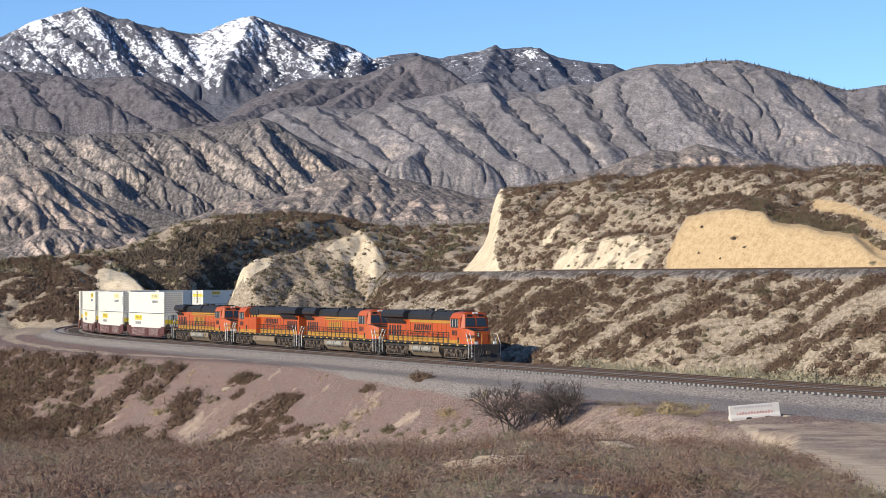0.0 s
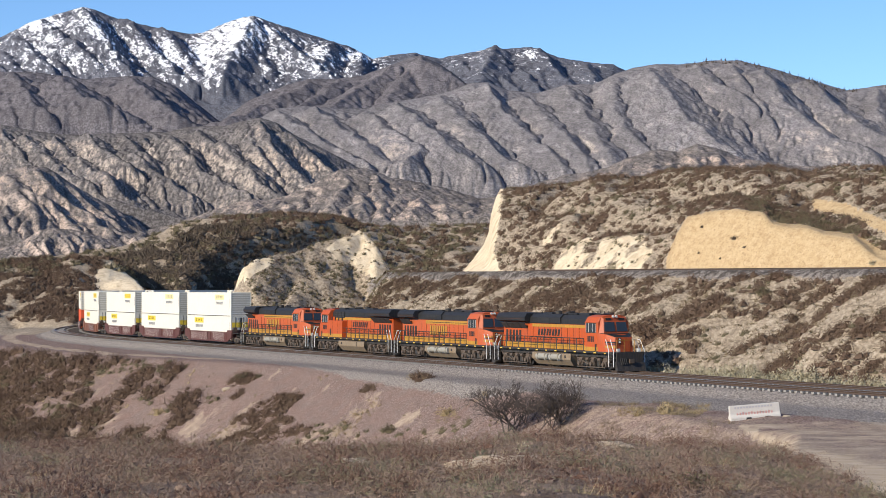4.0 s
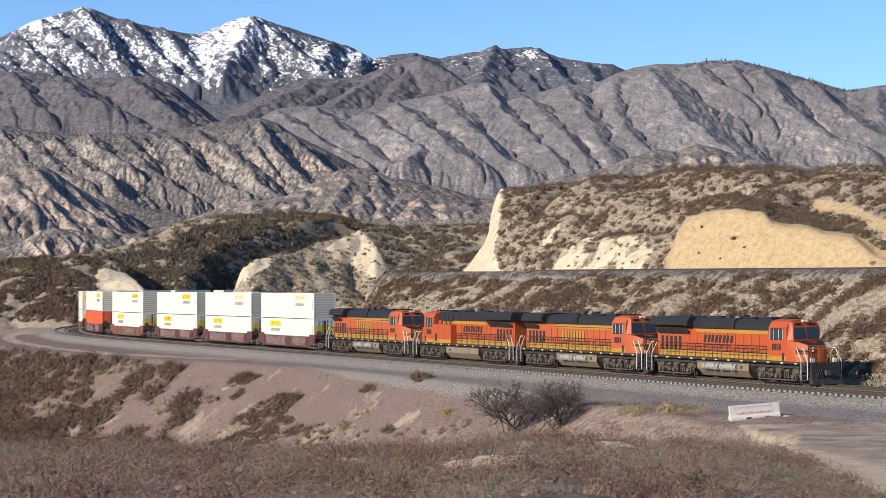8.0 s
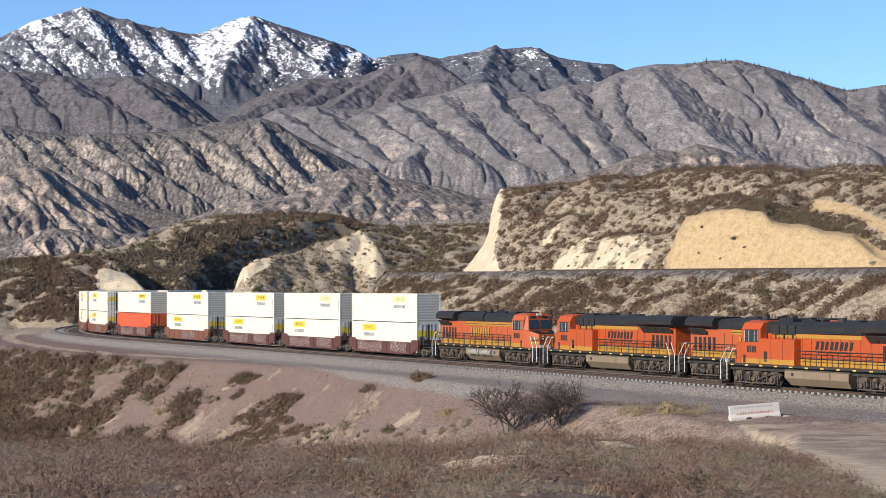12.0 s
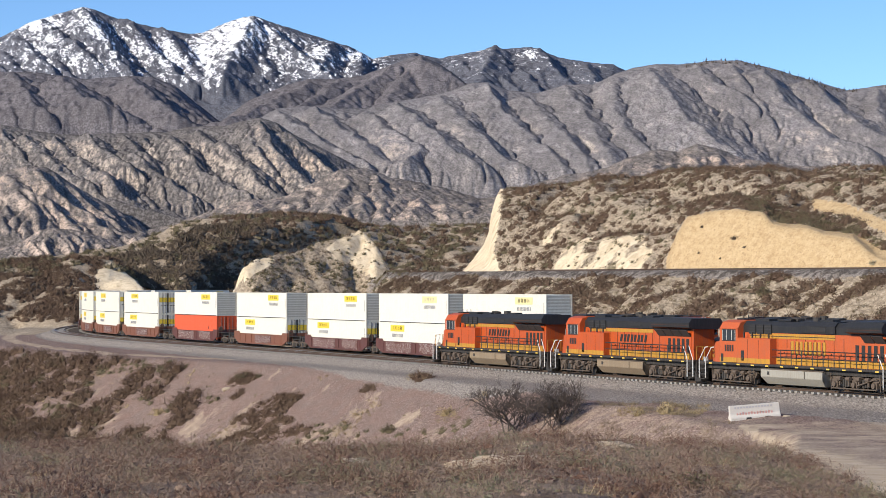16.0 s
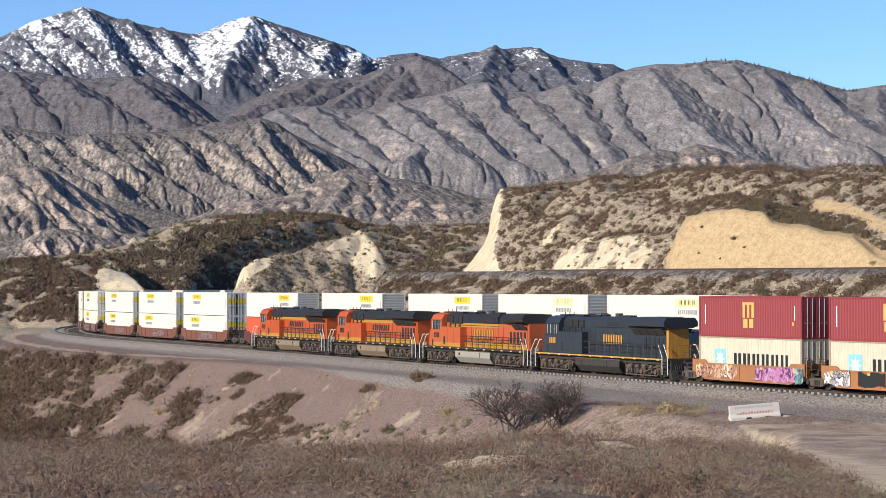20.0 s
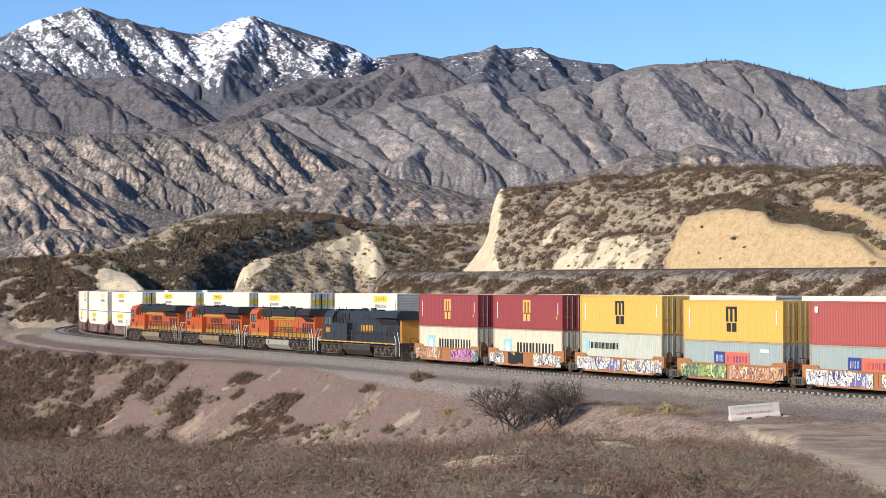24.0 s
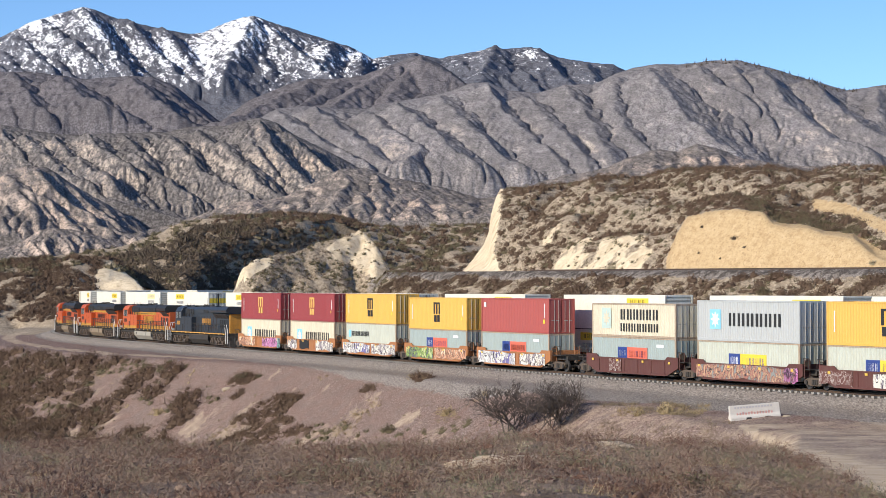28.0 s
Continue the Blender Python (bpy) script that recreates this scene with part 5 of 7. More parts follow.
M_FRAME = painted("sooty_frame_paint", (0.030, 0.027, 0.025), 0.7, 0.5, (0.13, 0.10, 0.075))
M_TRUCK = painted("dusty_truck_steel", (0.095, 0.070, 0.052), 0.85, 0.7, (0.165, 0.122, 0.088), scale=2.5)
M_TANK = painted("dusty_fuel_tank", (0.25, 0.185, 0.118), 0.8, 0.6, (0.30, 0.25, 0.18))
M_TANK2 = painted("pale_fuel_tank", (0.36, 0.34, 0.29), 0.7, 0.4, (0.22, 0.18, 0.13))
M_WHEEL = plain("worn_wheel_steel", (0.085, 0.075, 0.068), 0.5, 0.5)
M_GRILLE = plain("dark_grille", (0.020, 0.019, 0.019), 0.7)
M_WHITE_RAIL = plain("white_handrail", (0.72, 0.71, 0.68), 0.6)
M_DARK_RAIL = plain("black_handrail", (0.03, 0.028, 0.027), 0.6)
M_LAMP = plain("lamp_glass", (0.8, 0.78, 0.7), 0.2)
M_LETTER_BLACK = plain("black_lettering", (0.02, 0.02, 0.02), 0.6)
M_SEAM = plain("dark_panel_seam", (0.075, 0.030, 0.018), 0.7)
M_SCREEN = plain("dusty_radiator_screen", (0.040, 0.030, 0.027), 0.8)
M_DUST = painted("dusty_brake_gear", (0.115, 0.085, 0.064), 0.9, 0.6, (0.17, 0.13, 0.098), scale=2.5)
M_LOCK0 = plain("aluminium_window_bar", (0.50, 0.49, 0.47), 0.5)
M_REFLECT = plain("yellow_reflector", (0.75, 0.50, 0.08), 0.5)


def glass_material():
    m, nt, b = nodes_of("dark_cab_glass")
    b.inputs["Base Color"].default_value = (0.035, 0.045, 0.055, 1)
    b.inputs["Roughness"].default_value = 0.08
    return m


M_GLASS = glass_material()


def graffiti_material(name, cols, scale=1.6):
    """Spray paint: swelling letter-like shapes with dark outlines."""
    m, nt, b = nodes_of(name)
    o = mapped(nt, coords(nt), (1.15, 1.0, 0.62))
    wave = noise_node(nt, scale * 1.25, 1.5, 0.45, o, 1.4)
    line = cols[3] if len(cols) > 3 else (0.03, 0.025, 0.03)
    r = nt.nodes.new("ShaderNodeValToRGB")
    r.color_ramp.interpolation = "CONSTANT"
    stops = [(0.0, cols[1]), (0.37, line), (0.395, cols[0]), (0.455, line), (0.475, cols[2]), (0.53, line), (0.55, cols[0]), (0.61, line), (0.635, cols[1])]
    while len(r.color_ramp.elements) < len(stops):
        r.color_ramp.elements.new(0.5)
    for e, (p, c) in zip(r.color_ramp.elements, stops):
        e.position = p
        e.color = (*c, 1)
    nt.links.new(wave, r.inputs[0])
    c = r.outputs[0]
    c = mix(nt, ramp(nt, noise_node(nt, 9.0, 4, 0.7, o), [(0.5, grey(0)), (0.75, grey(0.4))]), c, (0.25, 0.2, 0.16))
    nt.links.new(c, b.inputs["Base Color"])
    b.inputs["Roughness"].default_value = 0.6
    return m


# ---------------------------------------------------------------- locomotives
def turned_bm(bm, m):
    bmesh.ops.transform(bm, matrix=m, verts=bm.verts[:])
    return bm


def bar_pair(w, h, slant=0.0):
    """Lettering as plain bars: two upright strokes in the room of one letter."""
    bm = bmesh.new()
    for x0, x1 in ((0.0, 0.34 * w), (0.62 * w, 0.96 * w)):
        add_prism(bm, [(x0, 0), (x1, 0), (x1 + slant, h), (x0 + slant, h)], -0.006, 0.006)
    return bm


def word_blocks(e, x0, z0, w, h, slant, y, mat, back=None):
    """A word mark of four plain blocks on the hood side at y."""
    p = w / 4
    for k in range(4):
        a = x0 + k * p
        part("letter_block", turned_bm(bar_pair(p * 0.86, h, slant), Matrix.Translation((a, y, z0))), mat, e)
        if back:
            part("letter_shadow", turned_bm(bar_pair(p * 0.86, h, slant), Matrix.Translation((a + 0.06, y * 0.993, z0 - 0.05))), back, e)


def locomotive(body, roof, stripe, letter, tank, label, gevo=True, rear=None, top_stripe=True, tanks=False):
    """Wide-cab road diesel; +x is forward, -y the walkway side, +y the side with the equipment cabinet."""
    e = new("locomotive")
    blue = letter is M_GOLD
    # underframe, walkway, end platforms
    bm = bmesh.new()
    add_box(bm, (21.2, 2.94, 0.16), (0, 0, 1.64))
    add_box(bm, (20.6, 2.3, 0.35), (0, 0, 1.40))
    part("underframe", bm, M_FRAME, e, "black walkway and frame")
    for y in (-1.474, 1.474):
        part("sill_stripe", box_bm((19.6, 0.02, 0.10), (0, y, 1.64)), stripe if blue else M_FRAME, e)
        for k in range(12):
            part("reflector", box_bm((0.34, 0.016, 0.09), (-9.2 + k * 1.67, y * 1.012, 1.60)), M_REFLECT, e)
    # trucks
    for tx in (-6.75, 6.75):
        tr = new("truck")
        tr.parent = e
        for y in (-1.06, 1.06):
            bm = bmesh.new()
            add_prism(bm, [(-2.75, 0.98), (-2.5, 1.16), (-1.75, 1.20), (-1.3, 1.02), (-0.7, 1.02), (-0.35, 1.20), (0.35, 1.20), (0.7, 1.02), (1.3, 1.02), (1.75, 1.20), (2.5, 1.16), (2.75, 0.98), (2.55, 0.70), (1.62, 0.74), (1.35, 0.50), (0.65, 0.50), (0.4, 0.78), (-0.4, 0.78), (-0.65, 0.50), (-1.35, 0.50), (-1.62, 0.74), (-2.55, 0.70)], y - 0.11, y + 0.11)
            part("side_frame", bm, M_TRUCK, tr, "dusty cast truck side frame")
            for ax in (-2.0, 0.0, 2.0):
                bm = bmesh.new()
                add_box(bm, (0.50, 0.22, 0.40), (ax, y * 1.15, 0.66))
                add_box(bm, (0.72, 0.16, 0.10), (ax, y * 1.12, 0.92))
                add_tube(bm, (ax, y * 1.2, 0.66), (ax, y * 1.40, 0.66), 0.18, 10)
                part("journal_box", bm, M_DUST, tr)
            for ax in (-1.45, -0.5, 0.5, 1.45):
                bm = bmesh.new()
                add_tube(bm, (ax - 0.19, y * 1.34, 1.04), (ax + 0.19, y * 1.34, 1.04), 0.14, 8)
                add_box(bm, (0.10, 0.10, 0.42), (ax, y * 1.28, 0.80))
                part("brake_cylinder", bm, M_DUST, tr)
            for q in (-2.55, 2.45):
                bm = bmesh.new()
                add_tube(bm, (q, y * 1.26, 1.35), (q + 0.14, y * 1.10, 0.28), 0.035, 5)
                part("sand_pipe", bm, M_DUST, tr)
            part("brake_rod", box_bm((4.6, 0.05, 0.08), (0, y * 1.32, 0.40)), M_TRUCK, tr)
            for ax in (-1.0, 1.0):
                bm = bmesh.new()
                for q in (-0.24, 0.0, 0.24):
                    add_tube(bm, (ax + q, y * 1.13, 0.52), (ax + q, y * 1.13, 1.02), 0.10, 8)
                part("spring", bm, M_FRAME, tr)
            bm = bmesh.new()
            add_tube(bm, (-2.3, y * 1.30, 1.14), (-0.4, y * 1.34, 0.62), 0.05, 6)
            part("damper", bm, M_DUST, tr)
        for ax in (-2.0, 0.0, 2.0):
            wh = bmesh.new()
            for y in (-0.75, 0.75):
                add_tube(wh, (ax, y - 0.07, 0.72), (ax, y + 0.07, 0.72), 0.53, 18)
            add_tube(wh, (ax, -0.75, 0.72), (ax, 0.75, 0.72), 0.09, 8)
            part("wheelset", wh, M_WHEEL, tr)
        tr.location = (tx, 0, 0)
    # fuel tank: flat sides leaning in below, sloped ends
    bm = bmesh.new()
    ring = [(-1.42, 1.36), (-1.42, 0.86), (-0.98, 0.34), (0.98, 0.34), (1.42, 0.86), (1.42, 1.36)]
    ends = [[bm.verts.new((x + (0.22 if z < 0.5 else 0) * k, y, z)) for y, z in ring] for x, k in ((-3.5, 1), (3.3, -1))]
    bm.faces.new(ends[0])
    bm.faces.new(ends[1][::-1])
    for i in range(6):
        j = (i + 1) % 6
        bm.faces.new((ends[0][j], ends[0][i], ends[1][i], ends[1][j]))
    bmesh.ops.recalc_face_normals(bm, faces=bm.faces[:])
    bmesh.ops.bevel(bm, geom=bm.edges[:], offset=0.03, segments=1, affect="EDGES")
    part("fuel_tank", bm, tank, e, "dusty fuel tank")
    for y in (-1, 1):
        part("tank_strap", box_bm((0.06, 0.03, 0.46), (-1.6, y * 1.43, 1.10)), M_FRAME, e)
        part("filler_cap", box_bm((0.22, 0.06, 0.22), (2.4, y * 1.43, 1.12)), M_FRAME, e)
    if tanks:
        for x0 in (-2.5, -0.2):
            bm = bmesh.new()
            add_tube(bm, (x0, -1.40, 1.06), (x0 + 2.05, -1.40, 1.06), 0.27, 14)
            for q in (0.35, 1.7):
                add_box(bm, (0.07, 0.58, 0.58), (x0 + q, -1.40, 1.06))
            part("air_tank", bm, M_TANK2, e, "pale air reservoir")
    # long hood and roof
    bm = bmesh.new()
    add_section(bm, [(-0.93, 1.72), (0.93, 1.72), (0.93, 3.88), (-0.93, 3.88)], -9.5, 5.9)
    part("hood", bm, body, e)
    bm = bmesh.new()
    add_section(bm, [(-0.95, 3.88), (0.95, 3.88), (0.95, 4.36), (0.66, 4.68), (-0.66, 4.68), (-0.95, 4.36)], -9.5, 5.9)
    part("hood_roof", bm, roof, e, "black roof")
    bm = bmesh.new()
    x1 = 0.9 if gevo else -0.6
    add_section(bm, [(-1.04, 3.93), (1.04, 3.93), (1.06, 4.42), (0.78, 4.73), (-0.78, 4.73), (-1.06, 4.42)], -4.4, x1)
    part("engine_cover", bm, roof, e)
    # equipment cabinet beside the cab, on one side only
    bm = bmesh.new()
    add_section(bm, [(0.90, 1.72), (1.49, 1.72), (1.49, 3.42), (1.40, 3.50), (0.90, 3.50)], 2.1, 5.9)
    part("control_cabinet", bm, body, e)
    for k in range(2):
        part("cabinet_seam", box_bm((0.025, 0.015, 1.62), (3.4 + k * 1.3, 1.493, 2.6)), M_SEAM, e)
    part("cabinet_vent", box_bm((0.36, 0.02, 0.72), (5.3, 1.495, 2.25)), M_GRILLE, e)
    for k in range(3):
        grid = part("blower_grille", box_bm((0.78, 0.06, 0.66), (3.0 + k * 0.9, 0.985, 4.12)), M_GRILLE, e, "dark blower grille")
        bm = bmesh.new()
        for q in (-0.2, 0.0, 0.2):
            add_box(bm, (0.72, 0.03, 0.05), (3.0 + k * 0.9, 1.02, 4.12 + q))
        part("grille_bar", bm, M_DARK_RAIL, grid)
    for k in range(4):
        part("cabinet_post", box_bm((0.09, 0.09, 0.42), (2.5 + k * 0.95, 1.30, 3.68)), M_FRAME, e)
    for y in (-0.945, 0.945):
        if top_stripe:
            part("top_stripe", box_bm((9.4, 0.02, 0.26 if gevo else 0.34), (0.4, y, 3.72 if gevo else 3.68)), stripe, e)
            if not gevo:
                part("stripe_line", box_bm((9.4, 0.024, 0.05), (0.4, y, 3.66)), M_LETTER_BLACK, e)
        if not blue:
            part("bottom_stripe", box_bm((15.2, 0.02, 0.42), (-1.8, y, 1.95)), stripe, e)
            part("stripe_line", box_bm((15.2, 0.024, 0.03), (-1.8, y, 2.19)), M_LETTER_BLACK, e)
    if not blue:
        part("bottom_stripe", box_bm((3.78, 0.02, 0.34), (4.0, 1.495, 1.91)), stripe, e)
    # radiator housing over the rear of the hood
    bm = bmesh.new()
    add_section(bm, [(-0.96, 3.96), (-1.50, 4.10), (-1.52, 4.42), (-1.26, 4.76), (1.26, 4.76), (1.52, 4.42), (1.50, 4.10), (0.96, 3.96)], -10.1 if gevo else -9.7, -4.7 if gevo else -6.0)
    wing = part("radiator_wing", bm, roof, e, "black overhanging radiator housing")
    for y in (-1.525, 1.525):
        part("wing_seam", box_bm((5.0 if gevo else 3.4, 0.015, 0.03), (-7.4 if gevo else -7.9, y, 4.26)), M_SEAM, wing)
    for y in (-1, 1):
        for k in range(4 if gevo else 2):
            bm = bmesh.new()
            m = Matrix.Translation((-9.0 + k * 1.12, y * 1.16, 3.66)) @ Matrix.Rotation(-y * 0.72, 4, "X")
            add_box(bm, (1.02, 0.05, 0.62), (0, 0, 0), m)
            part("radiator_screen", bm, M_SCREEN, e, "dark radiator screen")
        for k in range(5):
            part("louvre", box_bm((0.34, 0.03, 1.02), (-9.05 + k * 0.62, y * 0.945, 2.74)), M_GRILLE, e)
        bm = bmesh.new()
        for k in range(10):
            add_box(bm, (0.03, 0.02, 1.5), (-5.2 + k * 1.02, y * 0.94, 2.86))
        add_box(bm, (9.6, 0.02, 0.03), (-0.6, y * 0.94, 2.30))
        part("door_seam", bm, M_SEAM, e)
        bm = bmesh.new()
        for k in range(9):
            add_box(bm, (0.07, 0.03, 0.10), (-4.9 + k * 1.02, y * 0.948, 2.56))
        part("hood_latch", bm, M_FRAME, e)
        part("roof_grille", box_bm((1.7, 0.03, 0.30), (-1.9 if gevo else -2.6, y * 1.06, 4.20)), M_GRILLE, e)
        bm = bmesh.new()
        add_tube(bm, (-3.6, y * 1.36, 1.40), (3.3, y * 1.36, 1.40), 0.05, 6)
        part("brake_pipe", bm, M_TRUCK, e)
        if blue:
            word_blocks(e, -3.2 if y > 0 else -1.6, 2.62, 3.0, 0.72, 0.0, y * 0.958, letter)
        elif gevo:
            word_blocks(e, -3.3, 2.86, 4.0, 0.56, 0.16 * -y, y * 0.958, letter)
            part("letter_underline", box_bm((3.6, 0.016, 0.06), (-1.5, y * 0.958, 2.68)), letter, e)
        else:
            word_blocks(e, -3.3, 2.46, 3.9, 0.90, 0.0, y * 0.962, letter, M_LETTER_BLACK)
    # rear end
    bm = bmesh.new()
    add_section(bm, [(-0.90, 1.72), (0.90, 1.72), (0.90, 3.98), (-0.90, 3.98)], -9.8, -9.5)
    part("hood_end", bm, rear or body, e)
    # cab
    bm = bmesh.new()
    add_section(bm, [(-1.50, 1.72), (1.50, 1.72), (1.50, 4.12), (1.22, 4.58), (0.6, 4.74), (-0.6, 4.74), (-1.22, 4.58), (-1.50, 4.12)], 5.9, 8.05)
    bmesh.ops.bevel(bm, geom=bm.edges[:], offset=0.04, segments=1, affect="EDGES")
    cabin = part("cab", bm, body, e)
    for y in (-1.505, 1.505):
        part("window_opening", box_bm((1.62, 0.016, 0.84), (6.90, y * 0.999, 3.66)), M_LETTER_BLACK, cabin)
        for x0, w in ((6.16, 0.34), (6.58, 0.56), (7.22, 0.42)):
            part("side_window", box_bm((w, 0.02, 0.66), (x0 + w / 2, y, 3.66)), M_GLASS, cabin, "dark side window")
        for x0 in (6.13, 6.54, 7.17, 7.66):
            part("window_bar", box_bm((0.05, 0.03, 0.74), (x0, y * 1.004, 3.66)), M_LOCK0, cabin)
        part("drip_rail", box_bm((2.1, 0.06, 0.04), (6.95, y * 1.0, 4.13)), body, cabin)
        for k in range(4):
            part("number_bar", box_bm((0.19, 0.014, 0.46), (6.45 + k * 0.28, y * 1.004, 2.74)), letter if blue else M_LETTER_BLACK, cabin)
        part("cab_vent", box_bm((0.26, 0.02, 0.56), (7.7, y * 1.003, 2.05)), M_GRILLE, cabin)
        if not blue:
            part("bottom_stripe", box_bm((2.05, 0.016, 0.34), (6.98, y * 1.001, 1.91)), stripe, cabin)
    # windscreen leaning back over the nose
    bm = bmesh.new()
    v = [(8.05, -1.44, 3.22), (8.05, 1.44, 3.22), (8.05, 1.20, 4.56), (8.05, -1.20, 4.56)]
    f = [(8.48, -1.18, 3.22), (8.48, 1.18, 3.22), (8.22, 1.06, 4.50), (8.22, -1.06, 4.50)]
    vv = [bm.verts.new(c) for c in v + f]
    for q in ((4, 5, 6, 7), (0, 4, 7, 3), (5, 1, 2, 6), (3, 7, 6, 2), (0, 1, 5, 4), (1, 0, 3, 2)):
        bm.faces.new([vv[i] for i in q])
    bmesh.ops.recalc_face_normals(bm, faces=bm.faces[:])
    part("cab_front", bm, body, cabin)
    for y in (-1, 1):
        bm = bmesh.new()
        q = [bm.verts.new(c) for c in ((8.46, y * 0.09, 3.38), (8.46, y * 1.12, 3.38), (8.28, y * 1.02, 4.16), (8.28, y * 0.09, 4.16), (8.50, y * 0.09, 3.38), (8.50, y * 1.12, 3.38), (8.32, y * 1.02, 4.16), (8.32, y * 0.09, 4.16))]
        for w in ((0, 1, 2, 3), (7, 6, 5, 4), (0, 4, 5, 1), (1, 5, 6, 2), (2, 6, 7, 3), (3, 7, 4, 0)):
            bm.faces.new([q[i] for i in w])
        bmesh.ops.recalc_face_normals(bm, faces=bm.faces[:])
        part("windscreen", bm, M_GLASS, cabin, "dark windscreen pane")
        part("number_board", box_bm((0.10, 0.50, 0.20), (8.24, y * 0.62, 4.40)), M_GRILLE, cabin, "black number board")
    for y in (-0.16, 0.16):
        bm = bmesh.new()
        add_tube(bm, (8.18, y, 4.62), (8.34, y, 4.62), 0.10, 10)
        part("headlight", bm, M_LAMP, cabin)
    # nose, tapering in plan, with a sloped black top
    bm = bmesh.new()
    v0 = [(8.02, -1.48, 1.72), (8.02, 1.48, 1.72), (8.02, 1.46, 3.22), (8.02, -1.46, 3.22)]
    vm = [(8.95, -1.30, 1.72), (8.95, 1.30, 1.72), (8.90, 1.20, 3.14), (8.90, -1.20, 3.14)]
    v1 = [(9.75, -0.86, 1.72), (9.75, 0.86, 1.72), (9.66, 0.78, 2.90), (9.66, -0.78, 2.90)]
    r0, rm, r1 = ([bm.verts.new(c) for c in q] for q in (v0, vm, v1))
    for a2, b2 in ((r0, rm), (rm, r1)):
        for i in range(4):
            j = (i + 1) % 4
            bm.faces.new((a2[i], a2[j], b2[j], b2[i]))
    bm.faces.new(r0[::-1])
    bm.faces.new(r1)
    bmesh.ops.recalc_face_normals(bm, faces=bm.faces[:])
    nose = part("nose", bm, body, e)
    bm = bmesh.new()
    tp = [bm.verts.new(c) for c in ((8.06, -1.40, 3.235), (8.06, 1.40, 3.235), (8.90, 1.14, 3.155), (9.62, 0.72, 2.925), (9.62, -0.72, 2.925), (8.90, -1.14, 3.155))]
    up = [bm.verts.new(c.co + Vector((0, 0, 0.02))) for c in tp]
    bm.faces.new(up)
    bm.faces.new(tp[::-1])
    for i in range(6):
        j = (i + 1) % 6
        bm.faces.new((tp[i], tp[j], up[j], up[i]))
    bmesh.ops.recalc_face_normals(bm, faces=bm.faces[:])
    part("nose_top", bm, M_ROOF, nose, "dull black anti-glare top")
    part("nose_door", box_bm((0.05, 0.58, 1.08), (9.74, 0.30, 2.28)), body, nose)
    lamp = part("lamp_plate", box_bm((0.06, 0.24, 0.46), (9.72, -0.42, 2.62)), M_LETTER_BLACK, nose)
    for z in (2.52, 2.72):
        bm = bmesh.new()
        add_tube(bm, (9.74, -0.42, z), (9.80, -0.42, z), 0.08, 10)
        part("headlight", bm, M_LAMP, lamp)
    if not blue:
        for y, t in ((-1, 0.45), (1, -0.45)):
            for z, hh, mm in ((2.12, 0.20, stripe), (2.36, 0.06, M_LETTER_BLACK), (2.50, 0.10, M_LETTER_BLACK if gevo else stripe)):
                bm = bmesh.new()
                add_box(bm, (1.0, 0.012, hh), (0, 0, 0), Matrix.Translation((9.36, y * 1.085, z)) @ Matrix.Rotation(y * -0.50, 4, "Z"))
                part("nose_stripe", bm, mm, nose)
    for y in (-0.98, 0.98):
        bm = bmesh.new()
        add_box(bm, (0.18, 0.30, 0.30), (10.45, y, 1.86))
        add_tube(bm, (10.52, y, 1.88), (10.60, y, 1.88), 0.10, 10)
        part("ditch_light", bm, M_LAMP, nose)
    # pilots, plough, hoses and couplers
    for sx in (-1, 1):
        bm = bmesh.new()
        add_box(bm, (0.16, 2.5, 0.86), (sx * 10.62, 0, 1.22))
        add_prism(bm, [(sx * 10.6, 0.22), (sx * 11.06, 0.18), (sx * 10.78, 0.86), (sx * 10.6, 0.90)], -1.35, 1.35)
        part("pilot", bm, M_FRAME, e)
        for k in range(4):
            bm = bmesh.new()
            y = -0.95 + 0.18 * k if sx > 0 else 0.95 - 0.18 * k
            add_tube(bm, (sx * 10.72, y, 1.25), (sx * 10.95, y, 0.72), 0.035, 5)
            part("air_hose", bm, M_BLACK, e)
        bm = bmesh.new()
        add_box(bm, (0.50, 0.26, 0.30), (sx * 10.75, 0, 0.98))
        add_box(bm, (0.20, 0.42, 0.34), (sx * 10.96, 0, 0.98))
        part("coupler", bm, M_TRUCK, e)
        # steps and grab rails at the corners
        for y in (-1, 1):
            bm = bmesh.new()
            comb = [(y * 1.13, 1.56), (y * 1.13, 0.40)]
            for z in (0.40, 0.76, 1.12, 1.48):
                comb += [(y * 1.47, z), (y * 1.47, z + 0.06), (y * 1.17, z + 0.06)]
            add_section(bm, comb, sx * 9.91, sx * 10.53)
            part("steps", bm, M_FRAME, e)
            for x0 in (9.80, 10.56):
                bm = bmesh.new()
                add_tube(bm, (sx * x0, y * 1.49, 0.50), (sx * x0, y * 1.49, 1.80), 0.034, 5)
                add_tube(bm, (sx * x0, y * 1.49, 1.80), (sx * (x0 - 0.62), y * 1.42, 2.72), 0.034, 5)
                add_tube(bm, (sx * (x0 - 0.62), y * 1.42, 2.72), (sx * (x0 - 0.80), y * 1.30, 2.74), 0.034, 5)
                part("grab_rail", bm, M_WHITE_RAIL, e, "white grab rail")
        bm = bmesh.new()
        add_tube(bm, (sx * 10.6, -1.2, 2.7), (sx * 10.6, 1.2, 2.7), 0.025, 5)
        for y in (-1.2, -0.5, 0.5, 1.2):
            add_tube(bm, (sx * 10.6, y, 1.72), (sx * 10.6, y, 2.7), 0.025, 5)
        part("end_rail", bm, M_YELLOW if sx < 0 or not blue else M_DARK_RAIL, e)
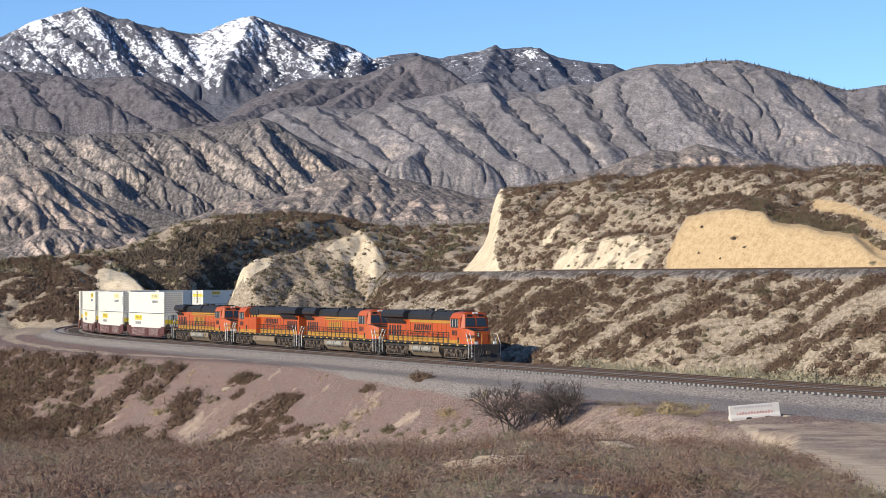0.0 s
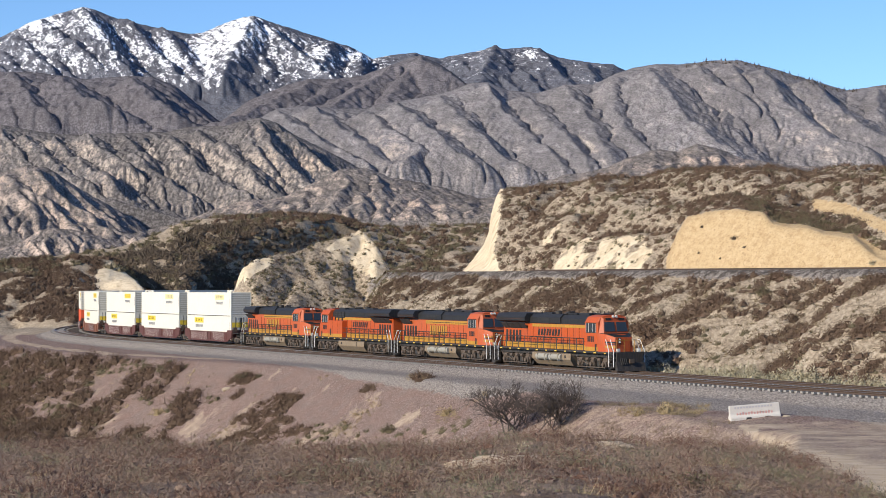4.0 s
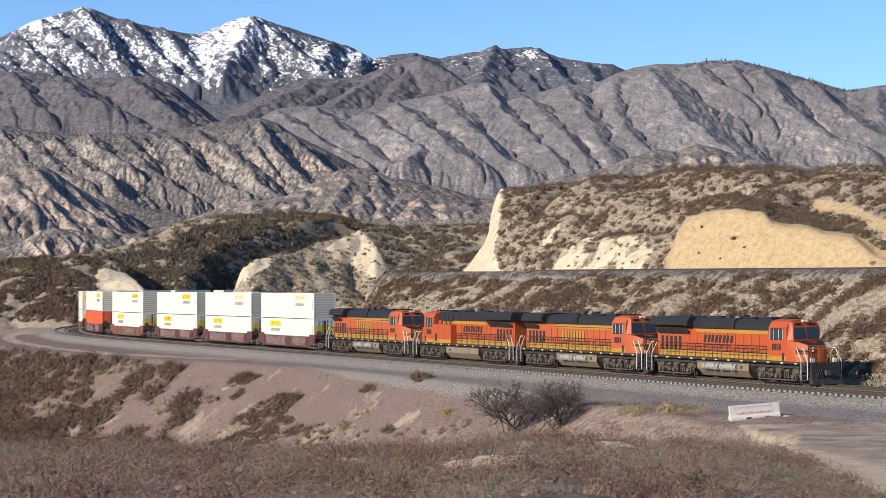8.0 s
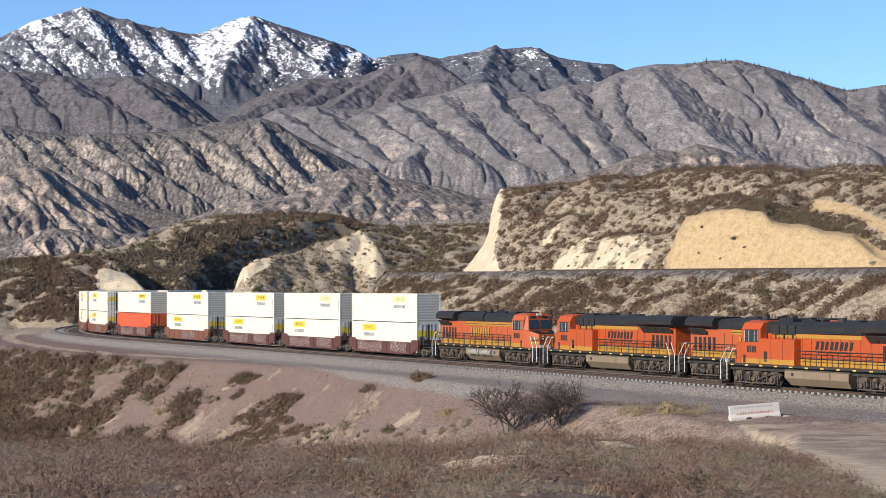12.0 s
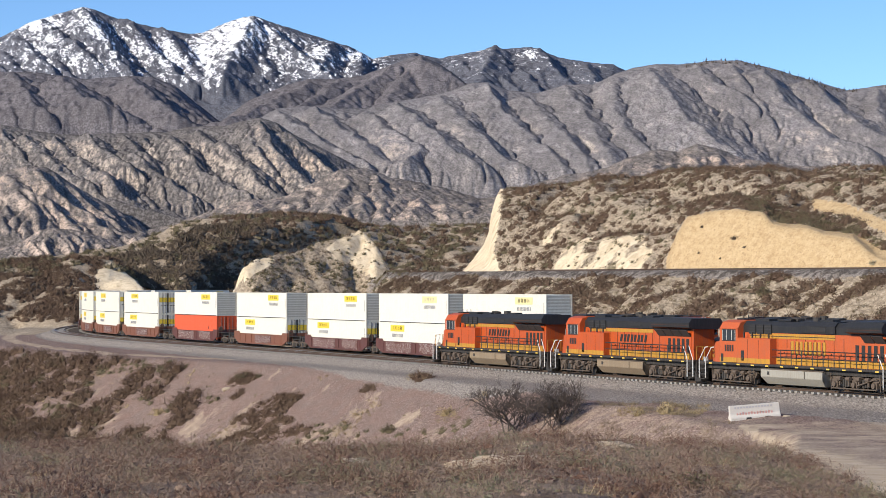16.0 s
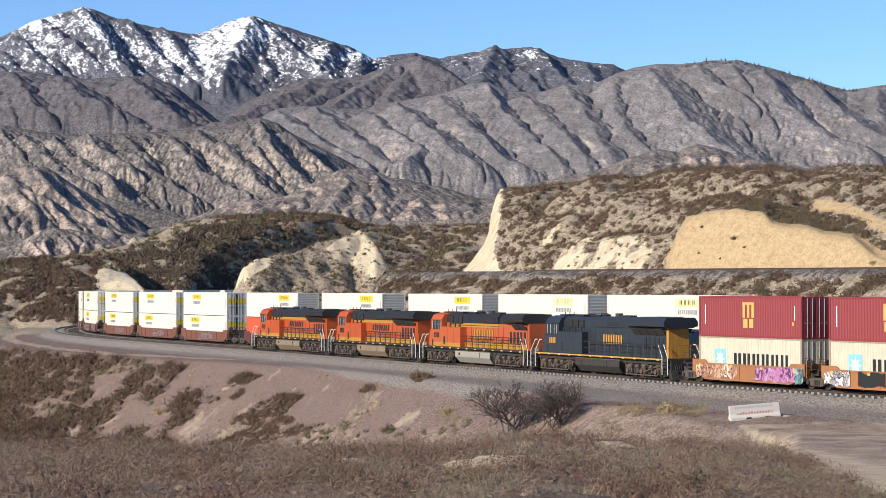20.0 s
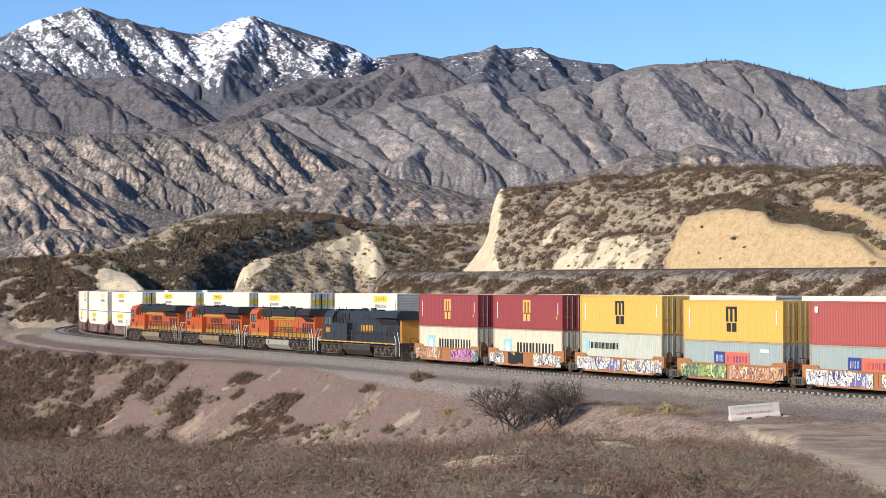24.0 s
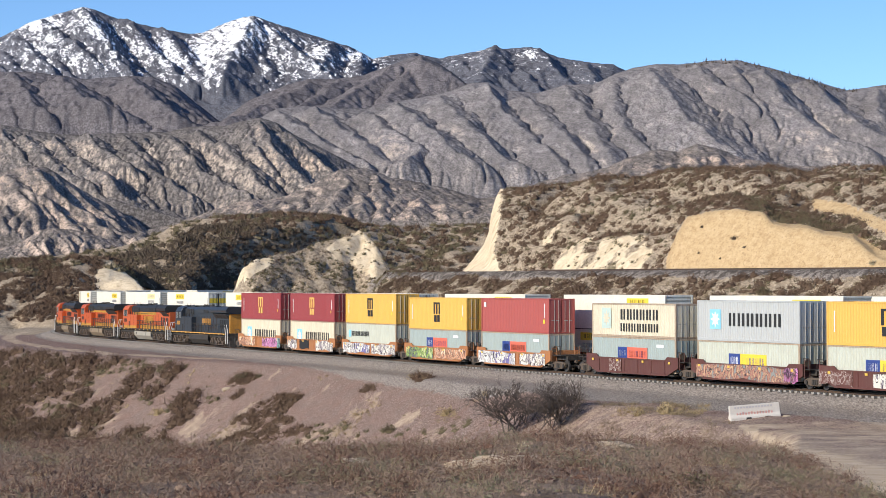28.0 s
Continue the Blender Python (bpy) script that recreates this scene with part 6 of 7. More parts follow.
    # walkway handrails
    for y, x1 in ((-1.45, 5.6), (1.45, 1.9)):
        top = bmesh.new()
        add_tube(top, (-9.4, y, 2.74), (x1, y, 2.74), 0.036, 4)
        add_tube(top, (-9.4, y, 2.25), (x1, y, 2.25), 0.026, 4)
        bar = part("handrail", top, M_DARK_RAIL, e)
        for k in range(int((x1 + 9.4) / 1.15) + 1):
            bm = bmesh.new()
            add_tube(bm, (-9.4 + k * 1.15, y, 1.70), (-9.4 + k * 1.15, y, 2.78), 0.042, 4)
            part("stanchion", bm, M_DARK_RAIL, bar)
    # roof fittings
    for x0, l, w, h in ((-2.6, 1.4, 0.7, 0.20), (1.9, 1.5, 0.9, 0.16), (4.2, 1.6, 1.2, 0.20), (-7.4, 3.4, 1.8, 0.08)):
        part("roof_vent", box_bm((l, w, h), (x0, 0, 4.76), 0.03), M_ROOF, e)
    bm = bmesh.new()
    add_tube(bm, (-1.2, 0, 4.7), (-1.2, 0, 5.0), 0.30, 12)
    part("exhaust_stack", bm, M_FRAME, e, "sooty exhaust stack")
    bm = bmesh.new()
    for k in range(3):
        add_tube(bm, (0.5, -0.2 + 0.2 * k, 4.86), (1.15, -0.2 + 0.2 * k, 4.92), 0.05, 6, 0.09)
    add_box(bm, (0.2, 0.6, 0.14), (0.6, 0, 4.78))
    part("horn", bm, M_FRAME, e)
    bm = bmesh.new()
    add_box(bm, (0.9, 1.2, 0.10), (6.7, 0, 4.80))
    part("antenna_base", bm, M_ROOF, e)
    bm = bmesh.new()
    for y in (-0.4, 0.0, 0.4):
        add_tube(bm, (6.6, y, 4.84), (6.6, y, 5.06), 0.035, 5)
    part("antenna", bm, M_FRAME, e)
    return tagged(e, label, "locomotive", "locomotives of the two trains")


# ---------------------------------------------------------------- containers and well cars
def corrugated(length, z0, z1, depth=0.036, pitch=0.278):
    """Pressed steel wall in the x-z plane, waves along x, outer face at y = 0, flat at the back."""
    bm = bmesh.new()
    n = int(length / pitch)
    p = length / n
    pts = []
    for i in range(n):
        for f, dpt in ((0.0, 0.0), (0.26, 0.0), (0.50, depth), (0.76, depth)):
            pts.append((-length / 2 + (i + f) * p, dpt))
    pts.append((length / 2, 0.0))
    back = 0.09
    lo = [bm.verts.new((x, y, z0)) for x, y in pts]
    hi = [bm.verts.new((x, y, z1)) for x, y in pts]
    lb = [bm.verts.new((x, back, z0)) for x, y in pts]
    hb = [bm.verts.new((x, back, z1)) for x, y in pts]
    for i in range(len(pts) - 1):
        bm.faces.new((lo[i], lo[i + 1], hi[i + 1], hi[i]))
        bm.faces.new((hb[i], hb[i + 1], lb[i + 1], lb[i]))
        bm.faces.new((hi[i], hi[i + 1], hb[i + 1], hb[i]))
        bm.faces.new((lb[i], lb[i + 1], lo[i + 1], lo[i]))
    return bm


def container(length, height, width, mat, label, logos=(), doors_right=True, flat=False, dark_mat=None, end_mat=None, group="containers on the train"):
    """Box with its base at z = 0. logos: (x, z, w, h, material, name) plates on both long sides."""
    e = new("shipping_container")
    hl, hw = length / 2, width / 2
    fr = dark_mat or mat
    bm = bmesh.new()
    for y in (-hw + 0.05, hw - 0.05):
        add_box(bm, (length - 0.3, 0.10, 0.15), (0, y, 0.085))
        add_box(bm, (length - 0.3, 0.08, 0.09), (0, y, height - 0.05))
        for x in (-hl + 0.08, hl - 0.08):
            add_box(bm, (0.15, 0.12, height - 0.24), (x, y, height / 2))
    for x in (-hl + 0.08, hl - 0.08):
        for z in (0.09, height - 0.07):
            add_box(bm, (0.12, width - 0.3, 0.14), (x, 0, z))
    part("frame", bm, fr, e)
    for x in (-hl + 0.09, hl - 0.09):
        for y in (-hw + 0.082, hw - 0.082):
            for z in (0.06, height - 0.06):
                part("corner_casting", box_bm((0.18, 0.164, 0.12), (x, y, z)), fr, e)
    for sy in (-1, 1):
        if flat:
            bm = corrugated(length - 0.3, 0.15, height - 0.09, 0.010, 0.61)
        else:
            bm = corrugated(length - 0.3, 0.15, height - 0.09)
        m = Matrix.Translation((0, -hw + 0.022, 0)) if sy < 0 else Matrix.Rotation(math.pi, 4, "Z") @ Matrix.Translation((0, -hw + 0.022, 0))
        side = part("side_panel", turned_bm(bm, m), mat, e)
        for k, (x, z, w, h, lm, nm) in enumerate(logos):
            xx = x if sy < 0 else -x
            if nm == "letter_block" and h > 0.3:
                part(nm, turned_bm(bar_pair(w, h), Matrix.Translation((xx - w / 2, sy * (hw - 0.012), z - h / 2))), lm, side)
            elif nm == "logo_star":
                bm = bmesh.new()
                add_prism(bm, [(xx + math.sin(q * math.pi / 8) * w / 2 * (1 if q % 2 == 0 else 0.5), z + math.cos(q * math.pi / 8) * h / 2 * (1 if q % 2 == 0 else 0.5)) for q in range(16)], sy * (hw - 0.004) - 0.006, sy * (hw - 0.004) + 0.006)
                part(nm, bm, lm, side)
            else:
                part(nm, box_bm((w, 0.012, h), (xx, sy * (hw - 0.012), z)), lm, side)
    if flat:
        for sy in (-1, 1):
            part("bottom_rail", box_bm((length - 0.4, 0.02, 0.07), (0, sy * (hw + 0.002), 0.045)), M_FRAME, e, "dark bottom rail")
    part("roof_panel", box_bm((length - 0.2, width - 0.16, 0.04), (0, 0, height - 0.04)), mat, e)
    part("floor", box_bm((length - 0.2, width - 0.16, 0.06), (0, 0, 0.10)), M_FRAME, e)
    for sx in (-1, 1):
        if (sx > 0) == doors_right:
            for sy in (-1, 1):
                d = part("door", box_bm((0.05, width / 2 - 0.14, height - 0.30), (sx * (hl - 0.05), sy * (width / 4 - 0.03), height / 2)), mat, e)
                for q in (0.30, 0.72):
                    bm = bmesh.new()
                    add_tube(bm, (sx * (hl - 0.005), sy * q, 0.12), (sx * (hl - 0.005), sy * q, height - 0.12), 0.020, 6)
                    add_box(bm, (0.03, 0.30, 0.05), (sx * (hl - 0.012), sy * (q + 0.1), 1.1))
                    part("lock_rod", bm, M_BLACK if flat else M_LOCK, d)
                if flat:
                    part("logo_panel", box_bm((0.02, width / 2 - 0.2, 0.62), (sx * (hl - 0.018), sy * (width / 4 - 0.03), 1.85)), M_LOGOYEL, d, "yellow panel across the door")
                    part("door_seam", box_bm((0.02, 0.07, height - 0.3), (sx * (hl - 0.016), sy * 0.06, height / 2)), M_BLACK, d)
                for z in (0.55, 1.2, height - 0.6):
                    part("door_rib", box_bm((0.02, width / 2 - 0.3, 0.10), (sx * (hl - 0.02), sy * width / 4, z)), mat, d)
        else:
            bm = bmesh.new()
            add_box(bm, (0.04, width - 0.26, height - 0.26), (sx * (hl - 0.09), 0, height / 2))
            end = part("end_wall", bm, (end_mat or mat) if flat else mat, e, "dirty white recessed end wall" if flat and end_mat else "")
            if flat:
                for k in range(9):
                    part("end_rib", box_bm((0.07, width - 0.36, 0.13), (sx * (hl - 0.045), 0, 0.35 + k * (height - 0.7) / 8)), mat, end)
            else:
                for k in range(8):
                    part("end_rib", box_bm((0.05, 0.12, height - 0.32), (sx * (hl - 0.05), -width / 2 + 0.28 + k * (width - 0.56) / 7, height / 2)), mat, end)
    return tagged(e, label, "shipping container", group)


def car_truck(parent, x):
    tr = new("truck")
    tr.parent = parent
    for y in (-0.98, 0.98):
        bm = bmesh.new()
        add_prism(bm, [(-1.15, 0.80), (-0.6, 0.98), (0.6, 0.98), (1.15, 0.80), (1.1, 0.58), (0.5, 0.42), (-0.5, 0.42), (-1.1, 0.58)], y - 0.09, y + 0.09)
        part("side_frame", bm, M_TRUCK, tr)
        for q in (-0.22, 0.0, 0.22):
            bm = bmesh.new()
            add_tube(bm, (q, y * 1.10, 0.50), (q, y * 1.10, 0.84), 0.085, 7)
            part("spring", bm, M_FRAME, tr)
        for ax in (-0.89, 0.89):
            bm = bmesh.new()
            add_tube(bm, (ax, y * 1.08, 0.65), (ax, y * 1.20, 0.65), 0.15, 9)
            part("bearing_cap", bm, M_FRAME, tr)
    for ax in (-0.89, 0.89):
        bm = bmesh.new()
        for y in (-0.75, 0.75):
            add_tube(bm, (ax, y - 0.07, 0.65), (ax, y + 0.07, 0.65), 0.46, 18)
        add_tube(bm, (ax, -1.05, 0.65), (ax, 1.05, 0.65), 0.09, 8)
        part("wheelset", bm, M_WHEEL, tr)
    tr.location = (x, 0, 0)
    return tr


def well_car(length, pitch_l, pitch_r, mat, label, trucks, art=(), group="well cars of the train", ladder=True):
    """Well for a stack of that length; half pitches to the neighbouring cars; art: (x, width, material) painted areas of the side."""
    e = new("well_car")
    E = length / 2 + 0.55
    for sy in (-1, 1):
        y = sy * 1.38
        bm = bmesh.new()
        add_prism(bm, [(-E, 1.05), (-E, 1.86), (-E + 1.5, 1.86), (-E + 1.8, 1.60), (E - 1.8, 1.60), (E - 1.5, 1.86), (E, 1.86), (E, 1.05), (E - 1.5, 0.46), (-E + 1.5, 0.46)], y - 0.035, y + 0.035)
        add_box(bm, (2 * E - 3.4, 0.14, 0.10), (0, y, 1.58))
        add_box(bm, (2 * E - 3.2, 0.16, 0.14), (0, y, 0.50))
        side = part("side_wall", bm, mat, e)
        for k in range(int(2 * E / 1.9)):
            part("side_stake", box_bm((0.10, 0.06, 0.98), (-E + 2.0 + k * 1.9, y + sy * 0.05, 1.04)), mat, side)
        if length < 13:
            for k in range(4):
                part("reflector", box_bm((0.26, 0.014, 0.16), (-E + 1.1 + k * (2 * E - 2.2) / 3, y + sy * 0.10, 1.42)), M_REFLECT, side)
        for x, w, am in art:
            bm = bmesh.new()
            rnd = random.Random(int(x * 10) + int(w * 7))
            top = [(x - w / 2 + w * k / 8, min(1.585, 1.52 + rnd.uniform(-0.12, 0.16))) for k in range(9)]
            bot = [(x - w / 2 + w * k / 8, max(0.50, 0.58 + rnd.uniform(-0.1, 0.14))) for k in range(9)]
            add_prism(bm, top[::-1] + bot, y + sy * 0.088 - 0.004, y + sy * 0.088 + 0.004)
            part("painted_patch", bm, am, side, "spray-painted graffiti")
    bm = bmesh.new()
    add_box(bm, (length - 0.4, 2.6, 0.12), (0, 0, 0.50))
    part("well_floor", bm, M_FRAME, e)
    for sx, reach in ((-1, pitch_l), (1, pitch_r)):
        x0 = length / 2 + 0.12
        bm = bmesh.new()
        add_box(bm, (0.14, 2.7, 0.9), (sx * (x0 + 0.2), 0, 1.42))
        part("bulkhead", bm, mat, e)
        bm = bmesh.new()
        gap = max(0.3, reach - x0 - 0.3)
        add_box(bm, (gap, 1.5, 0.34), (sx * (x0 + gap / 2 + 0.1), 0, 1.28))
        add_box(bm, (gap * 0.8, 2.5, 0.05), (sx * (x0 + gap / 2 + 0.1), 0, 1.50))
        part("end_platform", bm, M_FRAME, e, "sooty end platform")
        for sy in (-1, 1):
            bm = bmesh.new()
            for q in (0.25, 0.85):
                add_tube(bm, (sx * (x0 + gap * q), sy * 1.22, 1.5), (sx * (x0 + gap * q), sy * 1.22, 2.25), 0.022, 5)
            add_tube(bm, (sx * (x0 + gap * 0.25), sy * 1.22, 2.25), (sx * (x0 + gap * 0.85), sy * 1.22, 2.25), 0.022, 5)
            part("platform_rail", bm, M_FRAME, e)
        bm = bmesh.new()
        add_tube(bm, (sx * (x0 + 0.30), -0.9, 1.95), (sx * (x0 + 0.36), -0.9, 1.95), 0.27, 14)
        part("brake_wheel", bm, M_TRUCK, e)
        bm = bmesh.new()
        add_tube(bm, (sx * (reach - 0.35), 0, 1.0), (sx * reach, 0, 1.0), 0.13, 8)
        part("drawbar", bm, M_TRUCK, e)
        if ladder:
            for sy in (-1, 1):
                bm = bmesh.new()
                for z in (1.0, 1.35, 1.7, 2.05):
                    add_tube(bm, (sx * (E + 0.08), sy * 1.30, z), (sx * (E + 0.08), sy * 0.85, z), 0.02, 5)
                add_tube(bm, (sx * (E + 0.08), sy * 1.30, 0.9), (sx * (E + 0.08), sy * 1.30, 2.2), 0.025, 5)
                add_tube(bm, (sx * (E + 0.08), sy * 0.85, 0.9), (sx * (E + 0.08), sy * 0.85, 2.2), 0.025, 5)
                part("ladder", bm, mat, e)
    for x in trucks:
        car_truck(e, x)
    return tagged(e, label, "well car", group)


M_LOCK = plain("galvanised_rod", (0.42, 0.40, 0.37), 0.5, 0.4)
M_BOXWHITE = painted("white_container_paint", (0.80, 0.765, 0.66), 0.5, 0.10, (0.45, 0.40, 0.33), scale=0.6)
M_ENDGREY = painted("dirty_white_end_paint", (0.66, 0.61, 0.50), 0.7, 0.35, (0.30, 0.25, 0.19))
M_RUSTY = painted("rust_stained_frame", (0.46, 0.37, 0.27), 0.75, 0.8, (0.16, 0.085, 0.05), scale=2.0)
M_BOXRED = painted("maroon_container_paint", (0.30, 0.045, 0.050), 0.5, 0.22, (0.16, 0.06, 0.05))
M_BOXRED2 = painted("faded_red_container_paint", (0.40, 0.085, 0.075), 0.55, 0.25, (0.24, 0.10, 0.08))
M_BOXYEL = painted("yellow_container_paint", (0.74, 0.44, 0.085), 0.5, 0.15, (0.40, 0.25, 0.10))
M_BOXCREAM = painted("cream_container_paint", (0.70, 0.64, 0.49), 0.55, 0.45, (0.36, 0.28, 0.17))
M_BOXGREY = painted("grey_container_paint", (0.47, 0.49, 0.49), 0.5, 0.15, (0.30, 0.27, 0.22))
M_BOXBLUE = painted("blue_grey_container_paint", (0.35, 0.42, 0.41), 0.55, 0.45, (0.30, 0.27, 0.22))
M_BOXPALE = painted("pale_green_container_paint", (0.54, 0.57, 0.49), 0.55, 0.42, (0.34, 0.29, 0.2))
M_BOXORANGE = painted("orange_container_paint", (0.70, 0.10, 0.03), 0.5, 0.15, (0.3, 0.1, 0.06))
M_CARMAROON = painted("maroon_car_paint", (0.110, 0.036, 0.030), 0.6, 0.45, (0.15, 0.10, 0.07))
M_CARBROWN = painted("brown_car_paint", (0.20, 0.075, 0.042), 0.6, 0.45, (0.22, 0.13, 0.08))
M_CARORANGE = painted("orange_car_paint", (0.42, 0.17, 0.058), 0.6, 0.6, (0.24, 0.15, 0.09))
M_LOGOYEL = plain("yellow_label", (0.85, 0.62, 0.05), 0.5)
M_LOGOPALE = plain("faded_yellow_label", (0.82, 0.72, 0.36), 0.5)
M_AMBER = plain("amber_lettering", (0.78, 0.46, 0.12), 0.5)
M_SKYBLUE = plain("light_blue_panel", (0.28, 0.62, 0.80), 0.5)
M_FADED = plain("faded_pale_blue_panel", (0.50, 0.62, 0.58), 0.6)
M_LOGOWHITE = plain("white_mark", (0.85, 0.86, 0.86), 0.5)
M_LOGOBLUE = plain("blue_panel", (0.035, 0.065, 0.26), 0.5)
M_LOGORED = plain("orange_red_panel", (0.72, 0.16, 0.10), 0.5)
M_LOGOGREY = plain("faded_grey_lettering", (0.32, 0.32, 0.33), 0.5)
G_PINK = graffiti_material("pink_graffiti", ((0.55, 0.18, 0.42), (0.12, 0.03, 0.10), (0.62, 0.36, 0.55)), 1.1)
G_WHITE = graffiti_material("white_graffiti", ((0.76, 0.73, 0.66), (0.70, 0.66, 0.58), (0.30, 0.26, 0.30)), 0.9)
G_GREEN = graffiti_material("green_graffiti", ((0.28, 0.42, 0.10), (0.55, 0.60, 0.30), (0.13, 0.16, 0.16)), 1.0)
G_BLUE = graffiti_material("blue_white_graffiti", ((0.72, 0.71, 0.68), (0.16, 0.14, 0.36), (0.62, 0.60, 0.58)), 0.9)
G_SALMON = graffiti_material("salmon_graffiti", ((0.64, 0.36, 0.22), (0.75, 0.62, 0.48), (0.36, 0.17, 0.10)), 1.0)
G_MIX = graffiti_material("mixed_graffiti", ((0.36, 0.16, 0.12), (0.24, 0.26, 0.25), (0.55, 0.36, 0.22)), 1.3)
G_TEAL = graffiti_material("teal_graffiti", ((0.16, 0.36, 0.34), (0.34, 0.50, 0.47), (0.10, 0.12, 0.14)), 1.2)
G_SCRAWL = graffiti_material("chalky_scrawl", ((0.11, 0.038, 0.03), (0.115, 0.04, 0.032), (0.13, 0.05, 0.04), (0.42, 0.37, 0.34)), 1.0)


def blocks(x, z, w, h, count, mat, gap=0.25, name="letter_block"):
    """A word as plain blocks."""
    p = w / count
    return [(x - w / 2 + (i + 0.5) * p, z, p * (1 - gap), h, mat, name) for i in range(count)]


def amber_mark(mat, h):
    """Two-line square mark of plain bars."""
    z = h * 0.57
    return [(-0.58, z + 0.22, 0.28, 0.95, mat, "mark_bar"), (-0.05, z + 0.22, 0.28, 0.95, mat, "mark_bar"), (0.48, z + 0.22, 0.28, 0.95, mat, "mark_bar"), (-0.05, z + 0.74, 1.34, 0.16, mat, "mark_bar"),
            (-0.38, z - 0.66, 0.50, 0.62, mat, "mark_bar"), (0.30, z - 0.66, 0.50, 0.62, mat, "mark_bar"),
            (5.3, h * 0.60, 0.10, 1.0, M_LOGOWHITE, "small_print"), (-5.3, h * 0.55, 0.09, 1.4, M_LOGOWHITE, "small_print"), (5.1, h * 0.35, 0.16, 0.24, M_LOGOYEL, "small_label")]


def star_word(x, z, hh, count, w, grey_star=False):
    return [(x - w / 2 - 1.55, z, 1.35, hh * 1.55, M_SKYBLUE, "logo_panel"), (x - w / 2 - 1.55, z, 1.15, 1.25, M_LOGOWHITE, "logo_star"),
            *blocks(x, z, w, hh, count, M_LETTER_BLACK)]


def white_box(upper, pale, label, doors=False):
    x = -3.0 if doors else 3.9 if upper else -3.6
    lm = M_LOGOPALE if pale else M_LOGOYEL
    z = 2.32
    logos = [(x, z, 3.3, 0.64, lm, "logo_panel"), *blocks(x, z + 0.02, 2.4, 0.34, 4, M_LOGOGREY if pale else M_LETTER_BLACK, 0.45),
             *blocks(x, z - 0.72, 2.7, 0.34, 10, M_LOGOGREY, 0.40), (7.6, 1.6, 0.06, 1.2, M_LOGOGREY, "small_print")]
    return container(16.15, 2.9, 2.59, M_BOXWHITE, label, logos, doors_right=doors or not upper, flat=True, end_mat=M_ENDGREY)


MOVING = []


def go1(t):
    return 6.331 * t + 0.0417 * t * t / 2 - 0.104 * max(0.0, t - 10) ** 1.5


def go2(t):
    return 11.906 * (28 - t) - 0.0134 * (28 - t) ** 2 / 2


def rail_pose(s, n, half, z=0.0):
    """Pose of a vehicle whose trucks ride the rails half a wheelbase either side of s. Its x axis points to growing s."""
    ax, ay, az = rail_point(s - half, n)
    bx, by, bz = rail_point(s + half, n)
    return Matrix.Translation(((ax + bx) / 2, (ay + by) / 2, (az + bz) / 2 + z)) @ Euler((0, -math.atan2(bz - az, 2 * half), math.atan2(by - ay, bx - ax))).to_matrix().to_4x4()


def run(ob, s0, train, half, z=0.0, back=False):
    MOVING.append((ob, s0, train, half, z, back))
    return ob


REST = pose(0, 0, -0.0)
LOCO_Z = 0.02
# train on the farther track: four engines, the third facing backwards
A = locomotive(M_ORANGE, M_ROOF, M_YELLOW, M_LETTER_BLACK, M_TANK, "orange and black diesel locomotive leading the train", tanks=True)
run(A, 39.7, 1, 6.75, LOCO_Z)
B = locomotive(M_ORANGE2, M_ROOF, M_YELLOW, M_YELLOW, M_TANK, "faded orange diesel locomotive with yellow lettering and stripes", gevo=False, tanks=True)
run(B, 17.75, 1, 6.75, LOCO_Z)
C2 = locomotive(M_ORANGE, M_ROOF, M_YELLOW, M_LETTER_BLACK, M_TANK, "orange and black diesel locomotive coupled facing backwards")
run(C2, -4.1, 1, 6.75, LOCO_Z, True)
D2 = copy_thing(B, REST)
run(D2, -26.4, 1, 6.75, LOCO_Z)
# train on the nearer track
CX = locomotive(M_NAVY, M_NAVY, M_GOLD, M_GOLD, M_FRAME, "dark blue diesel locomotive with gold stripe and lettering", rear=M_GOLD, top_stripe=False)
run(CX, -14.33, 2, 6.75, LOCO_Z, True)
Y2 = locomotive(M_ORANGE2, M_ROOF, M_YELLOW, M_YELLOW, M_TANK2, "faded orange diesel locomotive with yellow lettering and pale tank", gevo=False)
run(Y2, -36.03, 2, 6.75, LOCO_Z, True)
for i in (2, 3):
    q = copy_thing(C2, REST)
    q["label"] = ("orange and black diesel locomotive in the middle of the engines", "orange and black diesel locomotive heading the nearer train")[i - 2]
    run(q, -58.03 - 22.17 * (i - 2), 2, 6.75, LOCO_Z, True)

# white container stacks on the farther track: right-hand ends of the stacks at the start
ENDS = [-40.9, -60.3, -79.7, -102.2, -125.4, -148.4, -167.5, -186.6, -209.0, -228.2, -247.4, -270.0, -289.2, -308.4, -331.0, -350.2, -369.4, -392.0, -411.2]
TOP_BOX = white_box(True, False, "white intermodal container with a yellow label, stacked on top")
TOP_PALE = white_box(True, True, "white intermodal container with a faded label, stacked on top")
TOP_DOORS = white_box(True, False, "white intermodal container with doors at its end, stacked on top", True)
LOW_BOX = white_box(False, False, "white intermodal container with a yellow label, in the well car")
ORANGE_BOX = container(16.15, 2.9, 2.59, M_BOXORANGE, "plain orange shipping container in the well car", [(4.9, 1.4, 0.2, 0.3, M_LETTER_BLACK, "small_label")])
used = set()
CARS = {}


def once(template):
    """The template itself the first time, then copies of it."""
    if template.name not in used:
        used.add(template.name)
        return template
    return copy_thing(template, REST)


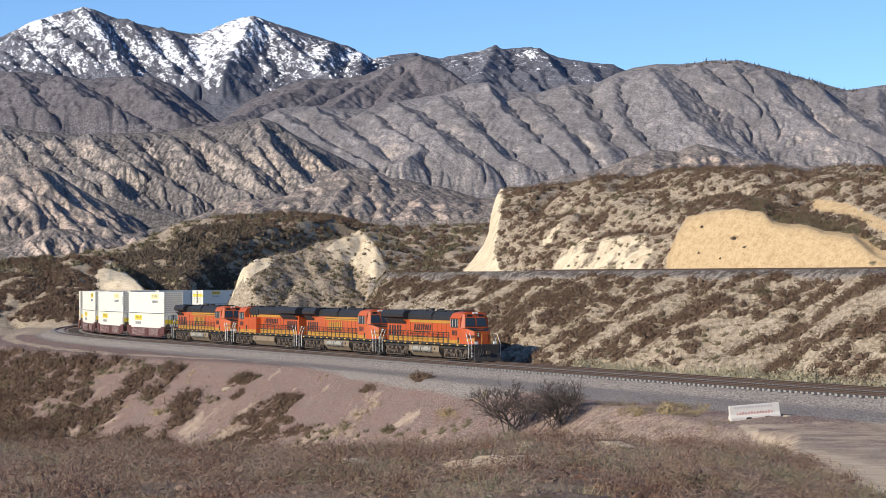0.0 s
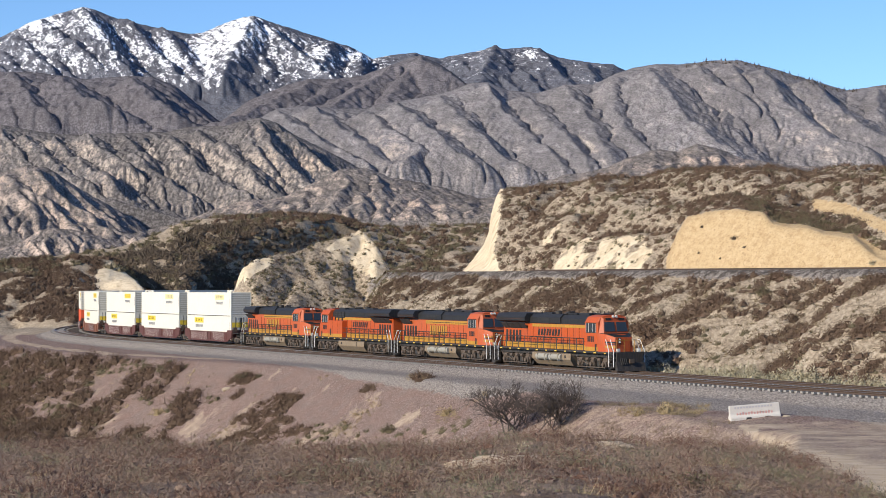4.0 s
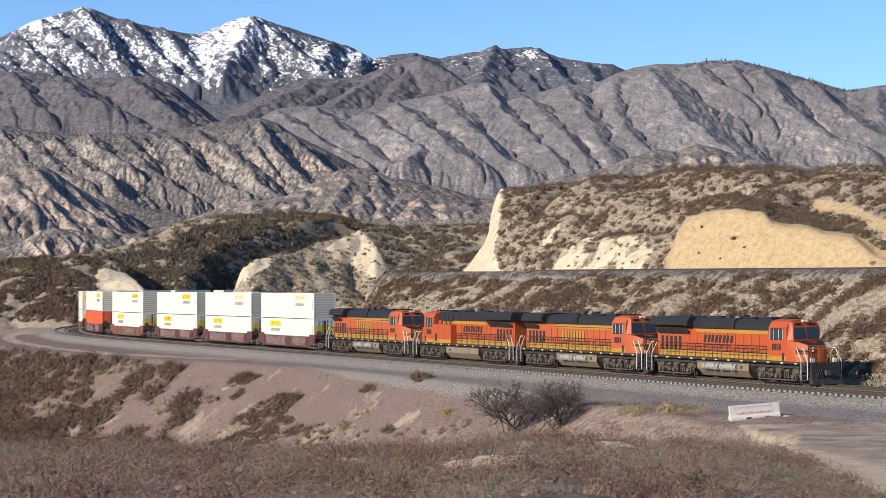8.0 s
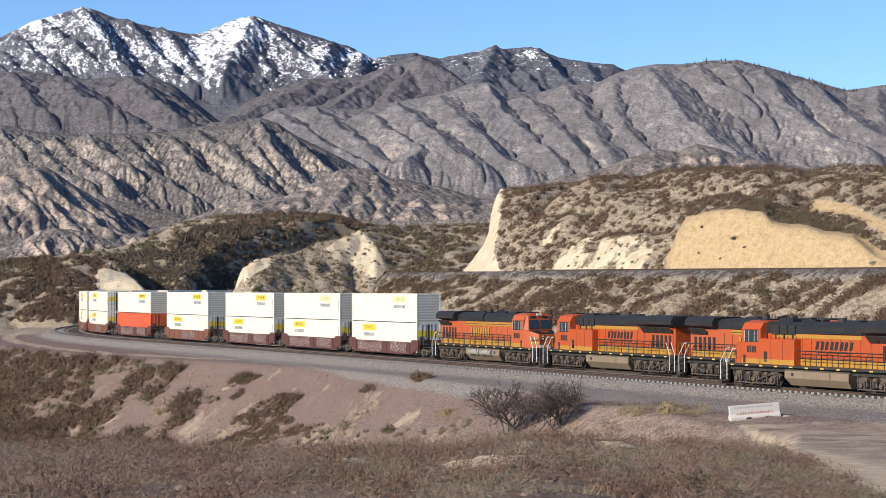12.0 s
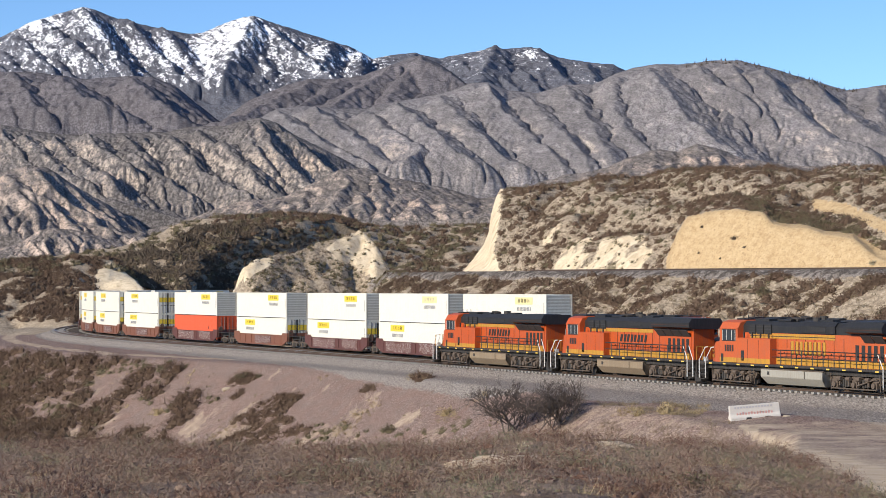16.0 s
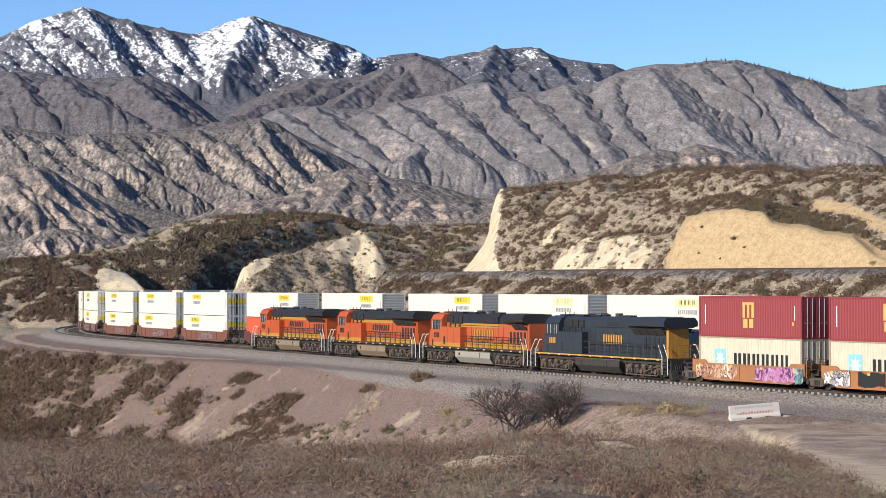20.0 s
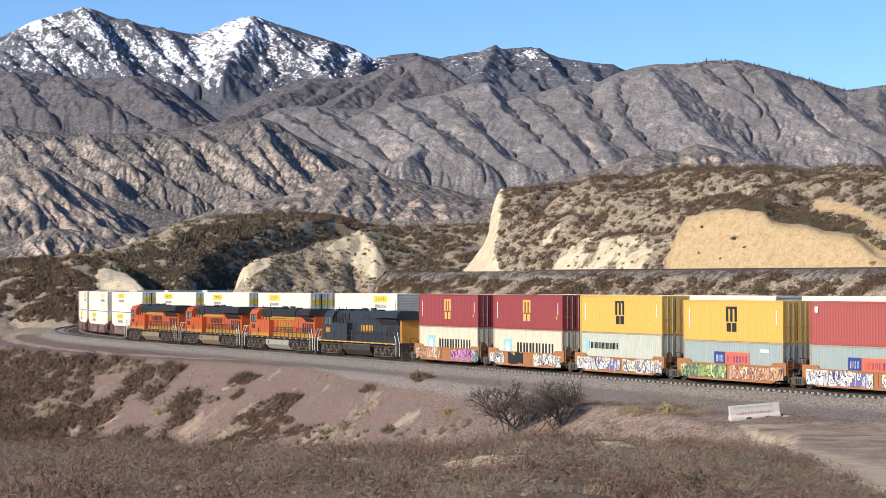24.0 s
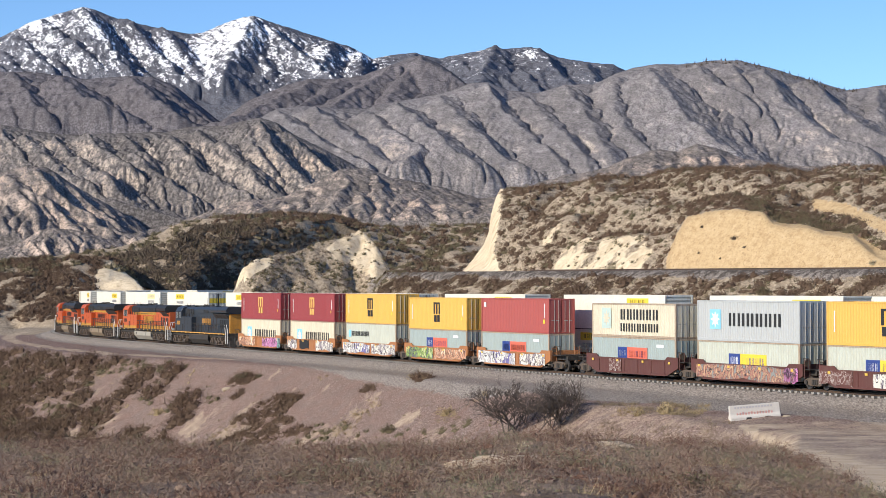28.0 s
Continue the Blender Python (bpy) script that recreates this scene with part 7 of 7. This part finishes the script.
for i, R in enumerate(ENDS):
    mid_s = R - 8.07
    pl = (R - 16.15 - (ENDS[i + 1] if i + 1 < len(ENDS) else R - 19.5)) / 2 + 8.07
    pr = 8.07 + ((ENDS[i - 1] - 16.15 - R) / 2 if i else 2.6)
    brown = i in (3, 5, 6, 7, 11)
    key = (round(pl, 1), round(pr, 1), brown, i % 2)
    if key not in CARS:
        art = [(-3.0, 6.0, G_SCRAWL), (4.0, 4.0, G_SCRAWL)] if not brown else [(1.0, 5.0, G_SCRAWL)]
        CARS[key] = well_car(16.15, pl, pr, M_CARBROWN if brown else M_CARMAROON, "brown well car carrying stacked containers" if brown else "maroon well car with chalky scrawls and stacked containers", [-pl + (1.3 if pl > 10.2 else 0.0), *([pr - 1.3] if pr > 10.2 or i == 0 else [])], art)
    run(once(CARS[key]), mid_s, 1, 7.5)
    low = ORANGE_BOX if i == 4 else LOW_BOX
    run(once(low), mid_s, 1, 7.5, 0.64)
    run(once(TOP_PALE if i in (0, 1, 9) else TOP_DOORS if i in (5, 6, 7, 8, 12) else TOP_BOX), mid_s, 1, 7.5, 0.64 + 2.9)

# mixed stacks on the nearer track
MSC_RED = container(12.19, 2.9, 2.44, M_BOXRED, "maroon corrugated shipping container with amber mark", amber_mark(M_AMBER, 2.9))
MSC_YEL = container(12.19, 2.9, 2.44, M_BOXYEL, "yellow corrugated shipping container with black mark", amber_mark(M_LETTER_BLACK, 2.9))
RED = container(12.19, 2.9, 2.44, M_BOXRED2, "faded red corrugated shipping container", [(-5.4, 2.35, 0.35, 0.4, M_LOGOWHITE, "small_print"), (5.2, 1.0, 0.3, 0.35, M_LOGOYEL, "small_label"), (5.3, 1.9, 0.10, 1.2, M_LOGOWHITE, "small_print")])
CREAM2 = container(12.19, 2.59, 2.44, M_BOXCREAM, "cream corrugated shipping container with dark two-line lettering", [(-3.9, 1.45, 1.4, 1.6, M_FADED, "logo_panel"), (-3.9, 1.45, 1.1, 1.2, M_BOXCREAM, "logo_star"), *blocks(0.9, 1.75, 5.6, 0.80, 6, M_LETTER_BLACK), *blocks(0.9, 0.75, 5.6, 0.62, 7, M_LETTER_BLACK)], dark_mat=M_RUSTY)
GREYSTAR = container(12.19, 2.9, 2.44, M_BOXGREY, "grey corrugated shipping container with dark lettering", star_word(0.9, 1.55, 0.92, 6, 6.4))
STARBOX = container(12.19, 2.9, 2.44, M_BOXCREAM, "cream corrugated shipping container with large dark lettering", star_word(1.4, 1.30, 0.95, 6, 6.6), dark_mat=M_RUSTY)
LINEBOX = container(12.19, 2.9, 2.44, M_BOXPALE, "pale corrugated shipping container with small dark lettering", [(-5.0, 1.85, 0.6, 0.7, M_SKYBLUE, "logo_panel"), *blocks(-2.4, 1.85, 4.2, 0.48, 10, M_LETTER_BLACK)], dark_mat=M_RUSTY)
PANELBOX = container(12.19, 2.59, 2.44, M_BOXBLUE, "blue-grey corrugated shipping container with coloured panels", [(-1.5, 1.35, 1.35, 0.95, M_LOGOBLUE, "logo_panel"), (0.65, 1.35, 2.9, 0.95, M_LOGORED, "logo_panel"), *blocks(-1.5, 1.35, 1.0, 0.5, 3, M_LOGOWHITE, 0.35), *blocks(0.65, 1.32, 2.5, 0.5, 7, M_LOGOBLUE, 0.4), (3.9, 2.0, 1.0, 0.22, M_LOGOWHITE, "small_print")], dark_mat=M_RUSTY)
PALEPANEL = container(12.19, 2.59, 2.44, M_BOXPALE, "pale green corrugated shipping container with coloured panels", [(-1.5, 1.25, 1.35, 0.95, M_LOGOBLUE, "logo_panel"), (0.75, 1.25, 3.1, 0.95, M_LOGOYEL, "logo_panel"), *blocks(-1.5, 1.25, 1.0, 0.5, 3, M_LOGOWHITE, 0.35), *blocks(0.75, 1.22, 2.7, 0.5, 7, M_LOGOBLUE, 0.4)], dark_mat=M_RUSTY)

STARTS = [15.088 * k for k in range(5)] + [79.55 + 15.056 * k for k in range(3)]
UPPER = [MSC_RED, MSC_RED, MSC_YEL, MSC_YEL, RED, CREAM2, GREYSTAR, MSC_YEL]
LOWER = [STARBOX, STARBOX, LINEBOX, PANELBOX, PANELBOX, PANELBOX, PALEPANEL, PALEPANEL]
ART = [[(-3.6, 5.0, G_SALMON), (3.4, 4.6, G_PINK), (6.1, 0.9, G_TEAL)], [(-5.0, 2.6, G_WHITE), (-1.6, 2.6, M_BLACK), (3.9, 4.6, G_WHITE)], [(-2.9, 6.6, G_BLUE), (3.6, 5.6, G_WHITE)],
       [(-3.2, 5.8, G_GREEN), (3.2, 6.4, G_SALMON)], [(-2.8, 6.8, G_BLUE), (3.6, 4.4, G_WHITE)], [(-2.2, 1.8, G_SCRAWL)], [(0.0, 11.8, G_MIX), (5.4, 1.6, G_PINK)], [(-4.9, 3.4, G_SCRAWL), (2.6, 7.6, G_WHITE)]]
COLS = [M_CARORANGE] * 5 + [M_CARMAROON] * 3
for i, L in enumerate(STARTS):
    mid_s = L + 6.095
    pl = 7.54 if 0 < i < 5 or i > 5 else 8.6
    pr = 7.54 if i < 4 or i > 4 else 8.6
    trucks = [pr if pr < 8 else pr - 1.2] + ([-pl + 1.2] if pl > 8 else [])
    car = well_car(12.19, pl, pr, COLS[i], ("orange", "orange", "orange", "orange", "orange", "maroon", "maroon", "maroon")[i] + " well car with " + ("spray-painted sides", "spray-painted sides", "blue and white graffiti", "green and salmon graffiti", "blue and white graffiti", "plain riveted sides", "dense dark graffiti", "white graffiti")[i] + " under two containers", trucks, ART[i])
    run(car, mid_s, 2, 5.5)
    lo_h = 2.9 if i < 3 else 2.59
    run(once(LOWER[i]), mid_s, 2, 5.5, 0.64)
    run(once(UPPER[i]), mid_s, 2, 5.5, 0.64 + lo_h)

HALF_TURN = Matrix.Rotation(math.pi, 4, "Z")


def motions():
    for ob, s0, train, half, z, back in MOVING:
        rows = []
        for i in range(29):
            t = float(i)
            m = rail_pose(s0 + (go1(t) if train == 1 else go2(t)), FAR_N if train == 1 else NEAR_N, half, z)
            rows.append((t, m @ HALF_TURN if back else m))
        walk(ob, rows)


motions()
